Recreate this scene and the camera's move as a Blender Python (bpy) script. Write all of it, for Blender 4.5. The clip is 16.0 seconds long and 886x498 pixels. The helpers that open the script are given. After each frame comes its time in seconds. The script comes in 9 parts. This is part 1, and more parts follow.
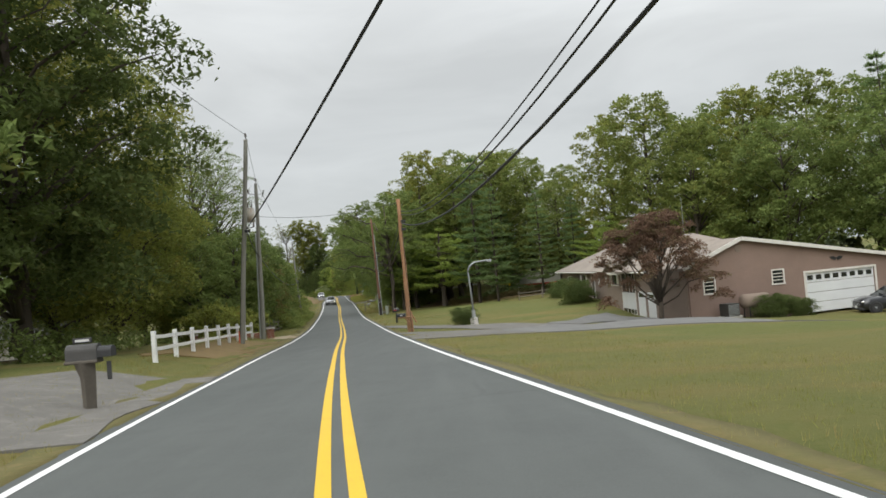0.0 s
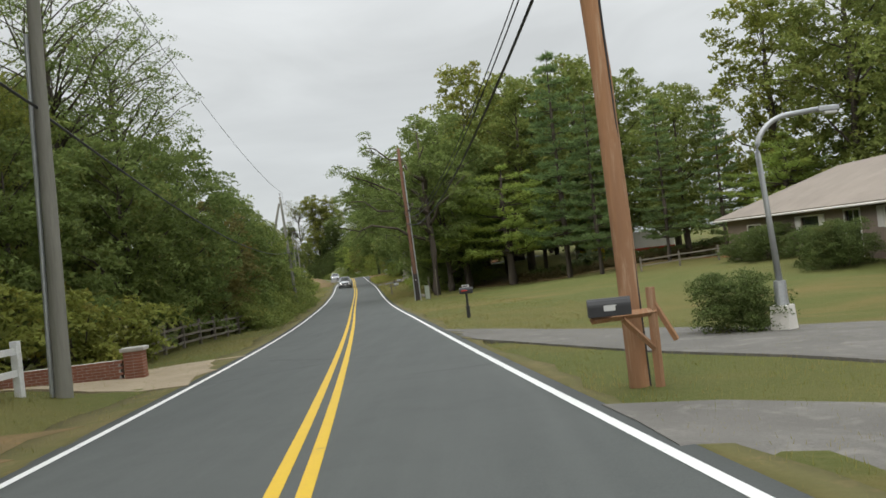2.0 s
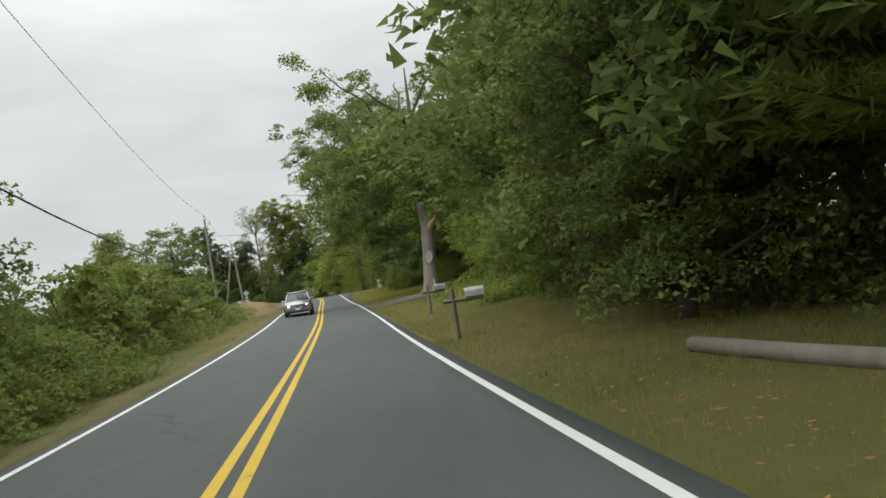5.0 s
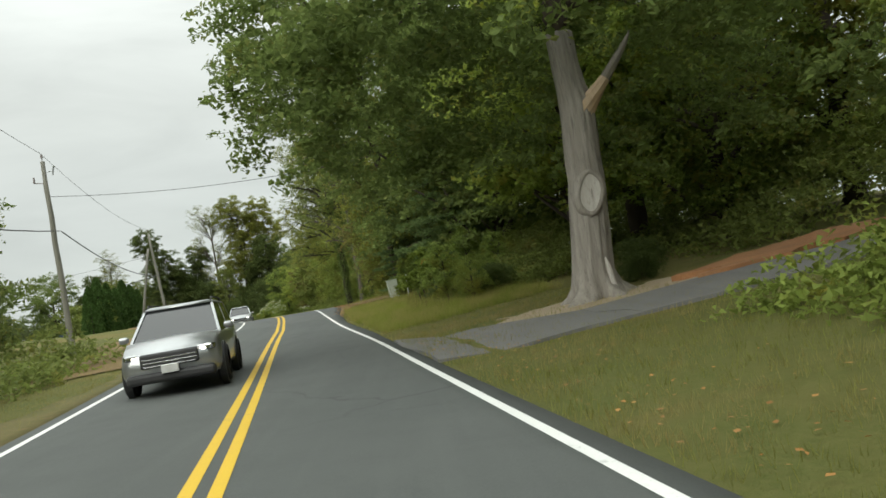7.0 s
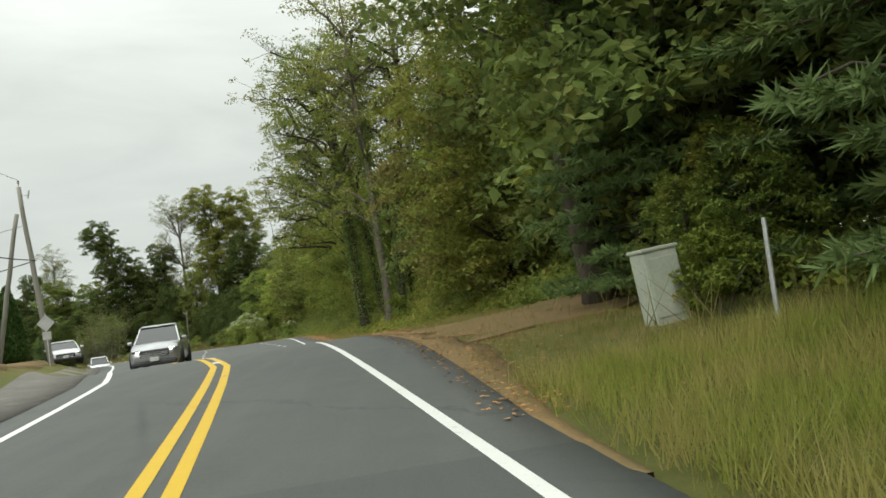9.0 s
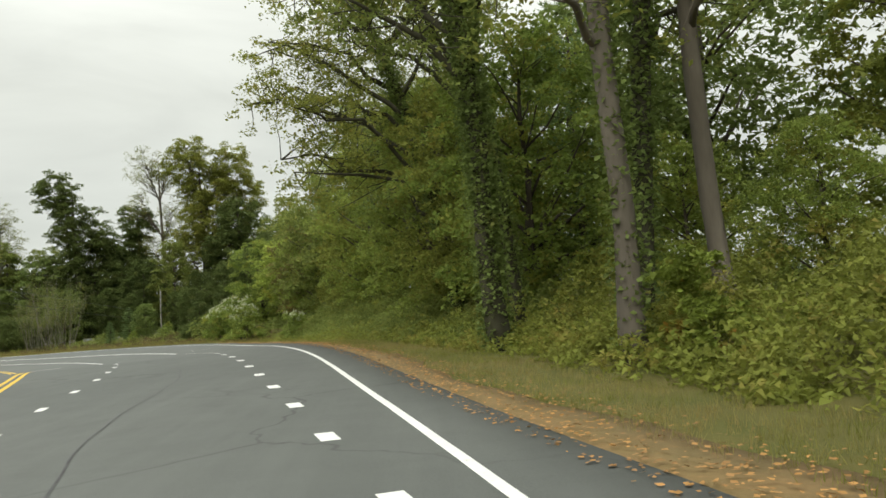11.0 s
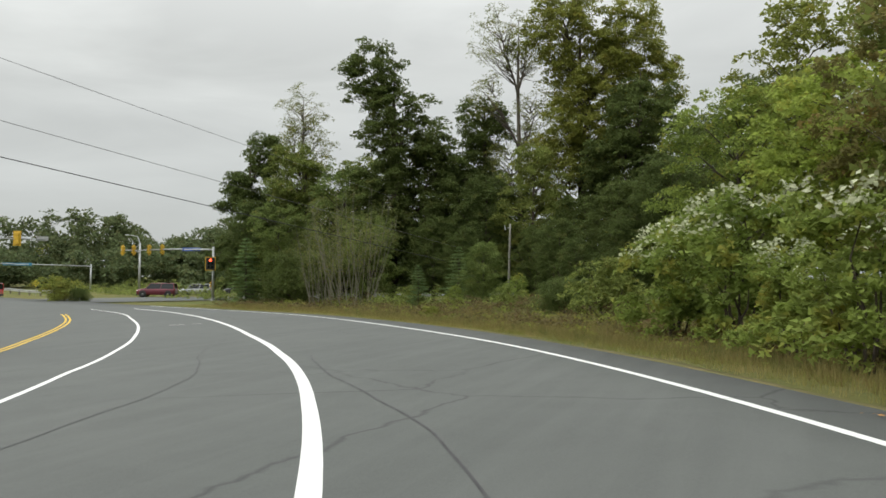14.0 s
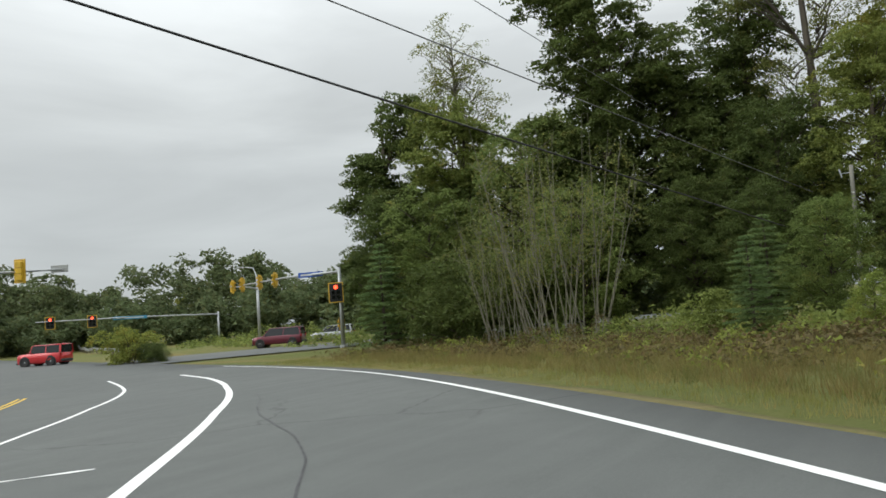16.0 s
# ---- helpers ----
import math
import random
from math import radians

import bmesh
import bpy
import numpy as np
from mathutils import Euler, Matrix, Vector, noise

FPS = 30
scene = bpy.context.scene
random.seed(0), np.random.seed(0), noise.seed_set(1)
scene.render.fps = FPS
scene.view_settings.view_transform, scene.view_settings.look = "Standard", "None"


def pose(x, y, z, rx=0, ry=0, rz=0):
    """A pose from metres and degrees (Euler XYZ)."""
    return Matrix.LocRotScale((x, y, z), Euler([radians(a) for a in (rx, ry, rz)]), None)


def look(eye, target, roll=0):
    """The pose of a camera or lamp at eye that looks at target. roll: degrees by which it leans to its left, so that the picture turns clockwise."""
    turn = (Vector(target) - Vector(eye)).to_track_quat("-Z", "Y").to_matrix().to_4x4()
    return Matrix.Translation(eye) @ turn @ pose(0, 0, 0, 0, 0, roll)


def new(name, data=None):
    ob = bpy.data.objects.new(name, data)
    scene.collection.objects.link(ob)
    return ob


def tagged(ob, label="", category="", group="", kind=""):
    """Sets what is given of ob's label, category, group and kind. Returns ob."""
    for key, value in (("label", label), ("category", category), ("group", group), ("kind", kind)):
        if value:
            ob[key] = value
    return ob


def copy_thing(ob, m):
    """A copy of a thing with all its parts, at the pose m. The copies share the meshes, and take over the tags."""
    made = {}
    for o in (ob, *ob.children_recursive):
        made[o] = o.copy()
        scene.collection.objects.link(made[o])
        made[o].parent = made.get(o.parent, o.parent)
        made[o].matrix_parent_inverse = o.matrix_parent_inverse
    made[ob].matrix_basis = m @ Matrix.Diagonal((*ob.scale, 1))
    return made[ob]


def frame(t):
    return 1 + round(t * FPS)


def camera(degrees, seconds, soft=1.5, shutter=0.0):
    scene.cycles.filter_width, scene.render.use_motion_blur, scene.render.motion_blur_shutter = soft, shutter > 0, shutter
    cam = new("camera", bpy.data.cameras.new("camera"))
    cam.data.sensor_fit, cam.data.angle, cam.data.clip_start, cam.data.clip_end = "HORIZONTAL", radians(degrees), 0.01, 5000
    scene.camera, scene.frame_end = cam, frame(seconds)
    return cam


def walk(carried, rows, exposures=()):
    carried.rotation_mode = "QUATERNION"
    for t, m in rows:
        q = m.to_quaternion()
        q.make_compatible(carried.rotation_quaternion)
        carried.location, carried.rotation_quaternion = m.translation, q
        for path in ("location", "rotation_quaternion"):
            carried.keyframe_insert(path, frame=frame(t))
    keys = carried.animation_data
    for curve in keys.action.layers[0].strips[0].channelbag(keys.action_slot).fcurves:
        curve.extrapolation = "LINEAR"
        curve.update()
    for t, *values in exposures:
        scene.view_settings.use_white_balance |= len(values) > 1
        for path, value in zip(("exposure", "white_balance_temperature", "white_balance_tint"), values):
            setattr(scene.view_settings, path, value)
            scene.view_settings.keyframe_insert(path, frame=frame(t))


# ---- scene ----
cam = camera(59.5, 16.0, soft=1.6)
PATH = [
    (0, (0.014, -0.002, 3.248), (0.006, 1.997, 3.304), -4.9),
    (0.5, (-1.239, 9.574, 2.903), (-1.255, 11.574, 2.9), -5.3),
    (1, (-2.314, 19.071, 2.412), (-2.343, 21.071, 2.412), -4.8),
    (1.5, (-3.476, 28.594, 1.954), (-3.521, 30.593, 1.96), -5.3),
    (2, (-4.709, 38.395, 1.578), (-4.774, 40.394, 1.595), -6.3),
    (2.5, (-6.065, 48.781, 1.157), (-6.14, 50.779, 1.185), -6.5),
    (3, (-7.556, 59.509, 0.737), (-7.628, 61.508, 0.777), -6.7),
    (3.5, (-9.139, 70.575, 0.376), (-9.203, 72.574, 0.428), -6.1),
    (4, (-10.744, 81.894, 0.006), (-10.81, 83.892, 0.069), -7.5),
    (6.5, (-17.886, 133.361, -0.579), (-17.817, 135.358, -0.505), -9.4),
    (7, (-19.32, 142.338, -0.527), (-19.245, 144.335, -0.44), -9.5),
    (7.5, (-20.644, 151.047, -0.537), (-20.552, 153.042, -0.44), -8.7),
    (8, (-21.967, 159.495, -0.413), (-21.861, 161.490, -0.308), -8.9),
    (8.5, (-23.226, 167.418, -0.372), (-23.119, 169.412, -0.258), -8.6),
    (9.3, (-25.303, 180.336, 0.050), (-25.171, 182.328, 0.175), -7.2),
    (10.1, (-27.532, 193.181, 0.390), (-27.380, 195.172, 0.480), -5.8),
    (10.55, (-28.840, 200.700, 0.260), (-28.700, 202.690, 0.360), -5.0),
    (11, (-30.183, 208.468, -0.129), (-30.06, 210.461, -0.01), -4.3),
    (11.5, (-31.781, 217.658, -0.16), (-32.011, 219.641, -0.023), -2.0),
    (12, (-33.637, 226.746, -0.035), (-33.919, 228.725, 0.027), -1.15),
    (12.5, (-36.128, 236.596, -0.28), (-36.551, 238.551, -0.258), -2.05),
    (13, (-38.844, 246.06, -0.652), (-39.253, 248.017, -0.629), -2.12),
    (13.5, (-42.345, 255.483, -1.153), (-42.821, 257.424, -1.088), -0.6),
    (14, (-46.155, 264.394, -1.354), (-46.909, 266.245, -1.277), 0.34),
    (14.5, (-50.074, 272.206, -1.484), (-50.975, 273.988, -1.38), 0.4),
    (15, (-54.733, 279.674, -1.688), (-55.74, 281.398, -1.565), -1.04),
    (15.5, (-59.621, 286.528, -1.972), (-60.648, 288.238, -1.83), -3.25),
    (16, (-64.226, 292.386, -2.187), (-65.342, 294.037, -2.015), -4.16),
]
walk(cam, [(t, look(eye, target, roll)) for t, eye, target, roll in PATH],
     ((0, 0.0, 6400, 9), (4, 0.05, 6400, 8), (6.5, 0.12, 6550, 3), (8.5, 0.12, 6600, 2), (11, 0.18, 6850, 3), (12, 0.06, 6750, 3), (13, 0.02, 6700, 4), (14.5, -0.06, 6450, 8), (16, -0.10, 6300, 7)))

# ---- light: an overcast autumn day ----
world = bpy.data.worlds.new("overcast_sky")
scene.world = world
world.use_nodes = True
wt = world.node_tree
wt.nodes.clear()


def wnode(kind, **inputs):
    n = wt.nodes.new(kind)
    for key, value in inputs.items():
        n.inputs[key].default_value = value
    return n


sky = wnode("ShaderNodeTexSky")
sky.sky_type, sky.sun_disc, sky.sun_elevation, sky.sun_rotation = "NISHITA", False, radians(33), radians(200)
sky_dim = wnode("ShaderNodeVectorMath")
sky_dim.operation = "SCALE"
sky_dim.inputs[3].default_value = 0.10
wt.links.new(sky.outputs[0], sky_dim.inputs[0])
coord = wnode("ShaderNodeTexCoord")
split = wnode("ShaderNodeSeparateXYZ")
wt.links.new(coord.outputs["Generated"], split.inputs[0])
rise = wnode("ShaderNodeValToRGB")
ramp = rise.color_ramp
ramp.elements[0].position, ramp.elements[0].color = 0.0, (0.50, 0.53, 0.545, 1)
ramp.elements[1].position, ramp.elements[1].color = 1.0, (2.75, 2.80, 2.78, 1)
for where, c in ((0.06, (0.635, 0.65, 0.65, 1)), (0.26, (0.735, 0.745, 0.735, 1)), (0.48, (1.24, 1.255, 1.25, 1))):
    el = ramp.elements.new(where)
    el.color = c
wt.links.new(split.outputs[2], rise.inputs[0])
squash = wnode("ShaderNodeMapping")
squash.inputs["Scale"].default_value = (1.6, 1.6, 6.5)
wt.links.new(coord.outputs["Generated"], squash.inputs["Vector"])
cloud = wnode("ShaderNodeTexNoise", Scale=1.7, Detail=6.0, Roughness=0.52, Distortion=0.5)
wt.links.new(squash.outputs[0], cloud.inputs["Vector"])
cloud_map = wnode("ShaderNodeMapRange")
cloud_map.inputs["From Min"].default_value, cloud_map.inputs["From Max"].default_value = 0.34, 0.68
cloud_map.inputs["To Min"].default_value, cloud_map.inputs["To Max"].default_value = 0.88, 1.08
wt.links.new(cloud.outputs[0], cloud_map.inputs[0])
shade = wnode("ShaderNodeVectorMath")
shade.operation = "SCALE"
wt.links.new(rise.outputs[0], shade.inputs[0])
wt.links.new(cloud_map.outputs[0], shade.inputs[3])
veil = wnode("ShaderNodeMix")
veil.data_type = "RGBA"
veil.inputs[0].default_value = 0.93
wt.links.new(sky_dim.outputs[0], veil.inputs[6])
wt.links.new(shade.outputs[0], veil.inputs[7])
back = wnode("ShaderNodeBackground", Strength=1.0)
wt.links.new(veil.outputs[2], back.inputs[0])
out = wnode("ShaderNodeOutputWorld")
wt.links.new(back.outputs[0], out.inputs[0])

sun_data = bpy.data.lights.new("sun", "SUN")
sun_data.energy, sun_data.angle, sun_data.color = 1.5, radians(40), (1.0, 0.97, 0.92)
sun = new("sun", sun_data)
sun.matrix_world = look((0, 0, 60), (34, 56, 18))
scene.view_settings.exposure = 0.0

# ---- materials ----
def material(name, rough=0.8, metal=0.0, spec=0.3):
    m = bpy.data.materials.new(name)
    m.use_nodes = True
    b = m.node_tree.nodes["Principled BSDF"]
    b.inputs["Roughness"].default_value = rough
    b.inputs["Metallic"].default_value = metal
    b.inputs["Specular IOR Level"].default_value = spec
    return m, m.node_tree, b


def position(t, scale=(1, 1, 1)):
    g = t.nodes.new("ShaderNodeNewGeometry")
    mp = t.nodes.new("ShaderNodeMapping")
    mp.inputs["Scale"].default_value = scale
    t.links.new(g.outputs["Position"], mp.inputs["Vector"])
    return mp.outputs[0]


def noise_of(t, vector, scale, detail=4.0, rough=0.55, distort=0.0):
    n = t.nodes.new("ShaderNodeTexNoise")
    n.inputs["Scale"].default_value, n.inputs["Detail"].default_value = scale, detail
    n.inputs["Roughness"].default_value, n.inputs["Distortion"].default_value = rough, distort
    t.links.new(vector, n.inputs["Vector"])
    return n.outputs[0]


def stretch(t, value, low, high, to_low=0.0, to_high=1.0):
    n = t.nodes.new("ShaderNodeMapRange")
    for k, v in zip(("From Min", "From Max", "To Min", "To Max"), (low, high, to_low, to_high)):
        n.inputs[k].default_value = v
    t.links.new(value, n.inputs[0])
    return n.outputs[0]


def blend(t, fac, a, b, mode="MIX"):
    n = t.nodes.new("ShaderNodeMix")
    n.data_type, n.blend_type = "RGBA", mode
    for slot, v in ((0, fac), (6, a), (7, b)):
        if isinstance(v, tuple):
            n.inputs[slot].default_value = (*v, 1.0)
        elif isinstance(v, float):
            n.inputs[slot].default_value = v
        else:
            t.links.new(v, n.inputs[slot])
    return n.outputs[2]


def bump(t, b, height, strength=0.3, distance=0.02):
    n = t.nodes.new("ShaderNodeBump")
    n.inputs["Strength"].default_value, n.inputs["Distance"].default_value = strength, distance
    t.links.new(height, n.inputs["Height"])
    t.links.new(n.outputs[0], b.inputs["Normal"])


def worn(name, a, b, coarse=1.0, fine=20.0, rough=0.8, metal=0.0, spec=0.3, stain=None, stain_amount=0.5, relief=0.2, squeeze=(1, 1, 1)):
    """A surface of two colours mixed at two scales, with stains and a fine relief."""
    m, t, p = material(name, rough, metal, spec)
    v = position(t, squeeze)
    big, small = noise_of(t, v, coarse, 5), noise_of(t, v, fine, 6, 0.65)
    c = blend(t, stretch(t, big, 0.32, 0.68), a, b)
    c = blend(t, stretch(t, small, 0.3, 0.75, 0.0, 0.55), c, tuple(0.6 * k for k in a))
    if stain:
        spots = noise_of(t, v, coarse * 3.1, 7, 0.7, 0.6)
        c = blend(t, stretch(t, spots, 0.52, 0.72, 0.0, stain_amount), c, stain)
    t.links.new(c, p.inputs["Base Color"])
    t.links.new(stretch(t, big, 0.3, 0.7, max(rough - 0.08, 0.02), min(rough + 0.1, 1)), p.inputs["Roughness"])
    if relief:
        bump(t, p, small, relief, 0.015)
    return m


def plain(name, c, rough=0.5, metal=0.0, spec=0.5, wear=0.25):
    return worn(name, c, tuple(k * (1 - wear) for k in c), 2.5, 40, rough, metal, spec, relief=0.04)


def leaf(name, a, b, tip=None, tip_share=0.0, through_light=0.35):
    """Foliage: a colour for each tree, each leaf and each part of the crown; some leaves have turned."""
    m, t, p = material(name, 0.6, 0, 0.1)
    info, geo = t.nodes.new("ShaderNodeObjectInfo"), t.nodes.new("ShaderNodeNewGeometry")
    c = blend(t, info.outputs["Random"], a, b)
    patch_noise = noise_of(t, geo.outputs["Position"], 0.45, 4)
    c = blend(t, stretch(t, patch_noise, 0.35, 0.68), c, tuple(0.5 * (i + j) * 1.25 for i, j in zip(a, b)))
    value = t.nodes.new("ShaderNodeHueSaturation")
    t.links.new(stretch(t, geo.outputs["Random Per Island"], 0, 1, 0.74, 1.34), value.inputs["Value"])
    t.links.new(c, value.inputs["Color"])
    c = value.outputs[0]
    if tip:
        turned = noise_of(t, geo.outputs["Position"], 0.9, 5, 0.6)
        c = blend(t, stretch(t, turned, 0.62 - 0.3 * tip_share, 0.74 - 0.24 * tip_share, 0.0, 0.85), c, tip)
    t.links.new(c, p.inputs["Base Color"])
    tr = t.nodes.new("ShaderNodeBsdfTranslucent")
    t.links.new(c, tr.inputs["Color"])
    mix = t.nodes.new("ShaderNodeMixShader")
    mix.inputs[0].default_value = through_light
    t.links.new(p.outputs[0], mix.inputs[1])
    t.links.new(tr.outputs[0], mix.inputs[2])
    t.links.new(mix.outputs[0], t.nodes["Material Output"].inputs[0])
    return m


def lamp_glow(name, c, strength):
    m, t, p = material(name, 0.3)
    p.inputs["Base Color"].default_value = (*c, 1)
    p.inputs["Emission Color"].default_value = (*c, 1)
    p.inputs["Emission Strength"].default_value = strength
    return m


def asphalt_material(name, a, b, crack=True):
    m, t, p = material(name, 0.86, 0, 0.35)
    v = position(t)
    big, mid = noise_of(t, v, 0.13, 5), noise_of(t, v, 1.1, 6, 0.6, 0.4)
    grain = noise_of(t, v, 55, 5, 0.7)
    c = blend(t, stretch(t, big, 0.32, 0.68), a, b)
    c = blend(t, stretch(t, mid, 0.42, 0.72, 0, 0.5), c, tuple(0.70 * k for k in a))
    c = blend(t, stretch(t, noise_of(t, position(t, (2.6, 0.16, 1)), 0.8, 5, 0.6), 0.45, 0.72, 0, 0.45), c, tuple(1.28 * k for k in b))
    c = blend(t, stretch(t, grain, 0.3, 0.7, 0.0, 0.6), c, tuple(1.35 * k for k in b))
    if crack:
        vor = t.nodes.new("ShaderNodeTexVoronoi")
        vor.feature, vor.inputs["Scale"].default_value = "DISTANCE_TO_EDGE", 0.16
        warp = noise_of(t, v, 0.9, 4)
        shift = t.nodes.new("ShaderNodeVectorMath")
        shift.operation = "ADD"
        t.links.new(v, shift.inputs[0])
        t.links.new(warp, shift.inputs[1])
        t.links.new(shift.outputs[0], vor.inputs["Vector"])
        some = stretch(t, noise_of(t, v, 0.07, 2), 0.5, 0.6)
        line = stretch(t, vor.outputs["Distance"], 0.0, 0.009, 0.6, 0.0)
        both = t.nodes.new("ShaderNodeMath")
        both.operation = "MULTIPLY"
        t.links.new(line, both.inputs[0])
        t.links.new(some, both.inputs[1])
        c = blend(t, both.outputs[0], c, (0.025, 0.025, 0.026))
    t.links.new(c, p.inputs["Base Color"])
    bump(t, p, grain, 0.35, 0.006)
    return m


def paint_material(name, c, under):
    """Road paint, scuffed so that the asphalt shows through in places."""
    m, t, p = material(name, 0.6, 0, 0.4)
    v = position(t)
    wear, grit = noise_of(t, v, 2.3, 7, 0.72), noise_of(t, v, 38, 4, 0.7)
    col = blend(t, stretch(t, wear, 0.35, 0.7, 0, 0.35), c, tuple(0.8 * k for k in c))
    col = blend(t, stretch(t, wear, 0.63, 0.74, 0, 0.75), col, under)
    col = blend(t, stretch(t, grit, 0.55, 0.75, 0, 0.35), col, under)
    t.links.new(col, p.inputs["Base Color"])
    return m


def grass_material():
    m, t, p = material("meadow_grass", 0.9, 0, 0.15)
    v = position(t)
    big, mid, fine = noise_of(t, v, 0.055, 4), noise_of(t, v, 0.55, 6, 0.65), noise_of(t, v, 9, 6, 0.75)
    c = blend(t, stretch(t, big, 0.4, 0.62), (0.088, 0.105, 0.026), (0.135, 0.120, 0.038))
    c = blend(t, stretch(t, mid, 0.42, 0.7, 0, 0.7), c, (0.066, 0.092, 0.020))
    c = blend(t, stretch(t, fine, 0.35, 0.72, 0, 0.6), c, (0.16, 0.145, 0.055))
    dry = noise_of(t, position(t, (0.05, 0.22, 1)), 1.0, 5, 0.6)
    c = blend(t, stretch(t, dry, 0.52, 0.66, 0, 0.6), c, (0.185, 0.135, 0.052))
    t.links.new(c, p.inputs["Base Color"])
    bump(t, p, fine, 0.8, 0.08)
    return m


ASPHALT = asphalt_material("worn_asphalt", (0.060, 0.0655, 0.063), (0.078, 0.083, 0.079))
ASPHALT_PALE = asphalt_material("pale_worn_asphalt", (0.072, 0.0765, 0.073), (0.092, 0.096, 0.091))
ASPHALT_OLD = asphalt_material("old_driveway_asphalt", (0.100, 0.099, 0.096), (0.135, 0.132, 0.125), False)
YELLOW = paint_material("yellow_road_paint", (0.62, 0.40, 0.015), (0.11, 0.11, 0.11))
WHITE = paint_material("white_road_paint", (0.72, 0.72, 0.70), (0.13, 0.13, 0.13))
GRASS = grass_material()
DRY_GRASS = worn("dry_verge_grass", (0.135, 0.112, 0.040), (0.098, 0.098, 0.030), 0.8, 14, 0.95, stain=(0.24, 0.165, 0.075), relief=0.6)
LEAF_LITTER = worn("fallen_leaves_and_grit", (0.20, 0.130, 0.056), (0.15, 0.115, 0.05), 1.2, 18, 0.95, stain=(0.29, 0.17, 0.07), relief=0.7)
GRAVEL = worn("gravel", (0.165, 0.155, 0.14), (0.125, 0.118, 0.106), 0.7, 26, 0.95, stain=(0.30, 0.28, 0.25), relief=0.7)
CLAY = worn("red_clay_bank", (0.34, 0.16, 0.07), (0.26, 0.14, 0.075), 0.9, 12, 0.95, stain=(0.40, 0.22, 0.11), relief=0.7)
SAND = worn("pale_sandy_soil", (0.36, 0.29, 0.20), (0.28, 0.225, 0.15), 0.9, 16, 0.95, stain=(0.42, 0.35, 0.26), relief=0.6)
CONCRETE = worn("concrete", (0.46, 0.44, 0.40), (0.36, 0.345, 0.31), 1.0, 22, 0.9, stain=(0.25, 0.235, 0.21))
BARK = worn("grey_brown_bark", (0.095, 0.078, 0.06), (0.062, 0.05, 0.039), 1.4, 14, 0.95, relief=0.9, squeeze=(1, 1, 0.22))
BARK_PALE = worn("pale_bark", (0.24, 0.22, 0.185), (0.17, 0.155, 0.13), 1.4, 14, 0.95, relief=0.8, squeeze=(1, 1, 0.2))
BARK_MID = worn("brown_grey_bark", (0.145, 0.125, 0.10), (0.095, 0.082, 0.066), 1.4, 14, 0.95, relief=0.9, squeeze=(1, 1, 0.2))
BARK_IVY = worn("mossy_dark_bark", (0.06, 0.055, 0.036), (0.045, 0.045, 0.024), 1.4, 14, 0.95, relief=0.9, squeeze=(1, 1, 0.25))
OLD_TRUNK = worn("weathered_grey_trunk", (0.31, 0.285, 0.25), (0.20, 0.18, 0.155), 2.2, 7, 0.95, stain=(0.085, 0.075, 0.065), stain_amount=0.9, relief=1.0, squeeze=(3.2, 3.2, 0.28))
BARE_WOOD = worn("bare_split_wood", (0.52, 0.36, 0.22), (0.44, 0.36, 0.27), 2.0, 18, 0.85, relief=0.5, squeeze=(1, 1, 0.2))
SCAR_WOOD = worn("grey_bare_heartwood", (0.52, 0.50, 0.46), (0.40, 0.37, 0.33), 2.5, 14, 0.85, stain=(0.16, 0.13, 0.11), stain_amount=0.6, relief=0.4, squeeze=(1.5, 1.5, 0.4))
POLE_GREY = worn("weathered_grey_pole_wood", (0.25, 0.24, 0.205), (0.17, 0.165, 0.14), 1.2, 20, 0.9, stain=(0.095, 0.105, 0.075), relief=0.5, squeeze=(2, 2, 0.12))
POLE_NEW = worn("orange_brown_pole_wood", (0.40, 0.21, 0.105), (0.26, 0.145, 0.085), 1.6, 22, 0.9, stain=(0.48, 0.36, 0.25), stain_amount=0.7, relief=0.7, squeeze=(2, 2, 0.15))
TARRED = worn("tarred_wood", (0.035, 0.030, 0.028), (0.055, 0.045, 0.04), 1.0, 18, 0.8, relief=0.5, squeeze=(2, 2, 0.3))
POLE_DARK = worn("creosoted_pole_wood", (0.21, 0.105, 0.062), (0.10, 0.062, 0.045), 0.45, 18, 0.85, stain=(0.05, 0.04, 0.035), relief=0.4, squeeze=(2, 2, 0.3))
FENCE_WHITE = worn("chipped_white_fence_paint", (0.74, 0.74, 0.72), (0.62, 0.62, 0.6), 1.5, 24, 0.7, stain=(0.4, 0.37, 0.32), stain_amount=0.4)
FENCE_GREY = worn("weathered_split_rail", (0.20, 0.175, 0.14), (0.13, 0.115, 0.095), 1.5, 18, 0.95, relief=0.6)
CABLE = plain("black_cable_jacket", (0.022, 0.022, 0.024), 0.6)
WIRE = plain("bare_grey_wire", (0.16, 0.16, 0.165), 0.5, 0.6)
GALV = worn("galvanised_steel", (0.47, 0.485, 0.49), (0.38, 0.39, 0.395), 1.3, 25, 0.5, 0.65, relief=0.05)
RUSTY_CAN = worn("streaked_grey_transformer_paint", (0.50, 0.48, 0.43), (0.42, 0.38, 0.31), 2.2, 15, 0.6, stain=(0.36, 0.17, 0.07), stain_amount=0.75, squeeze=(2, 2, 0.3))
PORCELAIN = plain("brown_glazed_porcelain", (0.16, 0.13, 0.12), 0.2)
STUCCO = worn("dusty_pink_painted_block", (0.27, 0.19, 0.155), (0.235, 0.165, 0.136), 0.5, 16, 0.9, stain=(0.27, 0.175, 0.14), stain_amount=0.35, relief=0.25)
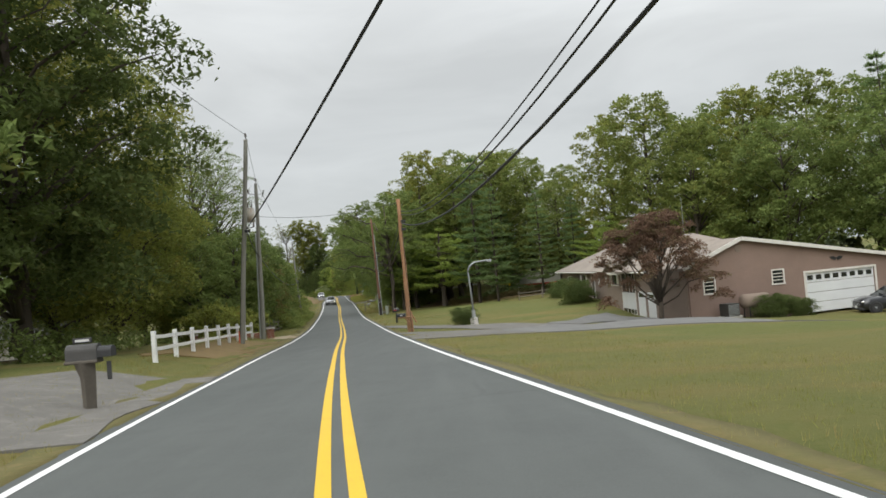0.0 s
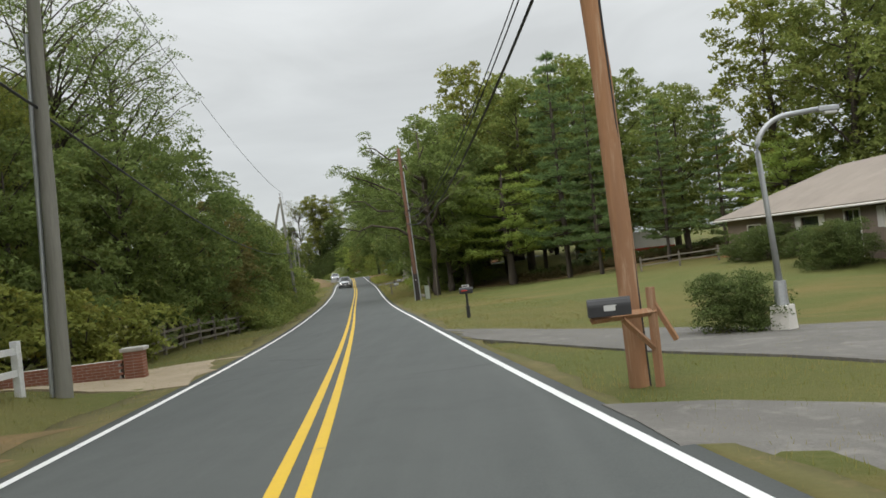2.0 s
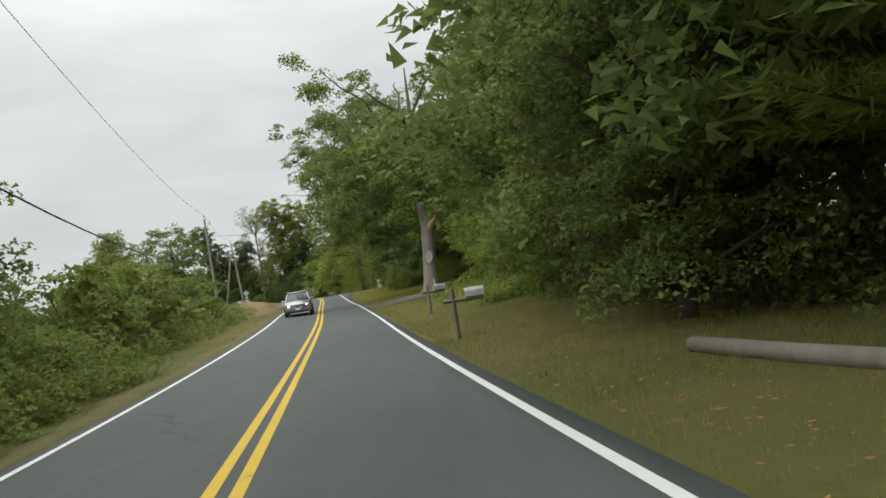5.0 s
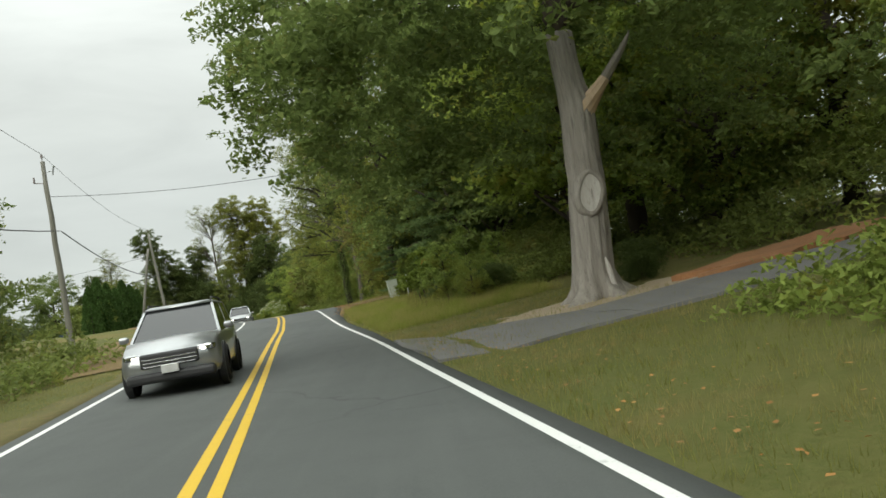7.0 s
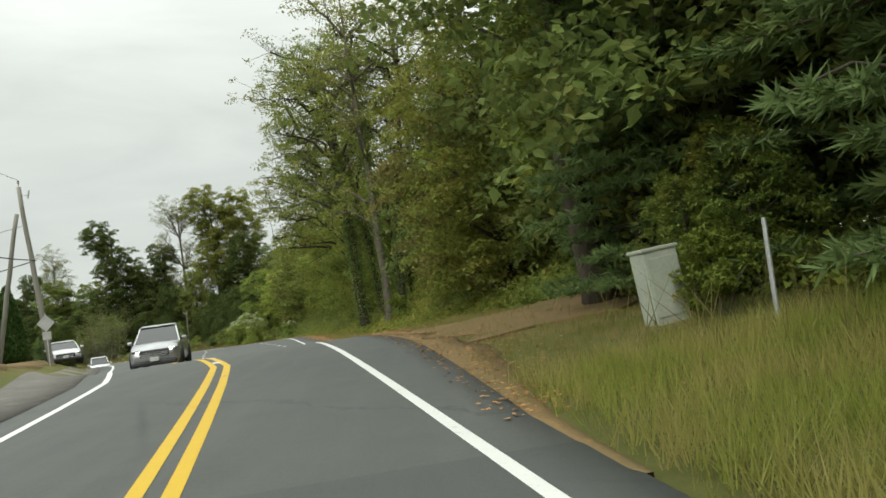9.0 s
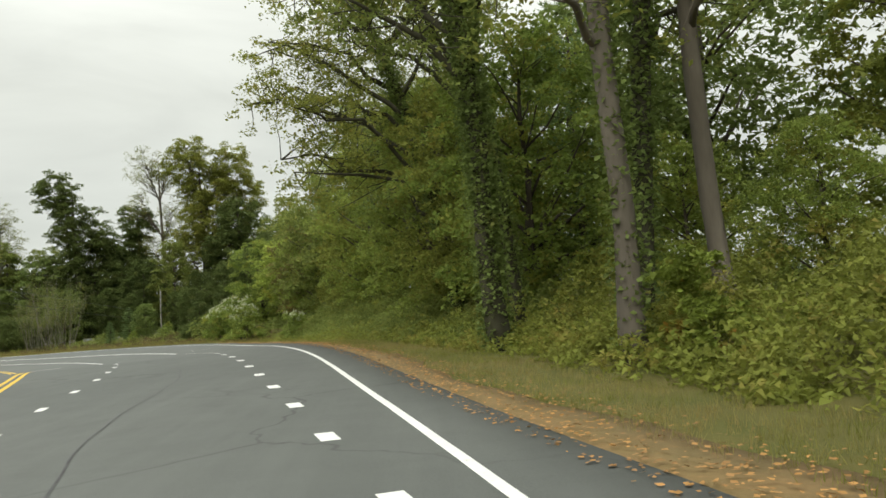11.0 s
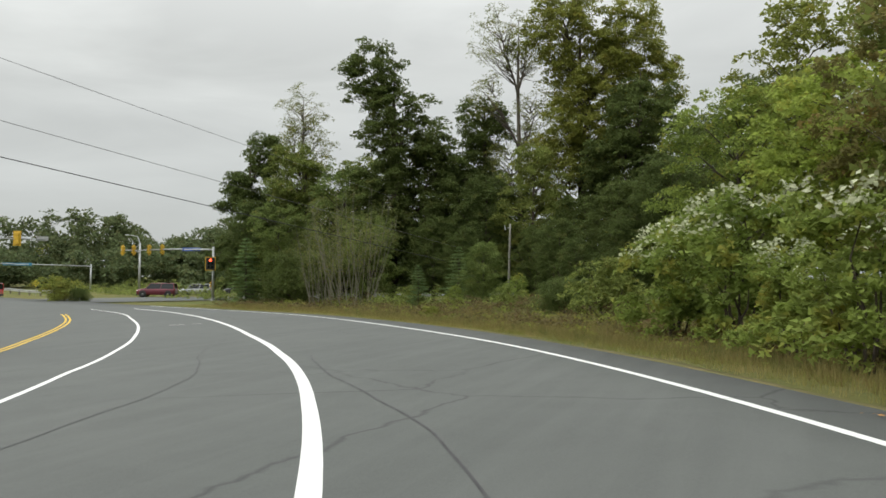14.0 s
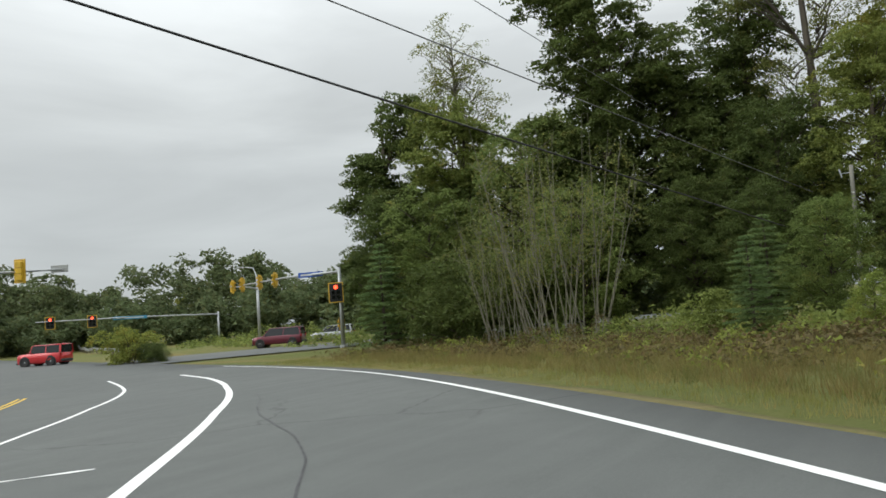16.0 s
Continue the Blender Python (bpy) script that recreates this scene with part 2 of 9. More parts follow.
STUCCO_TAN = worn("tan_pink_painted_brick", (0.25, 0.195, 0.155), (0.215, 0.168, 0.135), 0.5, 16, 0.9, stain=(0.26, 0.2, 0.16), stain_amount=0.35, relief=0.25)
TRIM = worn("off_white_trim_paint", (0.72, 0.69, 0.64), (0.63, 0.6, 0.55), 1.2, 30, 0.6, relief=0.05)
DOOR_WHITE = worn("white_garage_door_paint", (0.72, 0.73, 0.73), (0.66, 0.67, 0.67), 0.8, 30, 0.5, relief=0.03)
SHINGLE = worn("tan_asphalt_shingle", (0.30, 0.255, 0.215), (0.245, 0.21, 0.18), 0.6, 22, 0.95, stain=(0.20, 0.17, 0.145), relief=0.5)
BRICK = worn("red_brick", (0.29, 0.125, 0.08), (0.22, 0.10, 0.068), 2.2, 25, 0.9, stain=(0.36, 0.2, 0.14), relief=0.4)
DARK_GLASS = material("dark_window_glass", 0.06, 0, 0.6)[0]
DARK_GLASS.node_tree.nodes["Principled BSDF"].inputs["Base Color"].default_value = (0.018, 0.02, 0.022, 1)
BLACK_METAL = plain("black_painted_metal", (0.025, 0.025, 0.027), 0.45)
MAIL_GREY = worn("grey_plastic_mailbox", (0.075, 0.072, 0.068), (0.055, 0.053, 0.05), 2, 30, 0.6, relief=0.05)
POST_TAUPE = worn("taupe_plastic_post", (0.11, 0.095, 0.076), (0.085, 0.074, 0.06), 2, 25, 0.7, relief=0.1)
SILVER_TAPE = plain("pale_label_film", (0.62, 0.62, 0.6), 0.5)
RED_PLASTIC = plain("red_plastic", (0.55, 0.035, 0.025), 0.45)
ORANGE = plain("orange_plastic", (0.75, 0.12, 0.02), 0.5)
SIGNAL_YELLOW = plain("signal_housing_yellow", (0.66, 0.42, 0.03), 0.5)
SIGN_BLUE = plain("blue_street_sign", (0.03, 0.10, 0.42), 0.4)
SIGN_TEAL = plain("light_blue_street_sign", (0.06, 0.28, 0.46), 0.4)
SIGN_YELLOW = plain("yellow_warning_sign", (0.72, 0.55, 0.03), 0.45)
SIGN_BACK = plain("dull_aluminium_sign_back", (0.42, 0.43, 0.42), 0.5, 0.5)
RED_LAMP = lamp_glow("lit_red_signal", (1.0, 0.07, 0.025), 5.0)
HEADLAMP = lamp_glow("lit_headlamp", (1.0, 0.93, 0.80), 6.0)
RUBBER = plain("tyre_rubber", (0.022, 0.022, 0.022), 0.85)
RIM = plain("alloy_rim", (0.42, 0.43, 0.44), 0.35, 0.8)
CHROME = plain("bright_chrome", (0.7, 0.7, 0.71), 0.18, 1.0)
PLASTIC_BLACK = plain("black_trim_plastic", (0.03, 0.03, 0.031), 0.6)
TAIL_RED = plain("red_tail_lamp", (0.4, 0.02, 0.015), 0.25)


def car_paint(name, c, metal=0.35):
    m, t, p = material(name, 0.28, metal, 0.5)
    c2 = blend(t, stretch(t, noise_of(t, position(t), 1.5, 4), 0.35, 0.7), c, tuple(0.82 * k for k in c))
    t.links.new(c2, p.inputs["Base Color"])
    p.inputs["Coat Weight"].default_value, p.inputs["Coat Roughness"].default_value = 0.6, 0.06
    return m


OAK_LEAF = leaf("dark_oak_leaf", (0.128, 0.172, 0.052), (0.155, 0.195, 0.058), (0.25, 0.25, 0.075), 0.2, 0.5)
# the oak leaf above turned down by a third: shade put into its colour
SHADED_OAK = leaf("shaded_oak_leaf", (0.08, 0.108, 0.034), (0.098, 0.124, 0.038), (0.15, 0.15, 0.045), 0.2, 0.5)
BROAD_LEAF = leaf("mid_green_leaf", (0.145, 0.182, 0.05), (0.178, 0.205, 0.055), (0.3, 0.265, 0.072), 0.18, 0.5)
YELLOW_LEAF = leaf("yellowing_leaf", (0.170, 0.199, 0.046), (0.208, 0.217, 0.051), (0.310, 0.247, 0.054), 0.2, 0.5)
LOCUST_LEAF = leaf("bright_green_leaf", (0.165, 0.222, 0.052), (0.205, 0.245, 0.058), (0.31, 0.285, 0.058), 0.3, 0.5)
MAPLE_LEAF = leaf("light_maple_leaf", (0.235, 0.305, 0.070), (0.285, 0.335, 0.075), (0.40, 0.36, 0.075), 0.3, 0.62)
BROWN_LEAF = leaf("browning_leaf", (0.150, 0.145, 0.052), (0.180, 0.155, 0.052), (0.245, 0.175, 0.055), 0.3, 0.5)
THIN_LEAF = leaf("thinning_grey_green_leaf", (0.139, 0.164, 0.050), (0.172, 0.186, 0.056), (0.264, 0.222, 0.056), 0.3, 0.5)
PINE_LEAF = leaf("dark_pine_needle", (0.142, 0.210, 0.083), (0.177, 0.236, 0.090), (0.236, 0.260, 0.073), 0.2, 0.5)
PINE_LIGHT = leaf("yellow_green_pine_needle", (0.258, 0.340, 0.084), (0.305, 0.366, 0.090), (0.394, 0.420, 0.091), 0.3, 0.5)
MAPLE_RED = leaf("dull_red_maple_leaf", (0.15, 0.095, 0.066), (0.172, 0.108, 0.072), (0.145, 0.125, 0.062), 0.4, 0.45)
HEDGE_LEAF = leaf("arborvitae_spray", (0.051, 0.096, 0.026), (0.065, 0.109, 0.027), None, 0, 0.5)
WEED_LEAF = leaf("roadside_weed_leaf", (0.15, 0.186, 0.04), (0.195, 0.208, 0.046), (0.31, 0.26, 0.07), 0.3, 0.45)
DRY_WEED = leaf("dry_tall_grass", (0.204, 0.157, 0.064), (0.162, 0.149, 0.051), (0.111, 0.132, 0.038), 0.5, 0.45)
FLOWER = leaf("cream_flower_head", (0.36, 0.39, 0.24), (0.42, 0.43, 0.3), None, 0, 0.35)
FAR_LEAF = leaf("distant_woodland_leaf", (0.088, 0.118, 0.055), (0.108, 0.132, 0.058), (0.155, 0.15, 0.058), 0.35, 0.45)
LINDEN_LEAF = leaf("cool_green_leaf", (0.145, 0.195, 0.062), (0.175, 0.215, 0.066), (0.25, 0.25, 0.07), 0.25, 0.5)
ROUGH_GRASS = leaf("rough_grass_blade", (0.198, 0.240, 0.047), (0.248, 0.265, 0.063), (0.368, 0.310, 0.116), 0.6, 0.5)
GRASS_BLADE = leaf("grass_blade", (0.150, 0.168, 0.042), (0.200, 0.190, 0.055), (0.33, 0.265, 0.115), 0.6, 0.5)
FALLEN = leaf("fallen_autumn_leaf", (0.30, 0.15, 0.05), (0.36, 0.21, 0.08), (0.20, 0.12, 0.06), 0.4, 0.1)
BRAMBLE = leaf("russet_bramble_leaf", (0.104, 0.076, 0.036), (0.084, 0.088, 0.032), (0.160, 0.104, 0.048), 0.4, 0.35)
SUMAC_LEAF = leaf("sumac_leaf", (0.12, 0.165, 0.03), (0.155, 0.18, 0.034), (0.38, 0.13, 0.03), 0.1, 0.4)

# ---- building helpers ----
def mesh_object(name, bm, mat_, parent=None, label="", smooth=False):
    me = bpy.data.meshes.new(name)
    bm.to_mesh(me)
    bm.free()
    if smooth:
        me.polygons.foreach_set("use_smooth", [True] * len(me.polygons))
    me.materials.append(mat_)
    ob = new(name, me)
    if parent is not None:
        ob.parent = parent
    if label:
        ob["label"] = label
    return ob


def part(name, bm, mat_, parent, label="", smooth=False):
    return mesh_object(name, bm, mat_, parent, label, smooth)


def thing(name, m, label, category, group="", kind=""):
    ob = new(name)
    ob.empty_display_size = 0.2
    ob.matrix_basis = m
    return tagged(ob, label, category, group, kind)


def raw_mesh(name, verts, faces, mat_, smooth=False):
    """A mesh object from numpy arrays: verts (n, 3), faces (m, 3 or 4)."""
    me = bpy.data.meshes.new(name)
    verts, faces = np.asarray(verts, np.float32), np.asarray(faces, np.int32)
    k = faces.shape[1]
    me.vertices.add(len(verts))
    me.vertices.foreach_set("co", verts.ravel())
    me.loops.add(faces.size)
    me.loops.foreach_set("vertex_index", faces.ravel())
    me.polygons.add(len(faces))
    me.polygons.foreach_set("loop_start", np.arange(0, faces.size, k, dtype=np.int32))
    me.polygons.foreach_set("use_smooth", np.full(len(faces), smooth))
    me.update(calc_edges=True)
    me.materials.append(mat_)
    return new(name, me)


def box(bm, centre, size, turn=None, bevel=0.0):
    made = bmesh.ops.create_cube(bm, size=1.0)["verts"]
    m = Matrix.Translation(centre) @ (turn.to_4x4() if turn else Matrix.Identity(4)) @ Matrix.Diagonal((*size, 1))
    bmesh.ops.transform(bm, matrix=m, verts=made)
    if bevel:
        edges = list({e for v in made for e in v.link_edges})
        bmesh.ops.bevel(bm, geom=edges, offset=bevel, segments=2, affect="EDGES", profile=0.5)


def rod(bm, a, b, ra, rb=None, sides=10, caps=True):
    a, b = Vector(a), Vector(b)
    rb = ra if rb is None else rb
    turn = (b - a).to_track_quat("Z", "Y").to_matrix()
    rings = []
    for c, r in ((a, ra), (b, rb)):
        rings.append([bm.verts.new(c + turn @ Vector((r * math.cos(2 * math.pi * i / sides), r * math.sin(2 * math.pi * i / sides), 0))) for i in range(sides)])
    for i in range(sides):
        j = (i + 1) % sides
        bm.faces.new((rings[0][i], rings[0][j], rings[1][j], rings[1][i]))
    if caps:
        bm.faces.new(rings[0][::-1])
        bm.faces.new(rings[1])


def tube(bm, points, radii, sides=8, wobble=0.0, rng=None):
    """A bent tapering tube through points."""
    pts = [Vector(p) for p in points]
    rings = []
    for i, p in enumerate(pts):
        d = (pts[min(i + 1, len(pts) - 1)] - pts[max(i - 1, 0)]).normalized()
        turn = d.to_track_quat("Z", "Y").to_matrix()
        ring = []
        for k in range(sides):
            a = 2 * math.pi * k / sides
            r = radii[i] * (1 + (rng.uniform(-wobble, wobble) if rng else 0))
            ring.append(bm.verts.new(p + turn @ Vector((r * math.cos(a), r * math.sin(a), 0))))
        rings.append(ring)
    for r0, r1 in zip(rings, rings[1:]):
        for k in range(sides):
            j = (k + 1) % sides
            bm.faces.new((r0[k], r0[j], r1[j], r1[k]))
    bm.faces.new(rings[0][::-1])
    bm.faces.new(rings[-1])


def prism(bm, outline, z0, z1):
    """An upright prism over a plan outline of (x, y)."""
    low = [bm.verts.new((x, y, z0)) for x, y in outline]
    high = [bm.verts.new((x, y, z1)) for x, y in outline]
    n = len(low)
    bm.faces.new(low[::-1])
    bm.faces.new(high)
    for i in range(n):
        j = (i + 1) % n
        bm.faces.new((low[i], low[j], high[j], high[i]))


# ---- the road's course: right-hand edge line, x, y, z and cross fall in degrees, every 24 m or so ----
EDGE = [
    (27.5, -140.0, 4.0, 0.0), (15.0, -68.0, 2.9, 0.0),
    (7.03, -21.56, 2.11, 0.0), (2.71, 2.09, 1.78, 0.1), (-0.82, 25.81, 0.74, 0.0), (-3.99, 49.61, -0.36, -0.3), (-7.38, 73.40, -1.14, 0.6),
    (-10.90, 97.14, -1.77, 0.1), (-14.32, 120.89, -2.06, 0.1), (-17.70, 144.67, -2.01, -1.0), (-21.42, 168.38, -1.73, -2.0),
    (-25.15, 192.08, -1.19, -0.2), (-29.68, 215.65, -1.59, 0.0), (-34.31, 238.99, -1.76, 0.4), (-40.88, 261.92, -2.50, 2.4),
    (-51.94, 282.71, -2.95, 2.8), (-67.45, 300.68, -3.46, 2.8),
]
EDGE_FAR = [(-84.63, 314.83, -3.94, 1.6), (-104.69, 322.65, -4.00, 0.5), (-127.7, 330.2, -3.95, 0.0), (-200.0, 353.0, -3.6, 0.0), (-300.0, 384.0, -2.5, 0.0)]


def course():
    k = np.array(EDGE + EDGE_FAR)
    out_ = []
    for i in range(1, len(k) - 2):
        a, b, c, d = k[i - 1], k[i], k[i + 1], k[i + 2]
        for f in np.linspace(0, 1, 40, endpoint=False):
            out_.append(b + 0.5 * f * (c - a + f * (2 * a - 5 * b + 4 * c - d + f * (3 * (b - c) + d - a))))
    out_ = np.array(out_)
    s_ = np.r_[0, np.cumsum(np.linalg.norm(np.diff(out_[:, :2], axis=0), axis=1))]
    even = np.arange(0, s_[-1], 1.0)
    return np.stack([np.interp(even, s_, out_[:, j]) for j in range(4)], 1)


LINE = course()
TAN = np.gradient(LINE[:, :2], axis=0)
TAN /= np.linalg.norm(TAN, axis=1)[:, None]
NOR = np.stack([TAN[:, 1], -TAN[:, 0]], 1)
S0 = -float(np.argmin(np.hypot(LINE[:, 0] - 7.03, LINE[:, 1] + 21.56)))
STATION = np.arange(len(LINE)) + S0


def along(s_, col):
    return np.interp(s_, STATION, LINE[:, col])


def lateral(s_):
    tx, ty = np.interp(s_, STATION, NOR[:, 0]), np.interp(s_, STATION, NOR[:, 1])
    return tx, ty


# the brow of the hill stands a little above the even course
LINE[:, 2] += sum(np.interp(STATION + e, (186, 194, 200, 206, 212, 218, 222, 226, 229, 232), (0, 0.02, 0.05, 0.12, 0.20, 0.28, 0.30, 0.21, 0.07, 0)) for e in (-2, 0, 2)) / 3


def heading(s_):
    tx, ty = np.interp(s_, STATION, TAN[:, 0]), np.interp(s_, STATION, TAN[:, 1])
    return math.degrees(math.atan2(-tx, ty))


def road_z(s_, d):
    return along(s_, 2) + np.clip(np.tan(np.radians(along(s_, 3))) * np.asarray(d), -0.9, 0.5)


def steps(s_, rows):
    return np.interp(s_, [r[0] for r in rows], [r[1] for r in rows])


# lateral places of the markings and of the pavement's edges, by station
def eased(s_, rows):
    return sum(steps(s_ + e, rows) for e in (-4, -2, 0, 2, 4)) / 5


def edge_at(s_):
    return eased(s_, ((189, 0), (200, -0.52), (208, -0.78), (216, -0.89), (224, -0.86), (232, -0.44), (240, 0), (256, 0.03), (264, -0.02), (272, -0.12), (280, -0.15), (288, 0), (294, 0.2), (300, 0.26), (310, 0.03), (318, -0.23), (326, -0.29), (334, -0.2), (350, -0.14), (366, -0.03)))


def yellow_at(s_):
    return eased(s_, ((194, 0), (200, 0.06), (208, 0.25), (216, 0.3), (224, 0.16), (232, 0.06), (240, 0), (264, 0.06), (280, -0.02), (288, -0.11), (300, -0.16), (318, -0.22), (326, -0.36), (334, -0.49), (342, -0.52), (350, -0.38), (358, 0.06), (366, 0.81), (372, 1.74))) + steps(s_, ((200, -3.0), (216, -3.5), (232, -5.3), (254, -8.0), (274, -11.3), (290, -13.6), (312, -14.0), (331, -13.6), (360, -11.8), (372, -10.6)))


def left_line_at(s_):
    return eased(s_, ((190, 0), (200, 0.76), (208, 1.30), (216, 1.59), (224, 1.30), (232, 0.95), (242, 0.85), (252, 0.7), (264, 0))) + steps(s_, ((190, -6.0), (206, -6.3), (216, -6.9), (254, -12.2), (274, -15.8), (290, -18.0), (331, -18.2), (372, -16.0)))


def pave_left(s_):
    return left_line_at(s_) - steps(s_, ((0, 0.25), (180, 0.3), (206, 0.6), (246, 0.7), (266, 1.4), (290, 1.6)))


def pave_right(s_):
    return steps(s_, ((0, 0.22), (130, 0.3), (192, 0.3), (200, -0.1), (206, 0.0), (214, 0.6), (226, 0.8), (238, 1.1), (300, 1.25), (345, 0.6), (372, 0.5)))


def turn_line_at(s_):
    return eased(s_, ((240, 0.05), (256, 0.14), (264, 0.14), (272, 0), (280, -0.06), (288, 0.09), (294, 0.2), (300, 0.28), (310, 0.10), (318, -0.16), (326, -0.23), (334, -0.11), (342, -0.01), (350, -0.06), (358, -0.17), (372, -0.2))) + steps(s_, ((226, -0.2), (245, -1.3), (252, -1.85), (264, -2.7), (273, -3.2), (284, -3.8), (290, -4.3), (303, -5.0), (313, -5.4), (324, -5.5), (337, -5.3), (345, -5.1), (355, -4.4), (363, -3.6), (369, -3.3)))


def lane_line_at(s_):
    return eased(s_, ((240, 0), (264, 0.08), (288, 0.09), (300, 0.18), (310, 0.21), (318, 0.13), (326, 0.05), (334, 0.02), (350, 0), (366, -0.04))) + steps(s_, ((214, -3.1), (232, -4.6), (249, -5.65), (256, -5.95), (263, -6.45), (278, -7.9), (287, -8.7), (295, -9.1), (311, -10.1), (319, -10.1), (330, -9.8), (347, -9.1), (353, -8.6), (362, -7.2), (371, -6.2)))


def to_road(xy):
    """Station and offset from the edge line of plan points."""
    xy = np.atleast_2d(np.asarray(xy, float))
    s_, d_ = np.empty(len(xy)), np.empty(len(xy))
    for a in range(0, len(xy), 4000):
        p = xy[a:a + 4000]
        i = ((p[:, None, :] - LINE[None, ::2, :2]) ** 2).sum(-1).argmin(1) * 2
        rel = p - LINE[i, :2]
        s_[a:a + 4000] = STATION[i] + (rel * TAN[i]).sum(1)
        d_[a:a + 4000] = (rel * NOR[i]).sum(1)
    return s_, d_


def smooth(x, a, b):
    f = np.clip((x - a) / (b - a), 0, 1)
    return f * f * (3 - 2 * f)


CROSS_AT, CROSS_WAY = np.array([-119.0, 327.0]), np.array([0.33, 0.944])


def cross_off(xy):
    rel = np.atleast_2d(xy) - CROSS_AT
    return rel @ np.array([CROSS_WAY[1], -CROSS_WAY[0]]), rel @ CROSS_WAY


def ground_z(xy):
    """Height of the natural ground; it dips a little under the pavement."""
    xy = np.atleast_2d(np.asarray(xy, float))
    s_, d_ = to_road(xy)
    right, left = pave_right(s_), pave_left(s_)
    inside = np.clip(d_, left, right)
    z = road_z(s_, inside) - 0.03
    out_r, out_l = np.maximum(d_ - right, 0), np.maximum(left - d_, 0)
    win = lambda a, b, e=14.0: smooth(s_, a - e, a) * (1 - smooth(s_, b, b + e))
    # right side: falls towards the pink house, rises to the wood behind the big old tree
    z -= win(-60, 84) * (0.045 * np.minimum(out_r, 12) + 0.085 * np.clip(out_r - 14, 0, 14))
    z += win(92, 150) * 0.035 * np.clip(out_r - 6, 0, 20)
    z += win(170, 220) * (0.085 * np.clip(out_r - 1.0, 0, 22))
    z += win(245, 330) * (-0.06 * np.clip(out_r, 0, 4) + 0.05 * np.clip(out_r - 4, 0, 30))
    # left side: a low bank by the white fence, level further on
    z += win(38, 76, 10) * 0.45 * smooth(out_l, 0.8, 4.0) + win(10, 34, 8) * 0.25 * smooth(out_l, 2.5, 8)
    z -= win(86, 120) * 0.03 * np.clip(out_l, 0, 12)
    z -= win(150, 196) * 0.025 * np.clip(out_l - 2, 0, 14)
    z += win(212, 245, 16) * 0.04 * np.clip(out_l, 0, 16) + win(228, 258, 12) * 0.9 * smooth(out_l, 0.2, 3.2)
    under = (d_ < right - 0.15) & (d_ > left + 0.15)
    z -= 0.16 * under
    away = np.minimum(np.maximum(out_r, out_l) / 12, 1)
    z += away * 0.16 * (np.sin(xy[:, 0] * 0.31 + 1) * np.sin(xy[:, 1] * 0.27) + 0.5 * np.sin(xy[:, 0] * 0.83) * np.sin(xy[:, 1] * 0.71 + 2))
    c, l_ = cross_off(xy)
    near = (1 - smooth(np.abs(c), 8.5, 13)) * (1 - smooth(np.abs(l_), 150, 190)) * smooth(s_, 350, 362)
    z = z * (1 - near) + near * (-4.12)
    far = smooth(np.hypot(xy[:, 0] + 60, xy[:, 1] - 180), 260, 700)
    return z * (1 - far) + far * (-1.0)


def gz(x, y):
    return float(ground_z([(x, y)])[0])


def at(s_, d, up=0.0, on_road=False):
    """World place at a station and offset, on the ground or the pavement."""
    nx, ny = lateral(s_)
    x, y = float(along(s_, 0) + nx * d), float(along(s_, 1) + ny * d)
    return Vector((x, y, (float(road_z(s_, d)) if on_road else gz(x, y)) + up))


def strip(name, s0, s1, left, right, lift, mat_, step=1.5, across=2, on_road=True, skirt=0.0):
    """A sheet along the road between two offsets (numbers or functions of the station)."""
    ss = np.arange(s0, s1 + 0.01, step)
    a = left(ss) if callable(left) else np.full(len(ss), float(left))
    b = right(ss) if callable(right) else np.full(len(ss), float(right))
    nx, ny = lateral(ss)
    rows = []
    for f in np.linspace(0, 1, across):
        d = a + (b - a) * f
        x, y = along(ss, 0) + nx * d, along(ss, 1) + ny * d
        z = road_z(ss, d) if on_road else ground_z(np.stack([x, y], 1))
        rows.append(np.stack([x, y, z + lift], 1))
    if skirt:
        rows.insert(0, rows[0] + np.array([0, 0, -skirt]))
        rows.append(rows[-1] + np.array([0, 0, -skirt]))
    v = np.stack(rows, 1)
    n, m = v.shape[:2]
    i = np.arange(n - 1)[:, None] * m + np.arange(m - 1)[None]
    f = np.stack([i, i + 1, i + m + 1, i + m], -1).reshape(-1, 4)
    return raw_mesh(name, v.reshape(-1, 3), f, mat_, True)


def spread(lo, hi, fine_lo, fine_hi, step):
    """Grid lines: even in the middle, growing wider outwards."""
    mid = list(np.arange(fine_lo, fine_hi, step))
    a, d = [], step
    x = fine_lo
    while x > lo:
        d *= 1.35
        x -= d
        a.append(x)
    b, d, x = [], step, mid[-1]
    while x < hi:
        d *= 1.35
        x += d
        b.append(x)
    return np.array(a[::-1] + mid + b)


def build_ground():
    gx, gy = spread(-2400, 2400, -178, 64, 1.5), spread(-2400, 2600, -24, 396, 1.5)
    X, Y = np.meshgrid(gx, gy)
    xy = np.stack([X.ravel(), Y.ravel()], 1)
    v = np.c_[xy, ground_z(xy)]
    m = len(gx)
    i = (np.arange(len(gy) - 1)[:, None] * m + np.arange(m - 1)[None]).ravel()
    ob = raw_mesh("ground", v, np.stack([i, i + 1, i + m + 1, i + m], 1), GRASS, True)
    return tagged(ob, "rough grass with yellowed autumn patches", "ground", kind="structure")


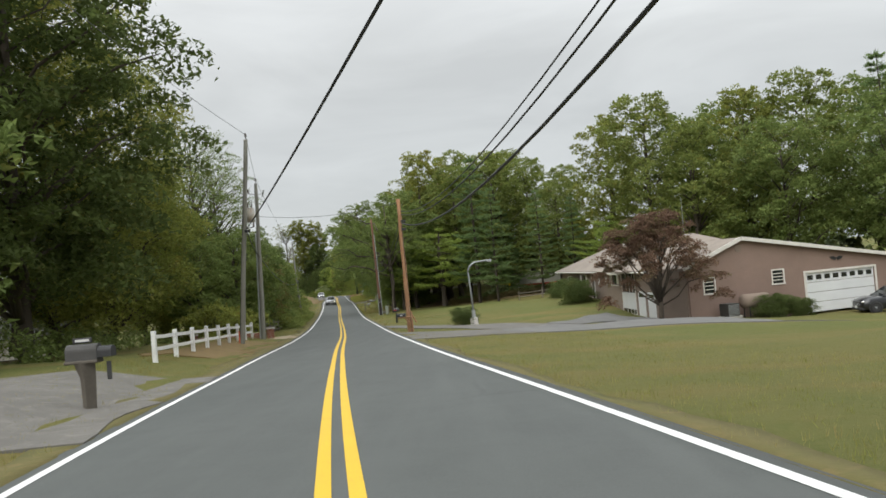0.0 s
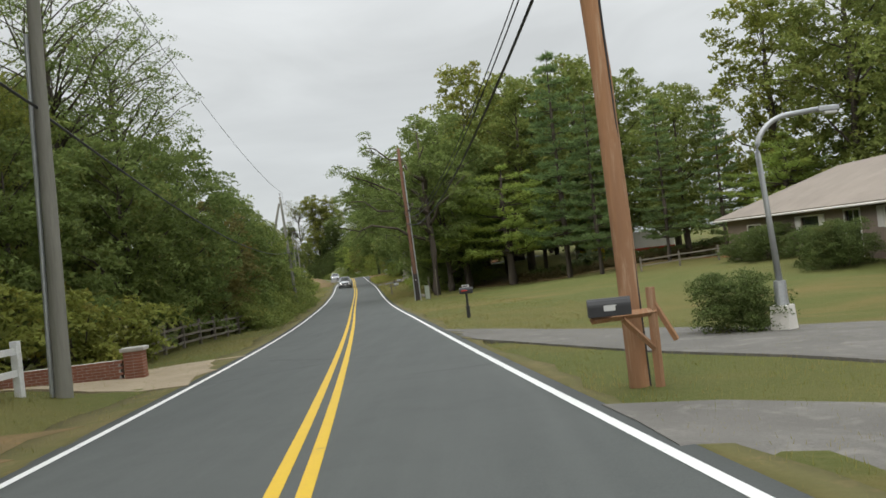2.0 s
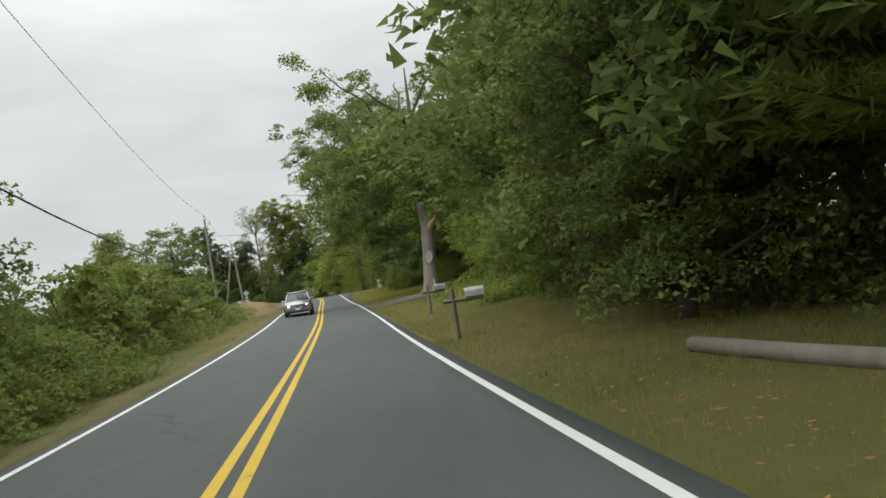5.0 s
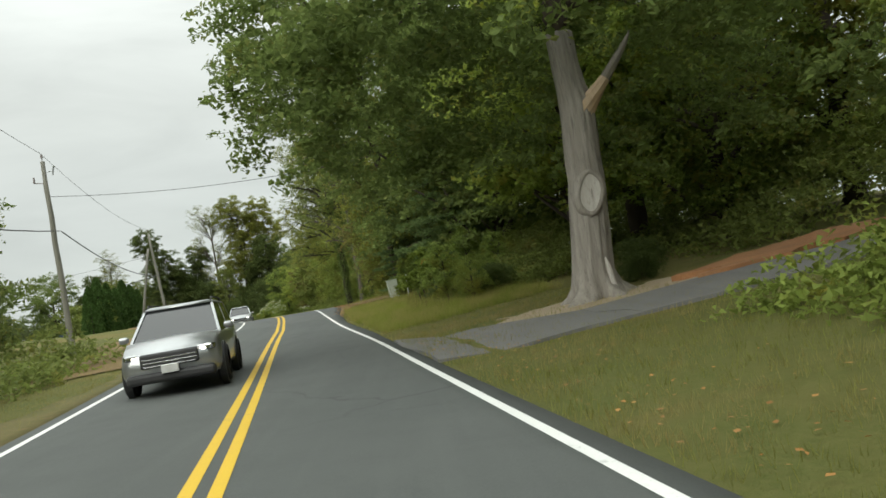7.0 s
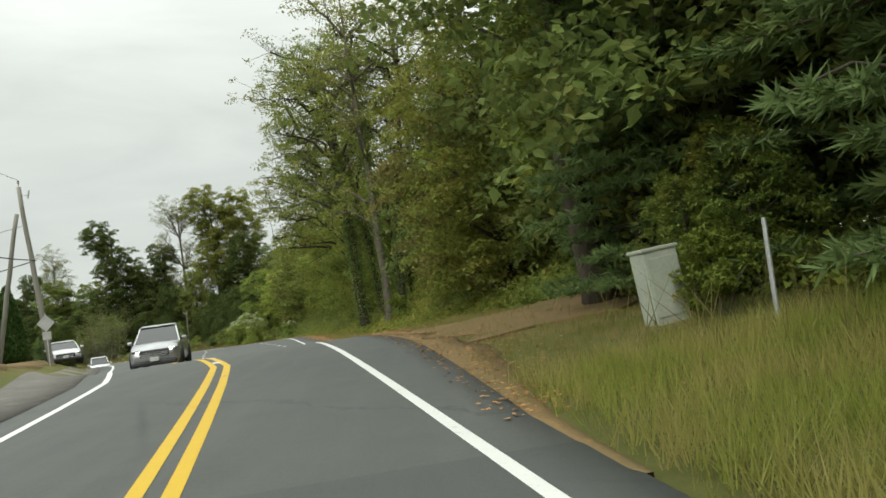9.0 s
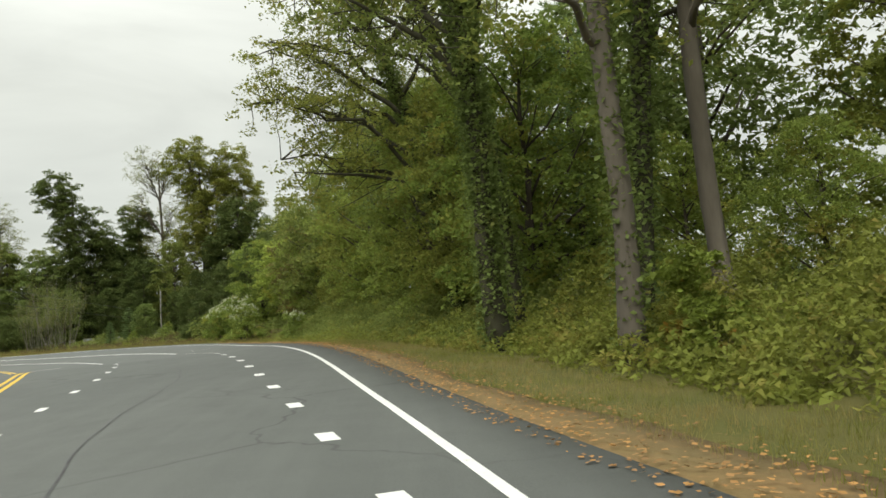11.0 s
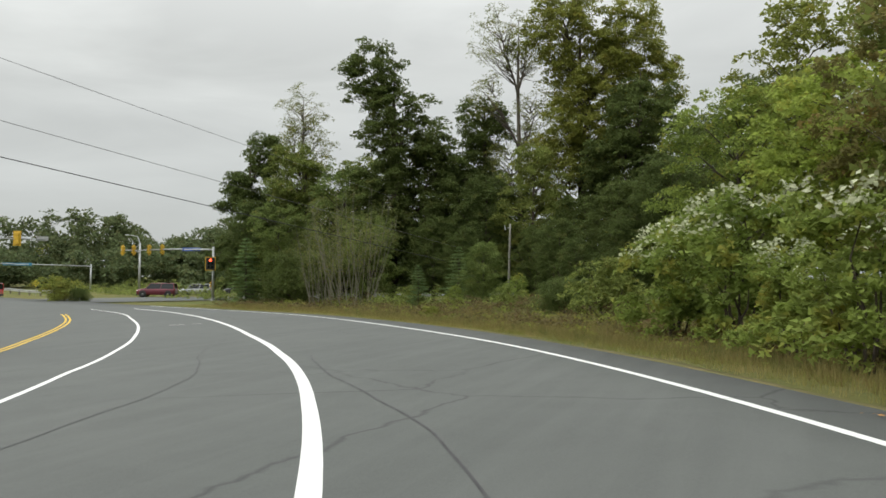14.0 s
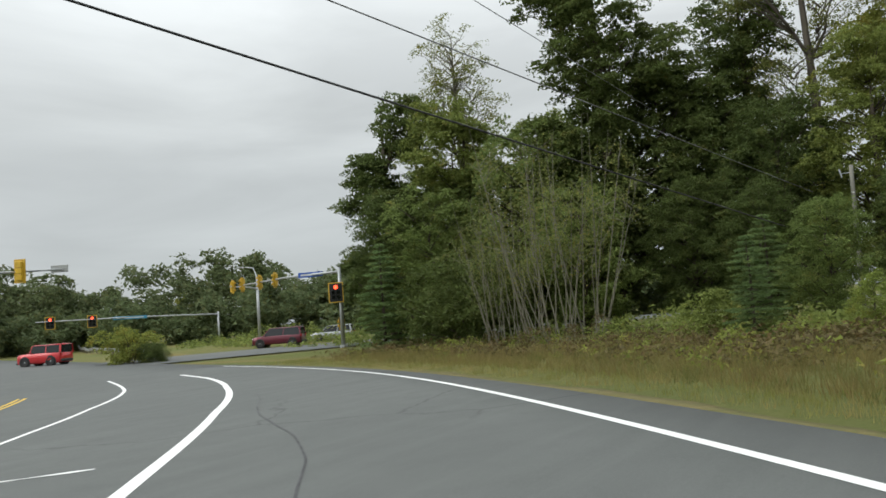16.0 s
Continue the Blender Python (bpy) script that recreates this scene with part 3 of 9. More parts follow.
build_ground()
road = tagged(strip("road", -110, 205, pave_left, pave_right, 0.0, ASPHALT, 1.5, 13, True, 0.35), "worn grey asphalt two-lane road", "road", kind="structure")
tagged(strip("road", 205, 372, pave_left, pave_right, 0.0, ASPHALT_PALE, 1.0, 13, True, 0.35), "pale worn asphalt road widening into turn lanes", "road", kind="structure")
far_road = tagged(strip("road_beyond", 372, 545, -19.5, 0.5, -0.004, ASPHALT_PALE, 3, 5, True, 0.2), "grey asphalt road beyond the crossing", "road", kind="structure")


def build_crossing():
    v = []
    for l_ in np.arange(-190, 190, 5.0):
        for c in (-8.0, -3.0, 3.0, 8.0):
            p = CROSS_AT + CROSS_WAY * l_ + np.array([CROSS_WAY[1], -CROSS_WAY[0]]) * c
            v.append((p[0], p[1], -4.03))
    n = len(v) // 4
    i = (np.arange(n - 1)[:, None] * 4 + np.arange(3)[None]).ravel()
    return tagged(raw_mesh("crossing_road", v, np.stack([i, i + 1, i + 5, i + 4], 1), ASPHALT_PALE), "grey asphalt crossing road at the signals", "road", kind="structure")


build_crossing()


# ---- markings, a thin coat of paint on the asphalt ----
def painted(name, s0, s1, centre, width, mat_, label, step=1.0, lift=0.005):
    c = centre if callable(centre) else (lambda q: np.full(np.shape(q), float(centre)))
    ob = strip(name, s0, s1, lambda q: c(q) - width / 2, lambda q: c(q) + width / 2, lift, mat_, step, 2)
    return tagged(ob, label, "road marking", kind="structure")


painted("yellow_line", -110, 365, lambda q: yellow_at(q) - 0.13, 0.13, YELLOW, "solid yellow centre line, outer of a pair")
painted("yellow_line", -110, 365, lambda q: yellow_at(q) + 0.13, 0.13, YELLOW, "solid yellow centre line, inner of a pair")
painted("white_edge_line", -110, 372, edge_at, 0.12, WHITE, "solid white edge line beside the grass verge")
painted("white_edge_line", -110, 360, left_line_at, 0.12, WHITE, "solid white edge line of the oncoming lane")
painted("white_lane_line", 289.3, 369, turn_line_at, 0.20, WHITE, "broad solid white line of the turn lane")
painted("white_lane_line", 289.3, 371, lane_line_at, 0.14, WHITE, "solid white line between two lanes")
for k in range(22):
    q = 228.6 + 3.3 * k
    if 236 < q < 287:
        painted("white_lane_dash", q, q + 0.6, turn_line_at, 0.22, WHITE, "short white dash opening the turn lane", 0.3)
for k in range(27):
    q = 217.4 + 3.45 * k
    if q < 287:
        painted("white_lane_dash", q, q + 0.6, lane_line_at, 0.16, WHITE, "short white dash of the guiding line", 0.3)


def worn_bar(s0, d0, s1, d1, label):
    """The scuffed remains of a lane symbol: a thin white bar across the lane."""
    bm = bmesh.new()
    last = None
    for f in np.linspace(0, 1, 9):
        s_, d = s0 + (s1 - s0) * f, d0 + (d1 - d0) * f
        w = 0.05 + 0.03 * math.sin(11 * f + s0)
        pair = [bm.verts.new(at(s_ + e * w, d, 0.006, True)) for e in (-1, 1)]
        if last:
            bm.faces.new((last[0], last[1], pair[1], pair[0]))
        last = pair
    return tagged(mesh_object("lane_symbol", bm, WHITE), label, "road marking", kind="structure")


worn_bar(290.4, -3.1, 291.0, -1.5, "scuffed white lane symbol worn by tyres")
worn_bar(297.4, -13.3, 296.0, -11.0, "scuffed white lane symbol of the left turn lane")
worn_bar(338.2, -8.0, 338.0, -6.2, "scuffed white lane symbol before the crossing")


def tar_line(rows, width=0.032):
    bm = bmesh.new()
    last = None
    for s_, d in rows:
        a, b = at(s_, d - width / 2, 0.004, True), at(s_, d + width / 2, 0.004, True)
        pair = (bm.verts.new(a), bm.verts.new(b))
        if last:
            bm.faces.new((last[0], last[1], pair[1], pair[0]))
        last = pair
    return tagged(mesh_object("tar_seam", bm, TAR), "black crack sealing on the asphalt", "road seam", kind="structure")


TAR = plain("black_crack_sealer", (0.044, 0.044, 0.046), 0.7)
for a, b, wig in (((262, -4.6), (286, -5.9), 0.35), ((286, -2.6), (312, -4.6), 0.3), ((300, -7.6), (322, -6.9), 0.3), ((318, -2.0), (330, -4.4), 0.2), ((332, -3.6), (350, -4.3), 0.2), ((233, -3.4), (258, -4.0), 0.25), ((182, -1.2), (204, -1.9), 0.15)):
    tar_line([(a[0] + (b[0] - a[0]) * f, a[1] + (b[1] - a[1]) * f + wig * (math.sin(f * 9 + a[0]) + 0.07 * math.sin(f * 41 + a[0]) + 0.02 * math.sin(f * 93))) for f in np.linspace(0, 1, 64)])

# verge strips and drives
tagged(strip("dry_verge", -110, 128, lambda q: pave_right(q) - 0.05, lambda q: pave_right(q) + 0.30 + 0.14 * np.sin(q * 0.7) + 0.08 * np.sin(q * 2.9), 0.03, DRY_GRASS, 1.0, 3, False, 0.3), "dry yellow grass along the pavement", "verge", kind="structure")
tagged(strip("dry_verge", -110, 205, lambda q: pave_left(q) - 0.8 - 0.25 * np.sin(q * 0.53) - 0.1 * np.sin(q * 2.3), lambda q: pave_left(q) + 0.05, 0.03, DRY_GRASS, 1.0, 3, False, 0.3), "dry yellow grass along the oncoming lane", "verge", kind="structure")
tagged(strip("leafy_shoulder", 204, 300, lambda q: pave_right(q) - 0.05, lambda q: pave_right(q) + 0.05 + (0.40 + 0.45 * (1 - smooth(q, 250, 275)) + 0.25 * np.sin(q * 0.4) + 0.12 * np.sin(q * 1.7)) * smooth(q, 204, 215), 0.03, LEAF_LITTER, 1.0, 3, False, 0.3), "gravel shoulder strewn with brown fallen leaves", "shoulder", kind="structure")
tagged(strip("gravel_shoulder", 205, 262, lambda q: pave_left(q) - 1.5, lambda q: pave_left(q) + 0.05, 0.05, GRAVEL, 1.0, 3, False, 0.3), "grey gravel shoulder", "shoulder", kind="structure")
tagged(strip("leafy_verge", 192, 262, lambda q: pave_left(q) - 5.6 - 0.8 * np.sin(q * 0.31) - 0.3 * np.sin(q * 1.3), lambda q: pave_left(q) - 0.7 - 1.6 * smooth(q, 203, 208) + 0.2 * np.sin(q * 0.9), 0.045, LEAF_LITTER, 1.0, 4, False, 0.3), "orange-brown leaf litter and dying grass of the opposite verge", "verge", kind="structure")
tagged(strip("dirt_verge", 300, 352, lambda q: pave_right(q) - 0.05, lambda q: pave_right(q) + 0.3 + 0.12 * np.sin(q * 0.6) + 0.07 * np.sin(q * 2.1), 0.03, DRY_GRASS, 1.0, 3, False, 0.3), "worn brown edge of the verge", "verge", kind="structure")


def sheet(name, corners, lift, mat_, label, category, step=1.0):
    """A patch of surface over the ground inside a plan quadrilateral, its edges uneven."""
    a, b, c, d = (np.array(p, float) for p in corners)
    nu = max(3, int(max(np.linalg.norm(b - a), np.linalg.norm(c - d)) / step))
    nv = max(3, int(max(np.linalg.norm(d - a), np.linalg.norm(c - b)) / step))
    u, w = np.meshgrid(np.linspace(0, 1, nu), np.linspace(0, 1, nv))
    wob = 0.035 * np.sin(7 * u + 3 * w) * np.sin(9 * w + 1)
    u2, w2 = u + wob * (w * (1 - w) * 4), w + wob * (u * (1 - u) * 4)
    p = ((1 - u2) * (1 - w2))[..., None] * a + (u2 * (1 - w2))[..., None] * b + (u2 * w2)[..., None] * c + ((1 - u2) * w2)[..., None] * d
    xy = p.reshape(-1, 2)
    if category.startswith("soil"):
        xy = xy + 0.28 * np.stack([np.sin(3.1 * xy[:, 1] + 1.3 * xy[:, 0]) + 0.6 * np.sin(7.3 * xy[:, 1]), np.sin(2.7 * xy[:, 0] - 1.9 * xy[:, 1]) + 0.6 * np.sin(6.1 * xy[:, 0])], 1)
    s_, d_ = to_road(xy)
    z = ground_z(xy) + lift
    on = (d_ < pave_right(s_) + 1.5) & (d_ > pave_left(s_) - 1.5)
    z = np.where(on, np.minimum(z, road_z(s_, d_) + 0.02), z)
    i = (np.arange(nv - 1)[:, None] * nu + np.arange(nu - 1)[None]).ravel()
    f = np.stack([i, i + 1, i + nu + 1, i + nu], 1)
    rim = np.r_[np.arange(nu), np.arange(2 * nu - 1, nu * nv, nu), np.arange(nu * nv - 2, nu * (nv - 1) - 1, -1), np.arange(nu * (nv - 2), 0, -nu)]
    v = np.c_[xy, z]
    low = v[rim] - np.array([0, 0, 0.3])
    k, n0 = np.arange(len(rim)), len(v)
    nxt = (k + 1) % len(rim)
    f = np.r_[f, np.stack([rim[nxt], rim, n0 + k, n0 + nxt], 1)]
    return tagged(raw_mesh(name, np.r_[v, low], f, mat_, False), label, category, kind="structure")


def plan(s_, d):
    p = at(s_, d)
    return (p.x, p.y)


sheet("driveway", (plan(57, 0.2), plan(69.5, 0.2), plan(67, 6.2), plan(58.5, 6.5)), 0.04, GRAVEL, "grey gravel drive mouth beside the road", "driveway")
sheet("driveway", (plan(58.5, 6.3), plan(67, 6.1), plan(74, 20.5), plan(55, 22)), 0.045, ASPHALT_OLD, "pale worn asphalt forecourt of the house", "driveway")
sheet("driveway", (plan(66.5, 6.1), plan(82, 0.2), plan(86.5, 0.2), plan(71, 13)), 0.05, GRAVEL, "grey gravel loop of the drive", "driveway")
sheet("driveway", (plan(71, 12), plan(75, 11), plan(84, 18.5), plan(73, 20.5)), 0.055, ASPHALT_OLD, "pale worn asphalt in front of the long wing", "driveway")
sheet("driveway", (plan(33, -6.2), plan(44, -6.2), plan(47, -15), plan(34, -24)), 0.05, GRAVEL, "pale gravel drive mouth opposite", "driveway")
sheet("driveway", (plan(78, -6.15), plan(86, -6.15), plan(88.5, -22), plan(80, -22)), 0.05, SAND, "pale concrete drive beyond the fence", "driveway")
sheet("side_lane", (plan(180.2, 0.35), plan(186.8, 0.35), plan(182.7, 4.3), plan(179.6, 4.3)), 0.07, ASPHALT_OLD, "grey asphalt lane turning off before the old tree", "lane", 0.7)
sheet("side_lane", (plan(179.6, 4.2), plan(182.7, 4.2), plan(181.4, 10), plan(178, 10)), 0.08, ASPHALT_OLD, "grey asphalt lane passing the old tree", "lane", 0.8)
sheet("side_lane", (plan(178, 9.9), plan(181.4, 9.9), plan(181, 26), plan(177.5, 26)), 0.09, ASPHALT_OLD, "grey asphalt lane running into the wood", "lane")
sheet("sand_patch", (plan(183.4, 2.2), plan(185.6, 3.0), plan(185.0, 8.4), plan(182.3, 7.6)), 0.035, SAND, "bare sandy soil and straw at the foot of the old tree", "soil", 0.3)
sheet("clay_bank", (plan(181.7, 7.0), plan(183.8, 7.2), plan(185.2, 20), plan(181.8, 20)), 0.16, CLAY, "freshly dug orange clay edge of the lane", "soil bank", 0.4)
sheet("leaf_floor", (plan(54, -7.0), plan(73, -6.9), plan(73, -10.5), plan(56, -11.5)), 0.035, LEAF_LITTER, "brown fallen leaves and bare soil below the white fence", "soil", 0.5)
sheet("leaf_floor", (plan(137, 7.5), plan(150, 7), plan(149, 30), plan(126, 30)), 0.04, LEAF_LITTER, "brown needle litter below the pines", "soil")
sheet("dirt_path", (plan(213, 1.2), plan(219.5, 1.3), plan(217.5, 9), plan(214, 9)), 0.05, LEAF_LITTER, "leaf-strewn track entering the wood", "soil")

# ---- vegetation ----
BARK_THIN = worn("thin_sapling_bark", (0.21, 0.20, 0.15), (0.15, 0.14, 0.105), 1.4, 14, 0.95, relief=0.4)

def leaf_quads(centres, sizes, rng, droop=0.0, slim=0.55, upright=0.0, simple=False):
    """A pointed leaf at each centre, turned at random; verts and faces."""
    n = len(centres)
    nrm = rng.normal(size=(n, 3))
    nrm[:, 2] = np.abs(nrm[:, 2]) * (1 - upright) + 0.55 * (1 - upright)
    nrm /= np.linalg.norm(nrm, axis=1)[:, None]
    d = rng.normal(size=(n, 3))
    d[:, 2] -= droop
    d[:, 2] += 2.5 * upright
    d -= (d * nrm).sum(1)[:, None] * nrm
    d /= np.linalg.norm(d, axis=1)[:, None] + 1e-9
    e = np.cross(nrm, d)
    s_ = np.asarray(sizes)[:, None]
    a, b = centres - d * s_ * 0.5, centres + d * s_ * 0.5
    if simple:
        v = np.stack([a - e * s_ * slim * 0.5, a + e * s_ * slim * 0.5, b], 1).reshape(-1, 3)
        return v, np.arange(3 * n).reshape(-1, 3)
    mid = centres - d * s_ * 0.08 + nrm * s_ * 0.10
    l, r = mid - e * s_ * slim * 0.5, mid + e * s_ * slim * 0.5
    v = np.stack([a, r, b, l], 1).reshape(-1, 3)
    return v, np.arange(4 * n).reshape(-1, 4)


def clump_points(centres, radii, per, rng, flat=0.7, shell=0.55, sprays=6):
    """Leaf places in clumps: each a handful of drooping, layered sprays set round the clump's centre."""
    pts = []
    for c, r in zip(centres, radii):
        k = max(3, int(per * rng.uniform(0.75, 1.25) * r * r))
        u = rng.normal(size=(sprays, 3))
        u /= np.linalg.norm(u, axis=1)[:, None]
        hub = u * (r * rng.uniform(0.6 * shell, 0.95, sprays))[:, None]
        hub[:, 2] *= flat
        j = rng.integers(0, sprays, k)
        a, q = rng.uniform(0, 6.283, k), r * 0.58 * np.sqrt(rng.random(k)) * rng.uniform(0.7, 1.3, sprays)[j]
        x, y = q * np.cos(a), q * np.sin(a)
        z = rng.normal(size=k) * 0.085 * r - 0.30 * q * q / r - 0.45 * (x * u[j, 0] + y * u[j, 1])
        pts.append(np.asarray(c) + hub[j] + np.stack([x, y, z], 1))
    return np.concatenate(pts)


def limb(bm, start, end, r0, r1, rng, sag=0.0, n=4, sides=6):
    a, b = np.array(start, float), np.array(end, float)
    length = np.linalg.norm(b - a)
    pts = []
    for f in np.linspace(0, 1, n):
        p = a + (b - a) * f
        p = p + rng.normal(size=3) * length * 0.035 * (0 < f < 1)
        p[2] += sag * length * math.sin(math.pi * f)
        pts.append(p)
    tube(bm, pts, [r0 + (r1 - r0) * f for f in np.linspace(0, 1, n)], sides)
    return pts


def broadleaf(name, seed, height, spread_, base, leaf_mat, bark, label, leaves=5000, size=0.34, clumps=60, openness=0.5, lean=(0, 0), trunk_r=None, shape=1.0, slim=0.6, bare=0, top_bias=0.0, simple=True):
    """A tree: tapered trunk with limbs, and a crown of leaf clumps round the limb ends."""
    rng = np.random.default_rng(seed)
    root = thing(name, Matrix.Identity(4), label, "tree")
    tr = trunk_r or height * 0.018
    bm = bmesh.new()
    top = np.array([lean[0], lean[1], height * 0.82])
    spine = [np.array([0, 0, -0.4])] + [top * f + rng.normal(size=3) * [0.12, 0.12, 0] * f for f in (0.04, 0.2, 0.4, 0.6, 0.8, 1.0)]
    tube(bm, spine, [tr * 1.55, tr * 1.15, tr, tr * 0.85, tr * 0.66, tr * 0.42, tr * 0.12], 9, 0.10, rng)
    centres, radii = [], []
    for k in range(clumps):
        f = (k + rng.random()) / clumps
        h = base + (height * 0.96 - base) * f ** (0.9 - top_bias)
        rise = (h - base) / (height - base)
        width = spread_ * (math.sin(math.pi * min(max(0.14 + 0.80 * rise ** shape, 0), 1)) ** 0.75)
        a = k * 2.39996 + rng.uniform(-0.5, 0.5)
        r = width * rng.uniform(0.45, 1.0) if rng.random() < 0.8 else width * rng.uniform(0.1, 0.5)
        c = np.array([lean[0] * h / height + r * math.cos(a), lean[1] * h / height + r * math.sin(a), h])
        centres.append(c)
        radii.append(spread_ * rng.uniform(0.19, 0.34) * (1.1 - 0.42 * rise))
        if k % 3 == 0 or bare:
            z0 = max(base * 0.55, h - r * rng.uniform(0.5, 0.95))
            f0 = min(z0 / (height * 0.82), 0.95)
            limb(bm, top * f0, c, tr * 0.42 * (1 - f0) + 0.025, 0.018, rng, 0.06)
    for k in range(bare):
        a, h = rng.uniform(0, 6.28), rng.uniform(base, height * 0.9)
        r = spread_ * rng.uniform(0.5, 1.05)
        f0 = min(max(base * 0.6, h - r * 0.8) / (height * 0.82), 0.95)
        limb(bm, top * f0, (r * math.cos(a), r * math.sin(a), h + 0.6), tr * 0.25 * (1 - f0) + 0.02, 0.01, rng, 0.05, 5)
    part("trunk", bm, bark, root, smooth=True)
    density = 1.35 * leaves / sum(r * r for r in radii)
    pts = clump_points(centres, radii, density, rng, 0.72, openness)
    v, f = leaf_quads(pts, size * rng.uniform(0.6, 1.35, len(pts)), rng, 0.4, slim, 0.0, simple)
    crown = raw_mesh("crown", v, f, leaf_mat)
    crown.parent = root
    return root


def needle_tufts(points, ways, per, size, slim, rng):
    """Tufts of slim needles fanning out along each way."""
    p = np.repeat(points, per, axis=0)
    d = np.repeat(ways, per, axis=0) + rng.normal(size=p.shape) * 0.55
    d[:, 2] += 0.18
    d /= np.linalg.norm(d, axis=1)[:, None]
    e = np.cross(d, rng.normal(size=p.shape))
    e /= np.linalg.norm(e, axis=1)[:, None] + 1e-9
    L = (size * rng.uniform(0.6, 1.3, len(p)))[:, None]
    v = np.stack([p - e * L * slim / 2, p + e * L * slim / 2, p + d * L], 1).reshape(-1, 3)
    return v, np.arange(len(v)).reshape(-1, 3)


def pine(name, seed, height, spread_, base, leaf_mat, label, tiers=15, size=0.42, up=0.10, droop=0.0, stem=0.016, boughs=6, per=6, taper=1.7, crooked=0.1, bark=None):
    """A pine: a stem with tiers of boughs, each a flat fan of side twigs that carry tufts of needles."""
    rng = np.random.default_rng(seed)
    root = thing(name, Matrix.Identity(4), label, "tree")
    bm = bmesh.new()
    tr = height * stem
    tube(bm, [(0, 0, -0.4), (0, 0, 0.3), (crooked, 0, height * 0.3), (0, crooked, height * 0.65), (0, 0, height)], [tr * 1.4, tr * 1.1, tr, tr * 0.6, 0.02], 10, 0.08, rng)
    spots, ways = [], []
    for k in range(tiers):
        f = k / (tiers - 1)
        reach = spread_ * (1 - f ** taper) ** 0.85 * (0.72 + 0.28 * min(1, 5 * f + 0.3)) * rng.uniform(0.8, 1.15) + 0.35
        for j in range(boughs):
            a = j * 6.283 / boughs + k * 0.6 + rng.uniform(-0.35, 0.35)
            L = reach * rng.uniform(0.5, 1.15)
            h = base + (height * 0.97 - base) * min(max(f + rng.uniform(-0.22, 0.22) / tiers, 0), 1)
            rise = up * L * rng.uniform(0.4, 1.6) - droop * L
            way = np.array([math.cos(a), math.sin(a), rise / L])
            side = np.array([-math.sin(a), math.cos(a), 0.0])
            limb(bm, (0, 0, h), way * L + [0, 0, h], 0.25 * tr * (1 - 0.7 * f) + 0.012, 0.012, rng, -0.05, 4, 5)
            n = max(3, int(3 + 2.6 * L))
            for i in range(n):
                q = 0.25 + 0.75 * (i + rng.random()) / n
                start = way * L * q + np.array([0, 0, h - 0.2 * L * q * (1 - q)])
                for sgn in (-1, 1):
                    w = way * 0.75 + side * sgn * rng.uniform(0.5, 1.0) + np.array([0, 0, rng.uniform(-0.05, 0.2)])
                    T = (0.30 * L * (1.15 - q) + 0.35) * rng.uniform(0.6, 1.2)
                    m = max(2, int(T / (0.62 * size)))
                    g = (np.arange(m) + rng.random(m)) / m
                    spots.append(start + w * (T * g)[:, None] + rng.normal(size=(m, 3)) * 0.05)
                    ways.append(np.repeat(w[None], m, axis=0))
    part("trunk", bm, bark or BARK, root, smooth=True)
    v, f = needle_tufts(np.concatenate(spots), np.concatenate(ways), per, size, 0.20, rng)
    crown = raw_mesh("crown", v, f, leaf_mat)
    crown.parent = root
    return root


def shrub(name, seed, height, spread_, leaf_mat, label, leaves=2500, size=0.16, stems=7, flowers=0, category="shrub", clumps=26, open_=0.55):
    rng = np.random.default_rng(seed)
    root = thing(name, Matrix.Identity(4), label, category)
    bm = bmesh.new()
    centres, radii = [], []
    for k in range(clumps):
        a, f = k * 2.4 + rng.uniform(-0.4, 0.4), rng.random()
        h = height * (0.15 + 0.75 * f)
        r = spread_ * rng.uniform(0.15, 0.92) * math.cos(0.9 * max(f - 0.35, 0)) ** 1.2
        centres.append((r * math.cos(a), r * math.sin(a), h))
        radii.append(min(spread_, height) * rng.uniform(0.2, 0.36))
        if k < stems:
            limb(bm, (0.12 * math.cos(a), 0.12 * math.sin(a), -0.15), centres[-1], 0.035, 0.01, rng, 0.05, 4, 5)
    part("stem_clump", bm, BARK, root)
    pts = clump_points(centres, radii, leaves / sum(r * r for r in radii), rng, 0.85, open_)
    pts[:, 2] = np.maximum(pts[:, 2], 0.03)
    v, f = leaf_quads(pts, size * rng.uniform(0.6, 1.4, len(pts)), rng, 0.2, 0.62, 0.0, True)
    ob = raw_mesh("foliage", v, f, leaf_mat)
    ob.parent = root
    if flowers:
        heads = np.array(centres)[np.argsort([-c[2] for c in centres])][: max(6, clumps // 3)]
        pts = clump_points(heads + np.array([0, 0, 0.3]), np.full(len(heads), 0.42), flowers / len(heads) / 0.17, rng, 0.9, 0.5)
        v, f = leaf_quads(pts, 0.13 * rng.uniform(0.6, 1.3, len(pts)), rng, 0, 0.8)
        ob = raw_mesh("blossom", v, f, FLOWER)
        ob.parent = root
        ob["label"] = "cream flower heads"
    return root


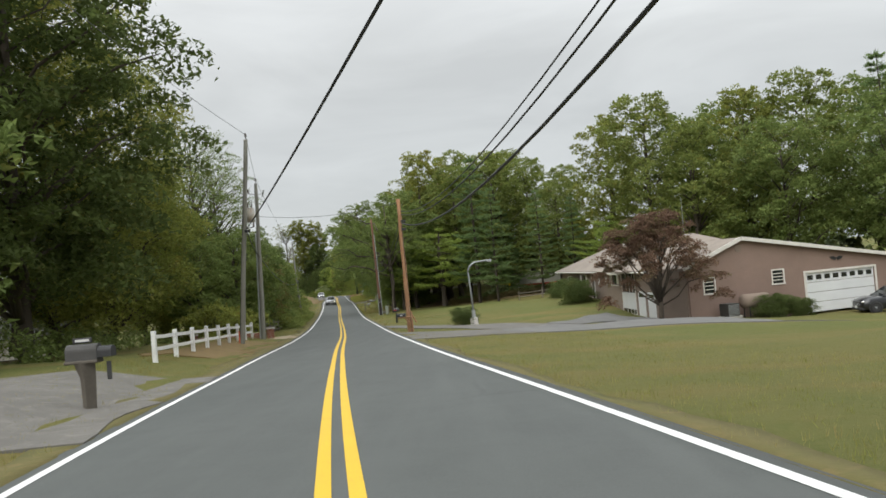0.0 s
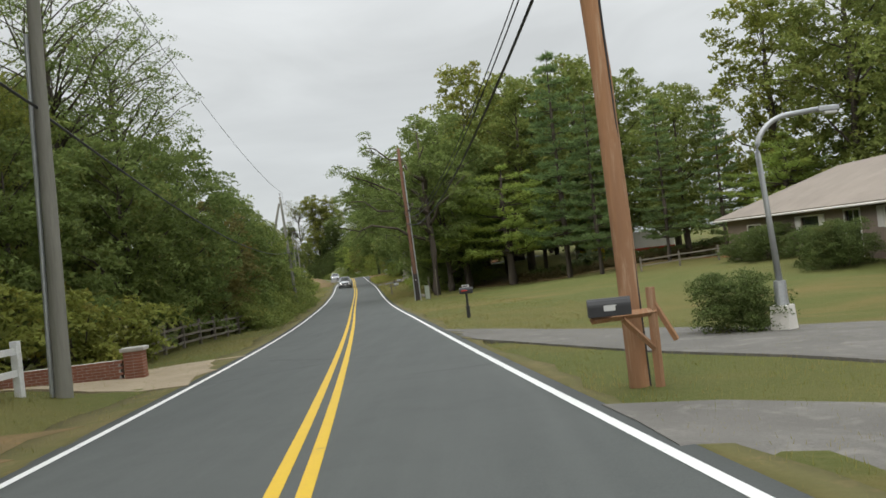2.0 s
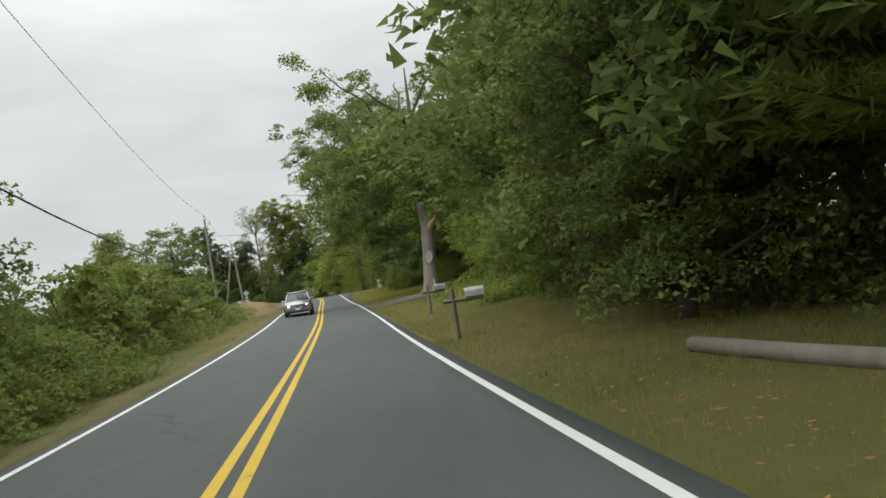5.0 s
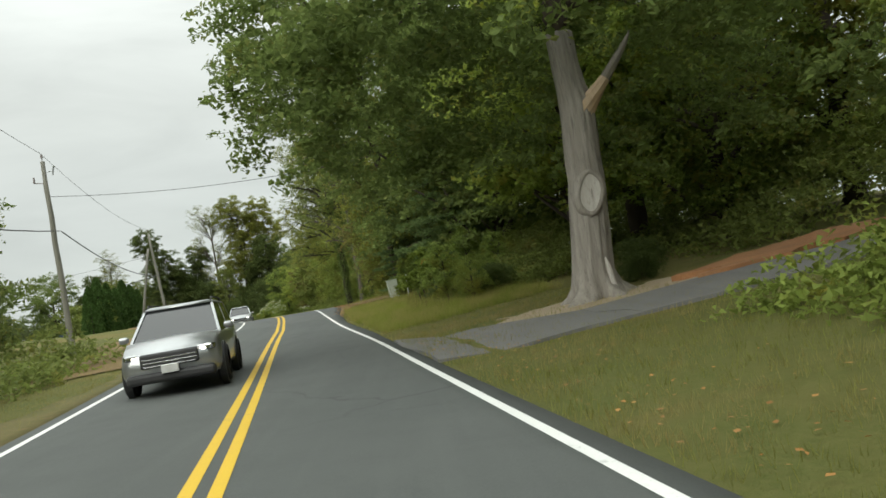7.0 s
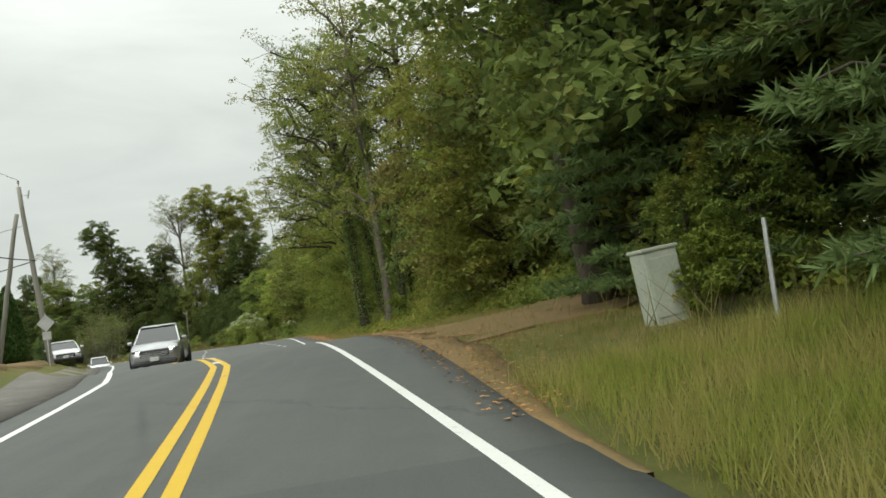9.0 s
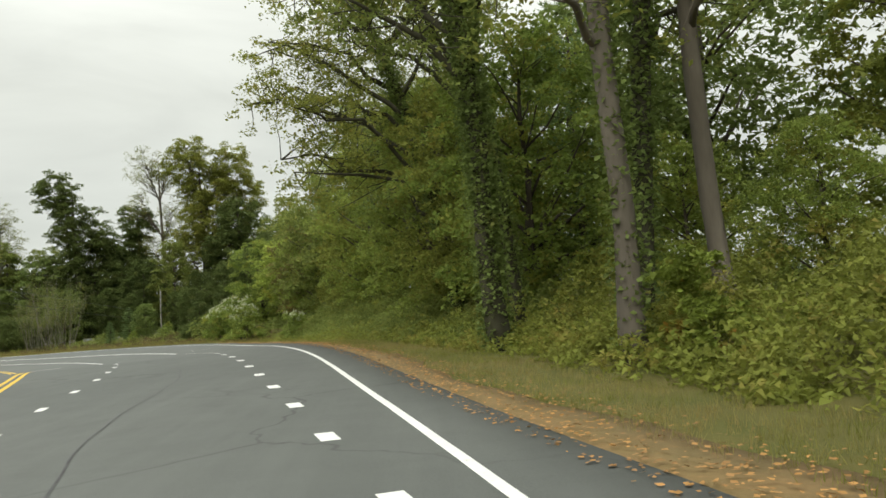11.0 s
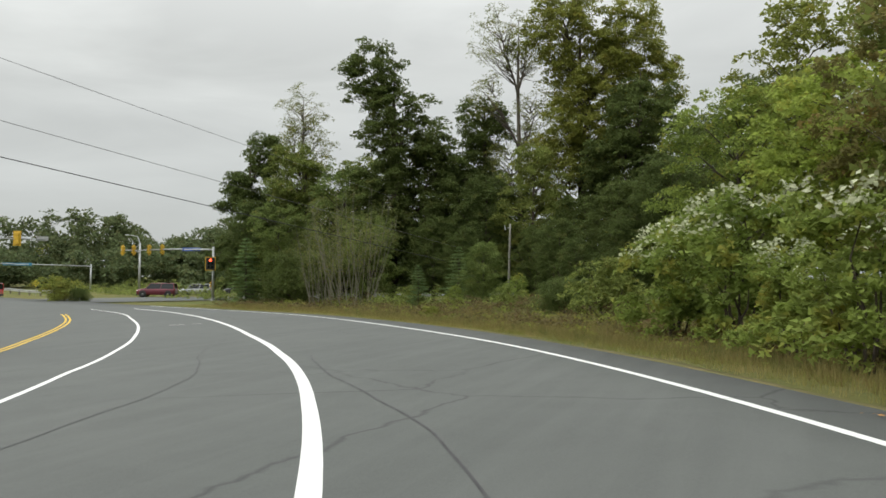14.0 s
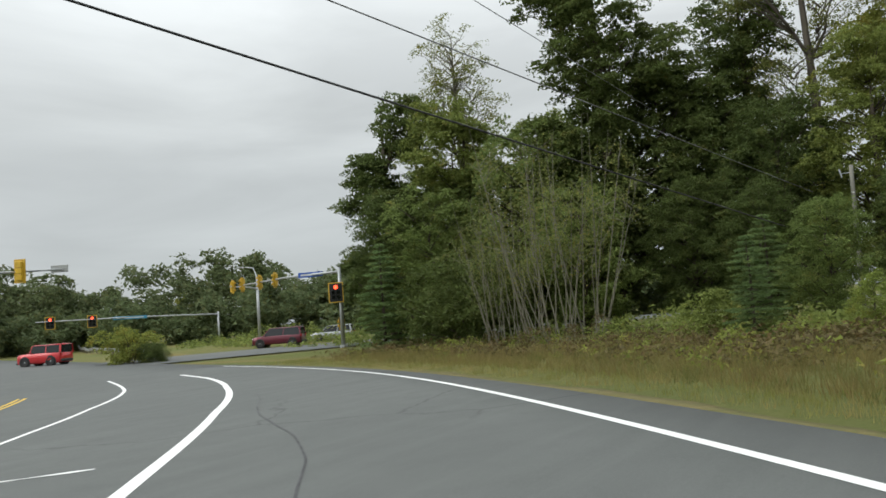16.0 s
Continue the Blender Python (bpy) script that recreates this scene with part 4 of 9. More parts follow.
def lobed_tree(name, x, y, seed, height, lobes, leaf_mat, bark, label, per=34, size=0.24, trunk_r=0.4, twigs=0.5, clump=1.0):
    """A tall tree whose crown is built of leafy lobes: (across, up, half width, half height) each, with limbs into them."""
    rng = np.random.default_rng(seed)
    root = thing(name, Matrix.Translation((x, y, gz(x, y) - 0.05)), label, "tree")
    way = np.array([0.88, 0.47, 0])
    bm = bmesh.new()
    tube(bm, [(0, 0, -0.4), (0, 0, 0.6), (0.2, 0.1, height * 0.35), (-0.1, 0.1, height * 0.7), (0, 0, height * 0.95)], [trunk_r * 1.5, trunk_r * 1.1, trunk_r, trunk_r * 0.6, 0.04], 10, 0.08, rng)
    centres, radii = [], []
    for across, up, rx, rz in lobes:
        hub = way * across + np.array([0, 0, up])
        foot = np.array([0, 0, max(up - 1.3 * rx - 0.6 * abs(across), 1.5)])
        limb(bm, foot, hub, trunk_r * 0.42, 0.05, rng, 0.04, 5, 7)
        n = int(14 + 3.4 * rx * rz)
        for k in range(n):
            u = rng.normal(size=3)
            u /= np.linalg.norm(u)
            c = hub + u * np.array([rx, rx * 0.85, rz]) * rng.uniform(0.45, 1.0)
            centres.append(c)
            radii.append(clump * rng.uniform(0.75, 1.35))
            if rng.random() < twigs:
                spine = foot + (hub + np.array([0, 0, 0.6 * rz]) - foot) * np.linspace(0.15, 1, 12)[:, None]
                start = spine[np.argmin(np.abs(spine[:, 2] - c[2] + 0.85 * np.linalg.norm((spine - c)[:, :2], axis=1)))]
                limb(bm, start, c, 0.055, 0.012, rng, 0.05, 5, 4)
    part("trunk", bm, bark, root, smooth=True)
    pts = clump_points(np.array(centres), radii, 3.4 * per, rng, 0.75, 0.4)
    v, f = leaf_quads(pts, size * rng.uniform(0.6, 1.35, len(pts)), rng, 0.4, 0.6, 0.0, True)
    crown = raw_mesh("crown", v, f, leaf_mat)
    crown.parent = root
    return root


def columnar(name, seed, height, spread_, label):
    rng = np.random.default_rng(seed)
    root = thing(name, Matrix.Identity(4), label, "conifer")
    bm = bmesh.new()
    tube(bm, [(0, 0, -0.2), (0, 0, height * 0.5), (0, 0, height * 0.95)], [0.09, 0.05, 0.01], 7)
    part("trunk", bm, BARK, root)
    n = 3600
    h = rng.random(n) ** 1.15
    r = spread_ * (1 - h) ** 0.55 * (0.72 + 0.28 * rng.random(n)) * np.minimum(1, 3 * h + 0.7)
    a = rng.random(n) * 6.283
    r *= 1 + 0.12 * np.sin(a * 5 + h * 9)
    pts = np.stack([r * np.cos(a), r * np.sin(a), h * height + 0.1], 1)
    v, f = leaf_quads(pts, 0.22 * rng.uniform(0.6, 1.3, n), rng, 0, 0.5, 0.7)
    ob = raw_mesh("crown", v, f, HEDGE_LEAF)
    ob.parent = root
    return root


def stemmy_brush(name, seed, height, spread_, label):
    """A stand of many thin upright saplings, half bare."""
    rng = np.random.default_rng(seed)
    root = thing(name, Matrix.Identity(4), label, "saplings")
    bm = bmesh.new()
    pts = []
    for k in range(26):
        a, r = rng.uniform(0, 6.28), spread_ * 0.55 * math.sqrt(rng.random())
        p0 = np.array([r * math.cos(a), r * math.sin(a), -0.2])
        H = height * rng.uniform(0.6, 1.0)
        p1 = np.array([p0[0] * 1.9 + rng.normal() * 0.9, p0[1] * 1.9 + rng.normal() * 0.9, H])
        mid = (p0 + p1) / 2 + rng.normal(size=3) * 0.15
        tube(bm, [p0, mid, p1], [0.034, 0.022, 0.005], 5)
        for j in range(5):
            f = rng.uniform(0.35, 0.95)
            q = p0 + (p1 - p0) * f
            e = q + np.array([rng.normal() * 0.6, rng.normal() * 0.6, rng.uniform(0.5, 1.2)])
            tube(bm, [q, e], [0.014, 0.004], 4)
            pts.append(q + (e - q) * rng.random((40, 1)) + rng.normal(size=(40, 3)) * 0.36)
    part("stem_clump", bm, BARK_THIN, root, "pale thin stems")
    pts = np.concatenate(pts)
    v, f = leaf_quads(pts, 0.13 * rng.uniform(0.6, 1.3, len(pts)), rng, 0.2, 0.5)
    ob = raw_mesh("foliage", v, f, THIN_LEAF)
    ob.parent = root
    return root


def thicket(name, s0, s1, d0, d1, h0, h1, leaf_mat, label, count, size=0.2, seed=1, clump=0.7, per=46, low=0.0):
    """Undergrowth along the road: leaf clumps heaped between two offsets."""
    rng = np.random.default_rng(seed)
    ss, f = rng.uniform(s0, s1, count), rng.random(count)
    dd = d0 + (d1 - d0) * f
    nx, ny = lateral(ss)
    xy = np.stack([along(ss, 0) + nx * dd, along(ss, 1) + ny * dd], 1)
    g = ground_z(xy)
    wave = 0.72 + 0.28 * np.sin(ss * 0.55 + seed) * np.sin(ss * 0.21 + 2 * seed)
    h = (h0 + (h1 - h0) * f) * wave * (0.25 + 0.75 * np.sqrt(rng.random(count))) + low
    c = np.c_[xy, g + np.maximum(h - clump * 0.4, 0.12)]
    pts = clump_points(c, clump * rng.uniform(0.6, 1.3, count), per / clump ** 2, rng, 0.75, 0.45)
    pts = pts[pts[:, 2] > np.repeat(g.min(), len(pts))]
    v, fc = leaf_quads(pts, size * rng.uniform(0.6, 1.4, len(pts)), rng, 0.2, 0.62, 0.0, True)
    return tagged(raw_mesh(name, v, fc, leaf_mat), label, "undergrowth", kind="stuff")


def blades(name, s0, s1, d0, d1, count, height, mat_, label, seed=1, per=5, width=0.0065):
    rng = np.random.default_rng(seed)
    ss, dd = rng.uniform(s0, s1, count), np.empty(count)
    lo = d0(ss) if callable(d0) else np.full(count, d0)
    hi = d1(ss) if callable(d1) else np.full(count, d1)
    dd = lo + (hi - lo) * rng.random(count)
    nx, ny = lateral(ss)
    xy = np.stack([along(ss, 0) + nx * dd, along(ss, 1) + ny * dd], 1)
    base = np.repeat(np.c_[xy, ground_z(xy)], per, axis=0)
    n = len(base)
    base[:, :2] += rng.normal(size=(n, 2)) * 0.07
    a = rng.uniform(0, 6.283, n)
    h = height * rng.uniform(0.5, 1.35, n)
    leanv = rng.normal(size=(n, 2)) * 0.35 * h[:, None]
    w = np.stack([np.cos(a), np.sin(a)], 1) * (width * (0.7 + height))
    p0, p1, p2 = base.copy(), base.copy(), base.copy()
    p0[:, :2] -= w
    p1[:, :2] += w
    p2[:, :2] += leanv
    p2[:, 2] += h
    p0[:, 2] -= 0.03
    p1[:, 2] -= 0.03
    v = np.stack([p0, p1, p2], 1).reshape(-1, 3)
    return tagged(raw_mesh(name, v, np.arange(3 * n).reshape(-1, 3), mat_), label, "grass", kind="stuff")


rnd = random.Random(7)


def put(kind, where, scale=1.0, turn=None, wide=1.0, label=""):
    """Plant a copy of a kind of tree or shrub, at (x, y) or at a station and offset."""
    x, y = where
    m = Matrix.Translation((x, y, gz(x, y) - 0.05)) @ Matrix.Rotation(rnd.uniform(0, 6.28) if turn is None else radians(turn), 4, "Z")
    m = m @ Matrix.Diagonal((scale * wide, scale * wide, scale, 1))
    if kind.get("used"):
        own = kind["ob"].scale
        ob = copy_thing(kind["ob"], m @ Matrix.Diagonal((1 / own.x, 1 / own.y, 1 / own.z, 1)))
    else:
        ob = kind["ob"]
        ob.matrix_basis = m
        kind["used"] = True
    if label:
        ob["label"] = label
    return ob


def kind_of(ob):
    return {"ob": ob}


K_OAK = kind_of(broadleaf("oak_tree", 11, 18, 6.2, 3.2, OAK_LEAF, BARK, "tall dark green oak with a dense crown", 13500, 0.335, 95, 0.45))
K_OAK_LOW = kind_of(broadleaf("oak_tree", 12, 13, 5.2, 1.6, OAK_LEAF, BARK, "dark green oak branching near the ground", 14000, 0.27, 85, 0.45))
K_BROAD = kind_of(broadleaf("broadleaf_tree", 13, 19, 5.2, 3.5, BROAD_LEAF, BARK, "tall mid-green broadleaf tree with a loose crown", 13000, 0.315, 92, 0.5))
K_BROAD_B = kind_of(broadleaf("broadleaf_tree", 14, 16, 5.6, 2.2, BROAD_LEAF, BARK, "green broadleaf tree with a rounded crown", 12500, 0.315, 85, 0.5))
K_YELLOW = kind_of(broadleaf("poplar_tree", 15, 20, 4.6, 3.0, YELLOW_LEAF, BARK, "tall yellow-green tulip poplar turning with autumn", 12500, 0.315, 92, 0.5))
K_LOCUST = kind_of(broadleaf("locust_tree", 16, 8.5, 3.6, 0.8, LOCUST_LEAF, BARK, "young bright green locust leaning to the light", 10000, 0.20, 75, 0.5))
K_THIN = kind_of(broadleaf("thin_tree", 17, 19, 4.2, 6.5, THIN_LEAF, BARK, "tall half-bare tree with thin grey-green leaves", 10000, 0.17, 60, 0.6, bare=26, trunk_r=0.22))
K_DARKTHIN = kind_of(broadleaf("locust_tree", 18, 18, 5.0, 6.0, OAK_LEAF, BARK, "tall dark locust with open feathery branches", 15000, 0.14, 70, 0.6, bare=20, trunk_r=0.24))
K_BROWN = kind_of(broadleaf("broadleaf_tree", 19, 14, 4.6, 2.0, BROWN_LEAF, BARK, "broadleaf tree with browning autumn leaves", 11000, 0.26, 64, 0.5))
K_NEAR = kind_of(broadleaf("roadside_tree", 20, 13, 4.6, 1.2, LOCUST_LEAF, BARK, "green roadside tree leafy down to the ground", 22000, 0.20, 120, 0.5, simple=False))
K_NEAR_DARK = kind_of(broadleaf("roadside_tree", 21, 14, 5.0, 1.5, OAK_LEAF, BARK, "dark green maple with layered branches", 24000, 0.21, 120, 0.45, simple=False))
K_LINDEN = kind_of(broadleaf("linden_tree", 27, 14, 5.0, 1.5, LINDEN_LEAF, BARK, "tall green linden leafy down to its foot", 26000, 0.20, 125, 0.45, simple=False))
K_NEAR_YELLOW = kind_of(broadleaf("roadside_tree", 22, 12, 4.2, 1.4, YELLOW_LEAF, BARK, "yellow-green roadside tree with autumn tints", 20000, 0.19, 110, 0.5, simple=False))
K_TALL = kind_of(broadleaf("maple_tree", 29, 22, 6.8, 2.2, YELLOW_LEAF, BARK, "tall yellow-green maple leafy to the ground", 42000, 0.22, 170, 0.45))
K_OAK_FINE = kind_of(broadleaf("oak_tree", 24, 19, 6.0, 2.6, SHADED_OAK, BARK, "tall dark oak with heavy clumped foliage", 34000, 0.26, 150, 0.35))
K_BROAD_FINE = kind_of(broadleaf("poplar_tree", 25, 20, 4.8, 3.0, BROAD_LEAF, BARK, "tall olive-green poplar with a full crown", 34000, 0.235, 150, 0.35))
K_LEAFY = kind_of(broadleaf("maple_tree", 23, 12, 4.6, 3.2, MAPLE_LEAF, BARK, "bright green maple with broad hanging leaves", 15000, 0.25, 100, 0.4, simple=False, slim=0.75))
K_PINE = kind_of(pine("pine_tree", 31, 19, 3.5, 2.8, PINE_LEAF, "tall dark green white pine with tiered boughs", 15, 0.36, 0.12, 0.0, 0.012, 6, 7, 1.5))
K_SPRUCE = kind_of(pine("spruce_tree", 32, 14, 3.6, 1.0, PINE_LEAF, "dark spruce branching near the ground", 18, 0.34, 0.02, 0.12, per=9))
K_PINE_LOW = kind_of(pine("pine_tree", 33, 11.5, 6.0, 3.0, PINE_LIGHT, "spreading old pine with yellow-green needle sprays and a thick dark trunk", 8, 0.36, 0.16, 0.0, 0.036, 6, 7, 2.2, 0.35))
K_PINE_BARE = kind_of(pine("pine_tree", 34, 22, 5.0, 8.0, PINE_LEAF, "tall dying pine with bare level branches and thin needles", 15, 0.30, 0.10, 0.0, 0.011, 6, 2, 1.6))
K_CEDAR = kind_of(columnar("arborvitae", 41, 4.2, 0.95, "dark green columnar arborvitae hedge plant"))
K_BUSH = kind_of(shrub("bush", 51, 2.2, 1.7, SHADED_OAK, "rounded dark green evergreen bush", 20000, 0.085, clumps=110))
K_BUSH_L = kind_of(shrub("bush", 52, 2.4, 1.8, BROAD_LEAF, "loose green roadside bush", 3200, 0.16))
K_BUSH_Y = kind_of(shrub("bush", 53, 3.0, 2.3, YELLOW_LEAF, "broad bush with yellowing leaves", 3600, 0.18))
K_FLOWER = kind_of(shrub("flowering_bush", 54, 3.4, 1.7, LOCUST_LEAF, "tall green bush topped with cream flower heads", 5200, 0.15, 9, 380, clumps=34))
K_WEED = kind_of(shrub("weed_clump", 55, 1.1, 0.9, WEED_LEAF, "clump of roadside weeds", 1300, 0.12, 6))
K_SUMAC = kind_of(shrub("sumac_sapling", 57, 2.8, 1.1, SUMAC_LEAF, "sumac sapling with some leaves turned scarlet", 2200, 0.15, 3))
K_BRUSH = kind_of(stemmy_brush("sapling_stand", 56, 9.5, 3.0, "stand of thin pale saplings with sparse leaves"))
K_FARTREE = kind_of(broadleaf("distant_tree", 61, 15, 5.5, 1.0, FAR_LEAF, BARK, "broadleaf tree in the far treeline", 15000, 0.34, 90, 0.45))
K_FARTREE_B = kind_of(broadleaf("distant_tree", 62, 12, 5.0, 0.6, YELLOW_LEAF, BARK, "yellow-green tree in the far treeline", 8000, 0.4, 60, 0.4))

# left side, from the start to the white fence
for x, y, k, sc in ((-20.5, 37, K_OAK_FINE, 1.3), (-24, 47, K_TALL, 1.12), (-25.0, 57, K_TALL, 1.05), (-31, 36, K_OAK, 1.35), (-23, 26, K_OAK_LOW, 1.6), (-36, 46, K_BROAD_B, 1.6),
                    (-26, 66, K_TALL, 0.75), (-24, 72, K_BROAD_B, 0.8), (-36, 72, K_OAK, 1.05), (-30, 82, K_BROAD, 0.9)):
    put(k, (x, y), sc)
# the dark hedge trees up to the leaning poles
for s_, d, k, sc in ((101, -16.5, K_DARKTHIN, 1.2), (108, -15.5, K_DARKTHIN, 1.12), (96, -19, K_DARKTHIN, 1.0), (90, -14.5, K_OAK_LOW, 0.72), (97, -12.5, K_OAK_LOW, 0.8), (104, -12, K_OAK_LOW, 0.85),
                      (110, -11.5, K_BROWN, 0.62), (116, -11.5, K_OAK_LOW, 0.78), (121, -11.8, K_BROWN, 0.56), (127, -12.0, K_BROAD_B, 0.67), (133, -12.2, K_OAK_LOW, 0.69), (139, -11.8, K_BROAD_B, 0.58),
                      (146, -12, K_OAK_LOW, 0.62), (126, -18, K_OAK, 0.76), (138, -20, K_BROAD, 0.64), (150, -19, K_OAK, 0.56), (118, -22, K_OAK, 0.85), (112, -19, K_OAK, 0.8)):
    put(k, plan(s_, d), sc)
for s_, d, k, sc in ((84, -13.5, K_BUSH_Y, 1.2), (88, -11.8, K_BUSH_Y, 1.1), (92, -11.5, K_BUSH_Y, 1.0), (114, -9.8, K_LOCUST, 0.3), (122, -9.8, K_LOCUST, 0.34), (128, -10, K_LOCUST, 0.34), (119, -10.2, K_LOCUST, 0.36)):
    put(k, plan(s_, d), sc)
# left, low growth and the open field edge
for s_, d, k, sc in ((157, -11, K_BUSH_L, 1.7), (161, -12, K_LOCUST, 0.5), (166, -11.5, K_BUSH_L, 1.9), (171, -12.5, K_LOCUST, 0.5), (177, -12, K_BUSH_L, 1.7), (182, -13, K_BUSH, 1.7), (187, -13, K_BUSH_L, 1.7), (192, -14.5, K_BUSH, 1.5),
                      (197, -15, K_OAK_LOW, 0.7), (205, -22, K_BROAD_B, 0.6), (152, -15, K_OAK_LOW, 0.7), (160, -18, K_BROAD, 0.56), (212, -24, K_BROAD_B, 0.55)):
    put(k, plan(s_, d), sc)
for k in range(7):
    put(K_CEDAR, plan(252.5 - 2.1 * k, -17.0 - 0.33 * k), 1.12 + 0.1 * (k % 3))
for s_, d, k, sc in ((243, -19, K_LOCUST, 0.45), (247, -22, K_BUSH_L, 1.5), (252, -25, K_OAK_LOW, 0.6), (246, -30, K_BROAD_B, 0.55)):
    put(k, plan(s_, d), sc)

# right side: wood behind the house
for x, y, k, sc in ((27, 101, K_BROAD, 1.2), (34, 104, K_OAK, 1.15), (39, 98, K_YELLOW, 1.1), (46, 96, K_BROAD, 1.2), (53, 92, K_PINE, 1.2), (60, 86, K_PINE, 1.15), (66, 80, K_PINE, 1.1), (72, 92, K_BROAD, 1.2),
                    (24, 110, K_YELLOW, 1.12), (42, 110, K_OAK, 1.3), (58, 104, K_OAK, 1.3), (17, 116, K_BROAD, 0.8), (8, 124, K_BROAD_B, 1.3), (14, 128, K_BROAD, 1.05), (2, 150, K_BROAD, 1.25), (12, 149, K_BROAD_B, 1.45), (-4.5, 146, K_BROAD_B, 1.25), (22, 138, K_BROAD, 1.05), (47, 80, K_OAK_LOW, 1.3),
                    (54, 74, K_OAK_LOW, 1.3), (64, 66, K_OAK_LOW, 1.35), (38, 86, K_OAK_LOW, 1.25), (30, 92, K_BROAD_B, 1.1), (78, 70, K_OAK, 1.2), (72, 56, K_PINE, 1.15), (82, 50, K_OAK, 1.3)):
    put(k, (x, y), sc * 1.14)
# right: pines and the thicket by the second pole
for x, y, k, sc in ((4.2, 109, K_PINE, 1.1), (6.6, 106, K_PINE, 0.84), (13, 108, K_PINE, 0.78), (3.5, 123, K_PINE, 0.95), (17.5, 106, K_PINE, 0.7), (-8.8, 120, K_LINDEN, 0.78), (-6.5, 127.5, K_LINDEN, 0.9), (-6.5, 128, K_BROAD, 1.0), (9, 122, K_SPRUCE, 1.0),
                    (-0.8, 112, K_PINE_LOW, 1.0), (-4.9, 114.5, K_PINE_LOW, 0.92), (22, 103, K_PINE_LOW, 0.85)):
    put(k, (x, y), sc)
for s_, d, k, sc in ((136, 6.5, K_OAK, 1.0), (145, 8.5, K_NEAR_DARK, 1.2), (151, 7.5, K_OAK_LOW, 1.35), (157, 8.2, K_NEAR_DARK, 1.2), (162, 10.5, K_NEAR_YELLOW, 1.15), (150, 15, K_BROAD, 1.1), (160, 17, K_OAK, 1.2), (168, 15, K_YELLOW, 1.05), (142, 16, K_BROAD, 1.15), (170, 21, K_YELLOW, 1.1)):
    put(k, plan(s_, d), sc)
# right: bright locusts and weeds before the old tree
for s_, d, k, sc in ((171.5, 7.4, K_LOCUST, 0.62), (174.5, 9.0, K_LOCUST, 0.85), (175.5, 11.5, K_LOCUST, 0.95), (173.5, 13, K_YELLOW, 0.62), (168.5, 8.2, K_LOCUST, 0.62), (174.5, 17, K_YELLOW, 0.8), (166, 7.8, K_LOCUST, 0.7), (172, 16, K_NEAR_YELLOW, 1.1)):
    put(k, plan(s_, d), sc)
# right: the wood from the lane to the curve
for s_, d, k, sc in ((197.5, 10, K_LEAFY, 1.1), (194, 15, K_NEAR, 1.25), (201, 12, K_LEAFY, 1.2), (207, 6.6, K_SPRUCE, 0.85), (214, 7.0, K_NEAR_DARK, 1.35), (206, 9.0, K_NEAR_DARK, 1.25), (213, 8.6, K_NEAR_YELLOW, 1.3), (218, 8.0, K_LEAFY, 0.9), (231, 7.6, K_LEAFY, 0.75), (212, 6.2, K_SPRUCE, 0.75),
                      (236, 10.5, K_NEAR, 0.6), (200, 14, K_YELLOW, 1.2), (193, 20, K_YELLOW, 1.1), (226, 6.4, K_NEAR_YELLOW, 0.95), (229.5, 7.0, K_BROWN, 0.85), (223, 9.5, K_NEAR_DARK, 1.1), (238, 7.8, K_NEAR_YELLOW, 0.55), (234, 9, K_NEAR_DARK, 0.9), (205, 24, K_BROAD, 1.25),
                      (187, 30, K_BROAD, 1.2), (173, 27, K_BROAD, 1.15)):
    put(k, plan(s_, d), sc)
for s_, d, k, sc in ((243, 11.5, K_NEAR_YELLOW, 0.55), (241, 17, K_THIN, 1.15), (249, 11.6, K_NEAR, 0.42), (250, 19, K_NEAR_YELLOW, 0.62), (257, 13, K_LOCUST, 0.75), (255, 22, K_YELLOW, 0.95), (262, 9.4, K_NEAR, 1.0), (268, 9.6, K_NEAR_YELLOW, 1.05),
                      (274, 9.8, K_NEAR, 1.1), (279, 12, K_DARKTHIN, 0.95), (285, 12.5, K_DARKTHIN, 1.0), (291, 12.5, K_NEAR, 1.2), (270, 16, K_PINE, 1.0), (262, 18, K_OAK, 1.1), (276, 19, K_OAK, 1.0),
                      (297, 14, K_YELLOW, 1.05), (303, 15, K_NEAR_YELLOW, 0.85), (300, 22, K_BROAD, 1.1)):
    put(k, plan(s_, d), sc)
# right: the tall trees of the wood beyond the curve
# oaks here take the darkened leaf, the wood's shade being in its colour
lobed_tree("oak_tree", -84.5, 343.5, 401, 29, ((-2.4, 25.6, 3.8, 3.8), (1.0, 19.0, 5.4, 5.6), (5.0, 15.0, 3.8, 5.0), (-1.5, 12.0, 5.6, 5.0), (4.0, 8.0, 5.6, 5.0), (-2.0, 6.0, 5.0, 4.5)), SHADED_OAK, BARK, "very tall dark oak with a notched, heavy crown", 52, 0.30, 0.5, 0.3)
lobed_tree("oak_tree", -102.6, 341.5, 402, 20, ((1.2, 17.6, 2.5, 2.7), (-1.2, 12.6, 2.8, 3.3), (1.8, 9.4, 3.5, 3.6), (-0.4, 4.6, 4.2, 4.0)), SHADED_OAK, BARK, "dark oak with a ragged crown beside the signal", 50, 0.30, 0.32, 0.4)
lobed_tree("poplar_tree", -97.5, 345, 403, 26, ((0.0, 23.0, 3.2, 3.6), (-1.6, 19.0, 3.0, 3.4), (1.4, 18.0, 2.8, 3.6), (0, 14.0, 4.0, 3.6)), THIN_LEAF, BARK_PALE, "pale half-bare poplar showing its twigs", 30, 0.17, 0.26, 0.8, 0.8)
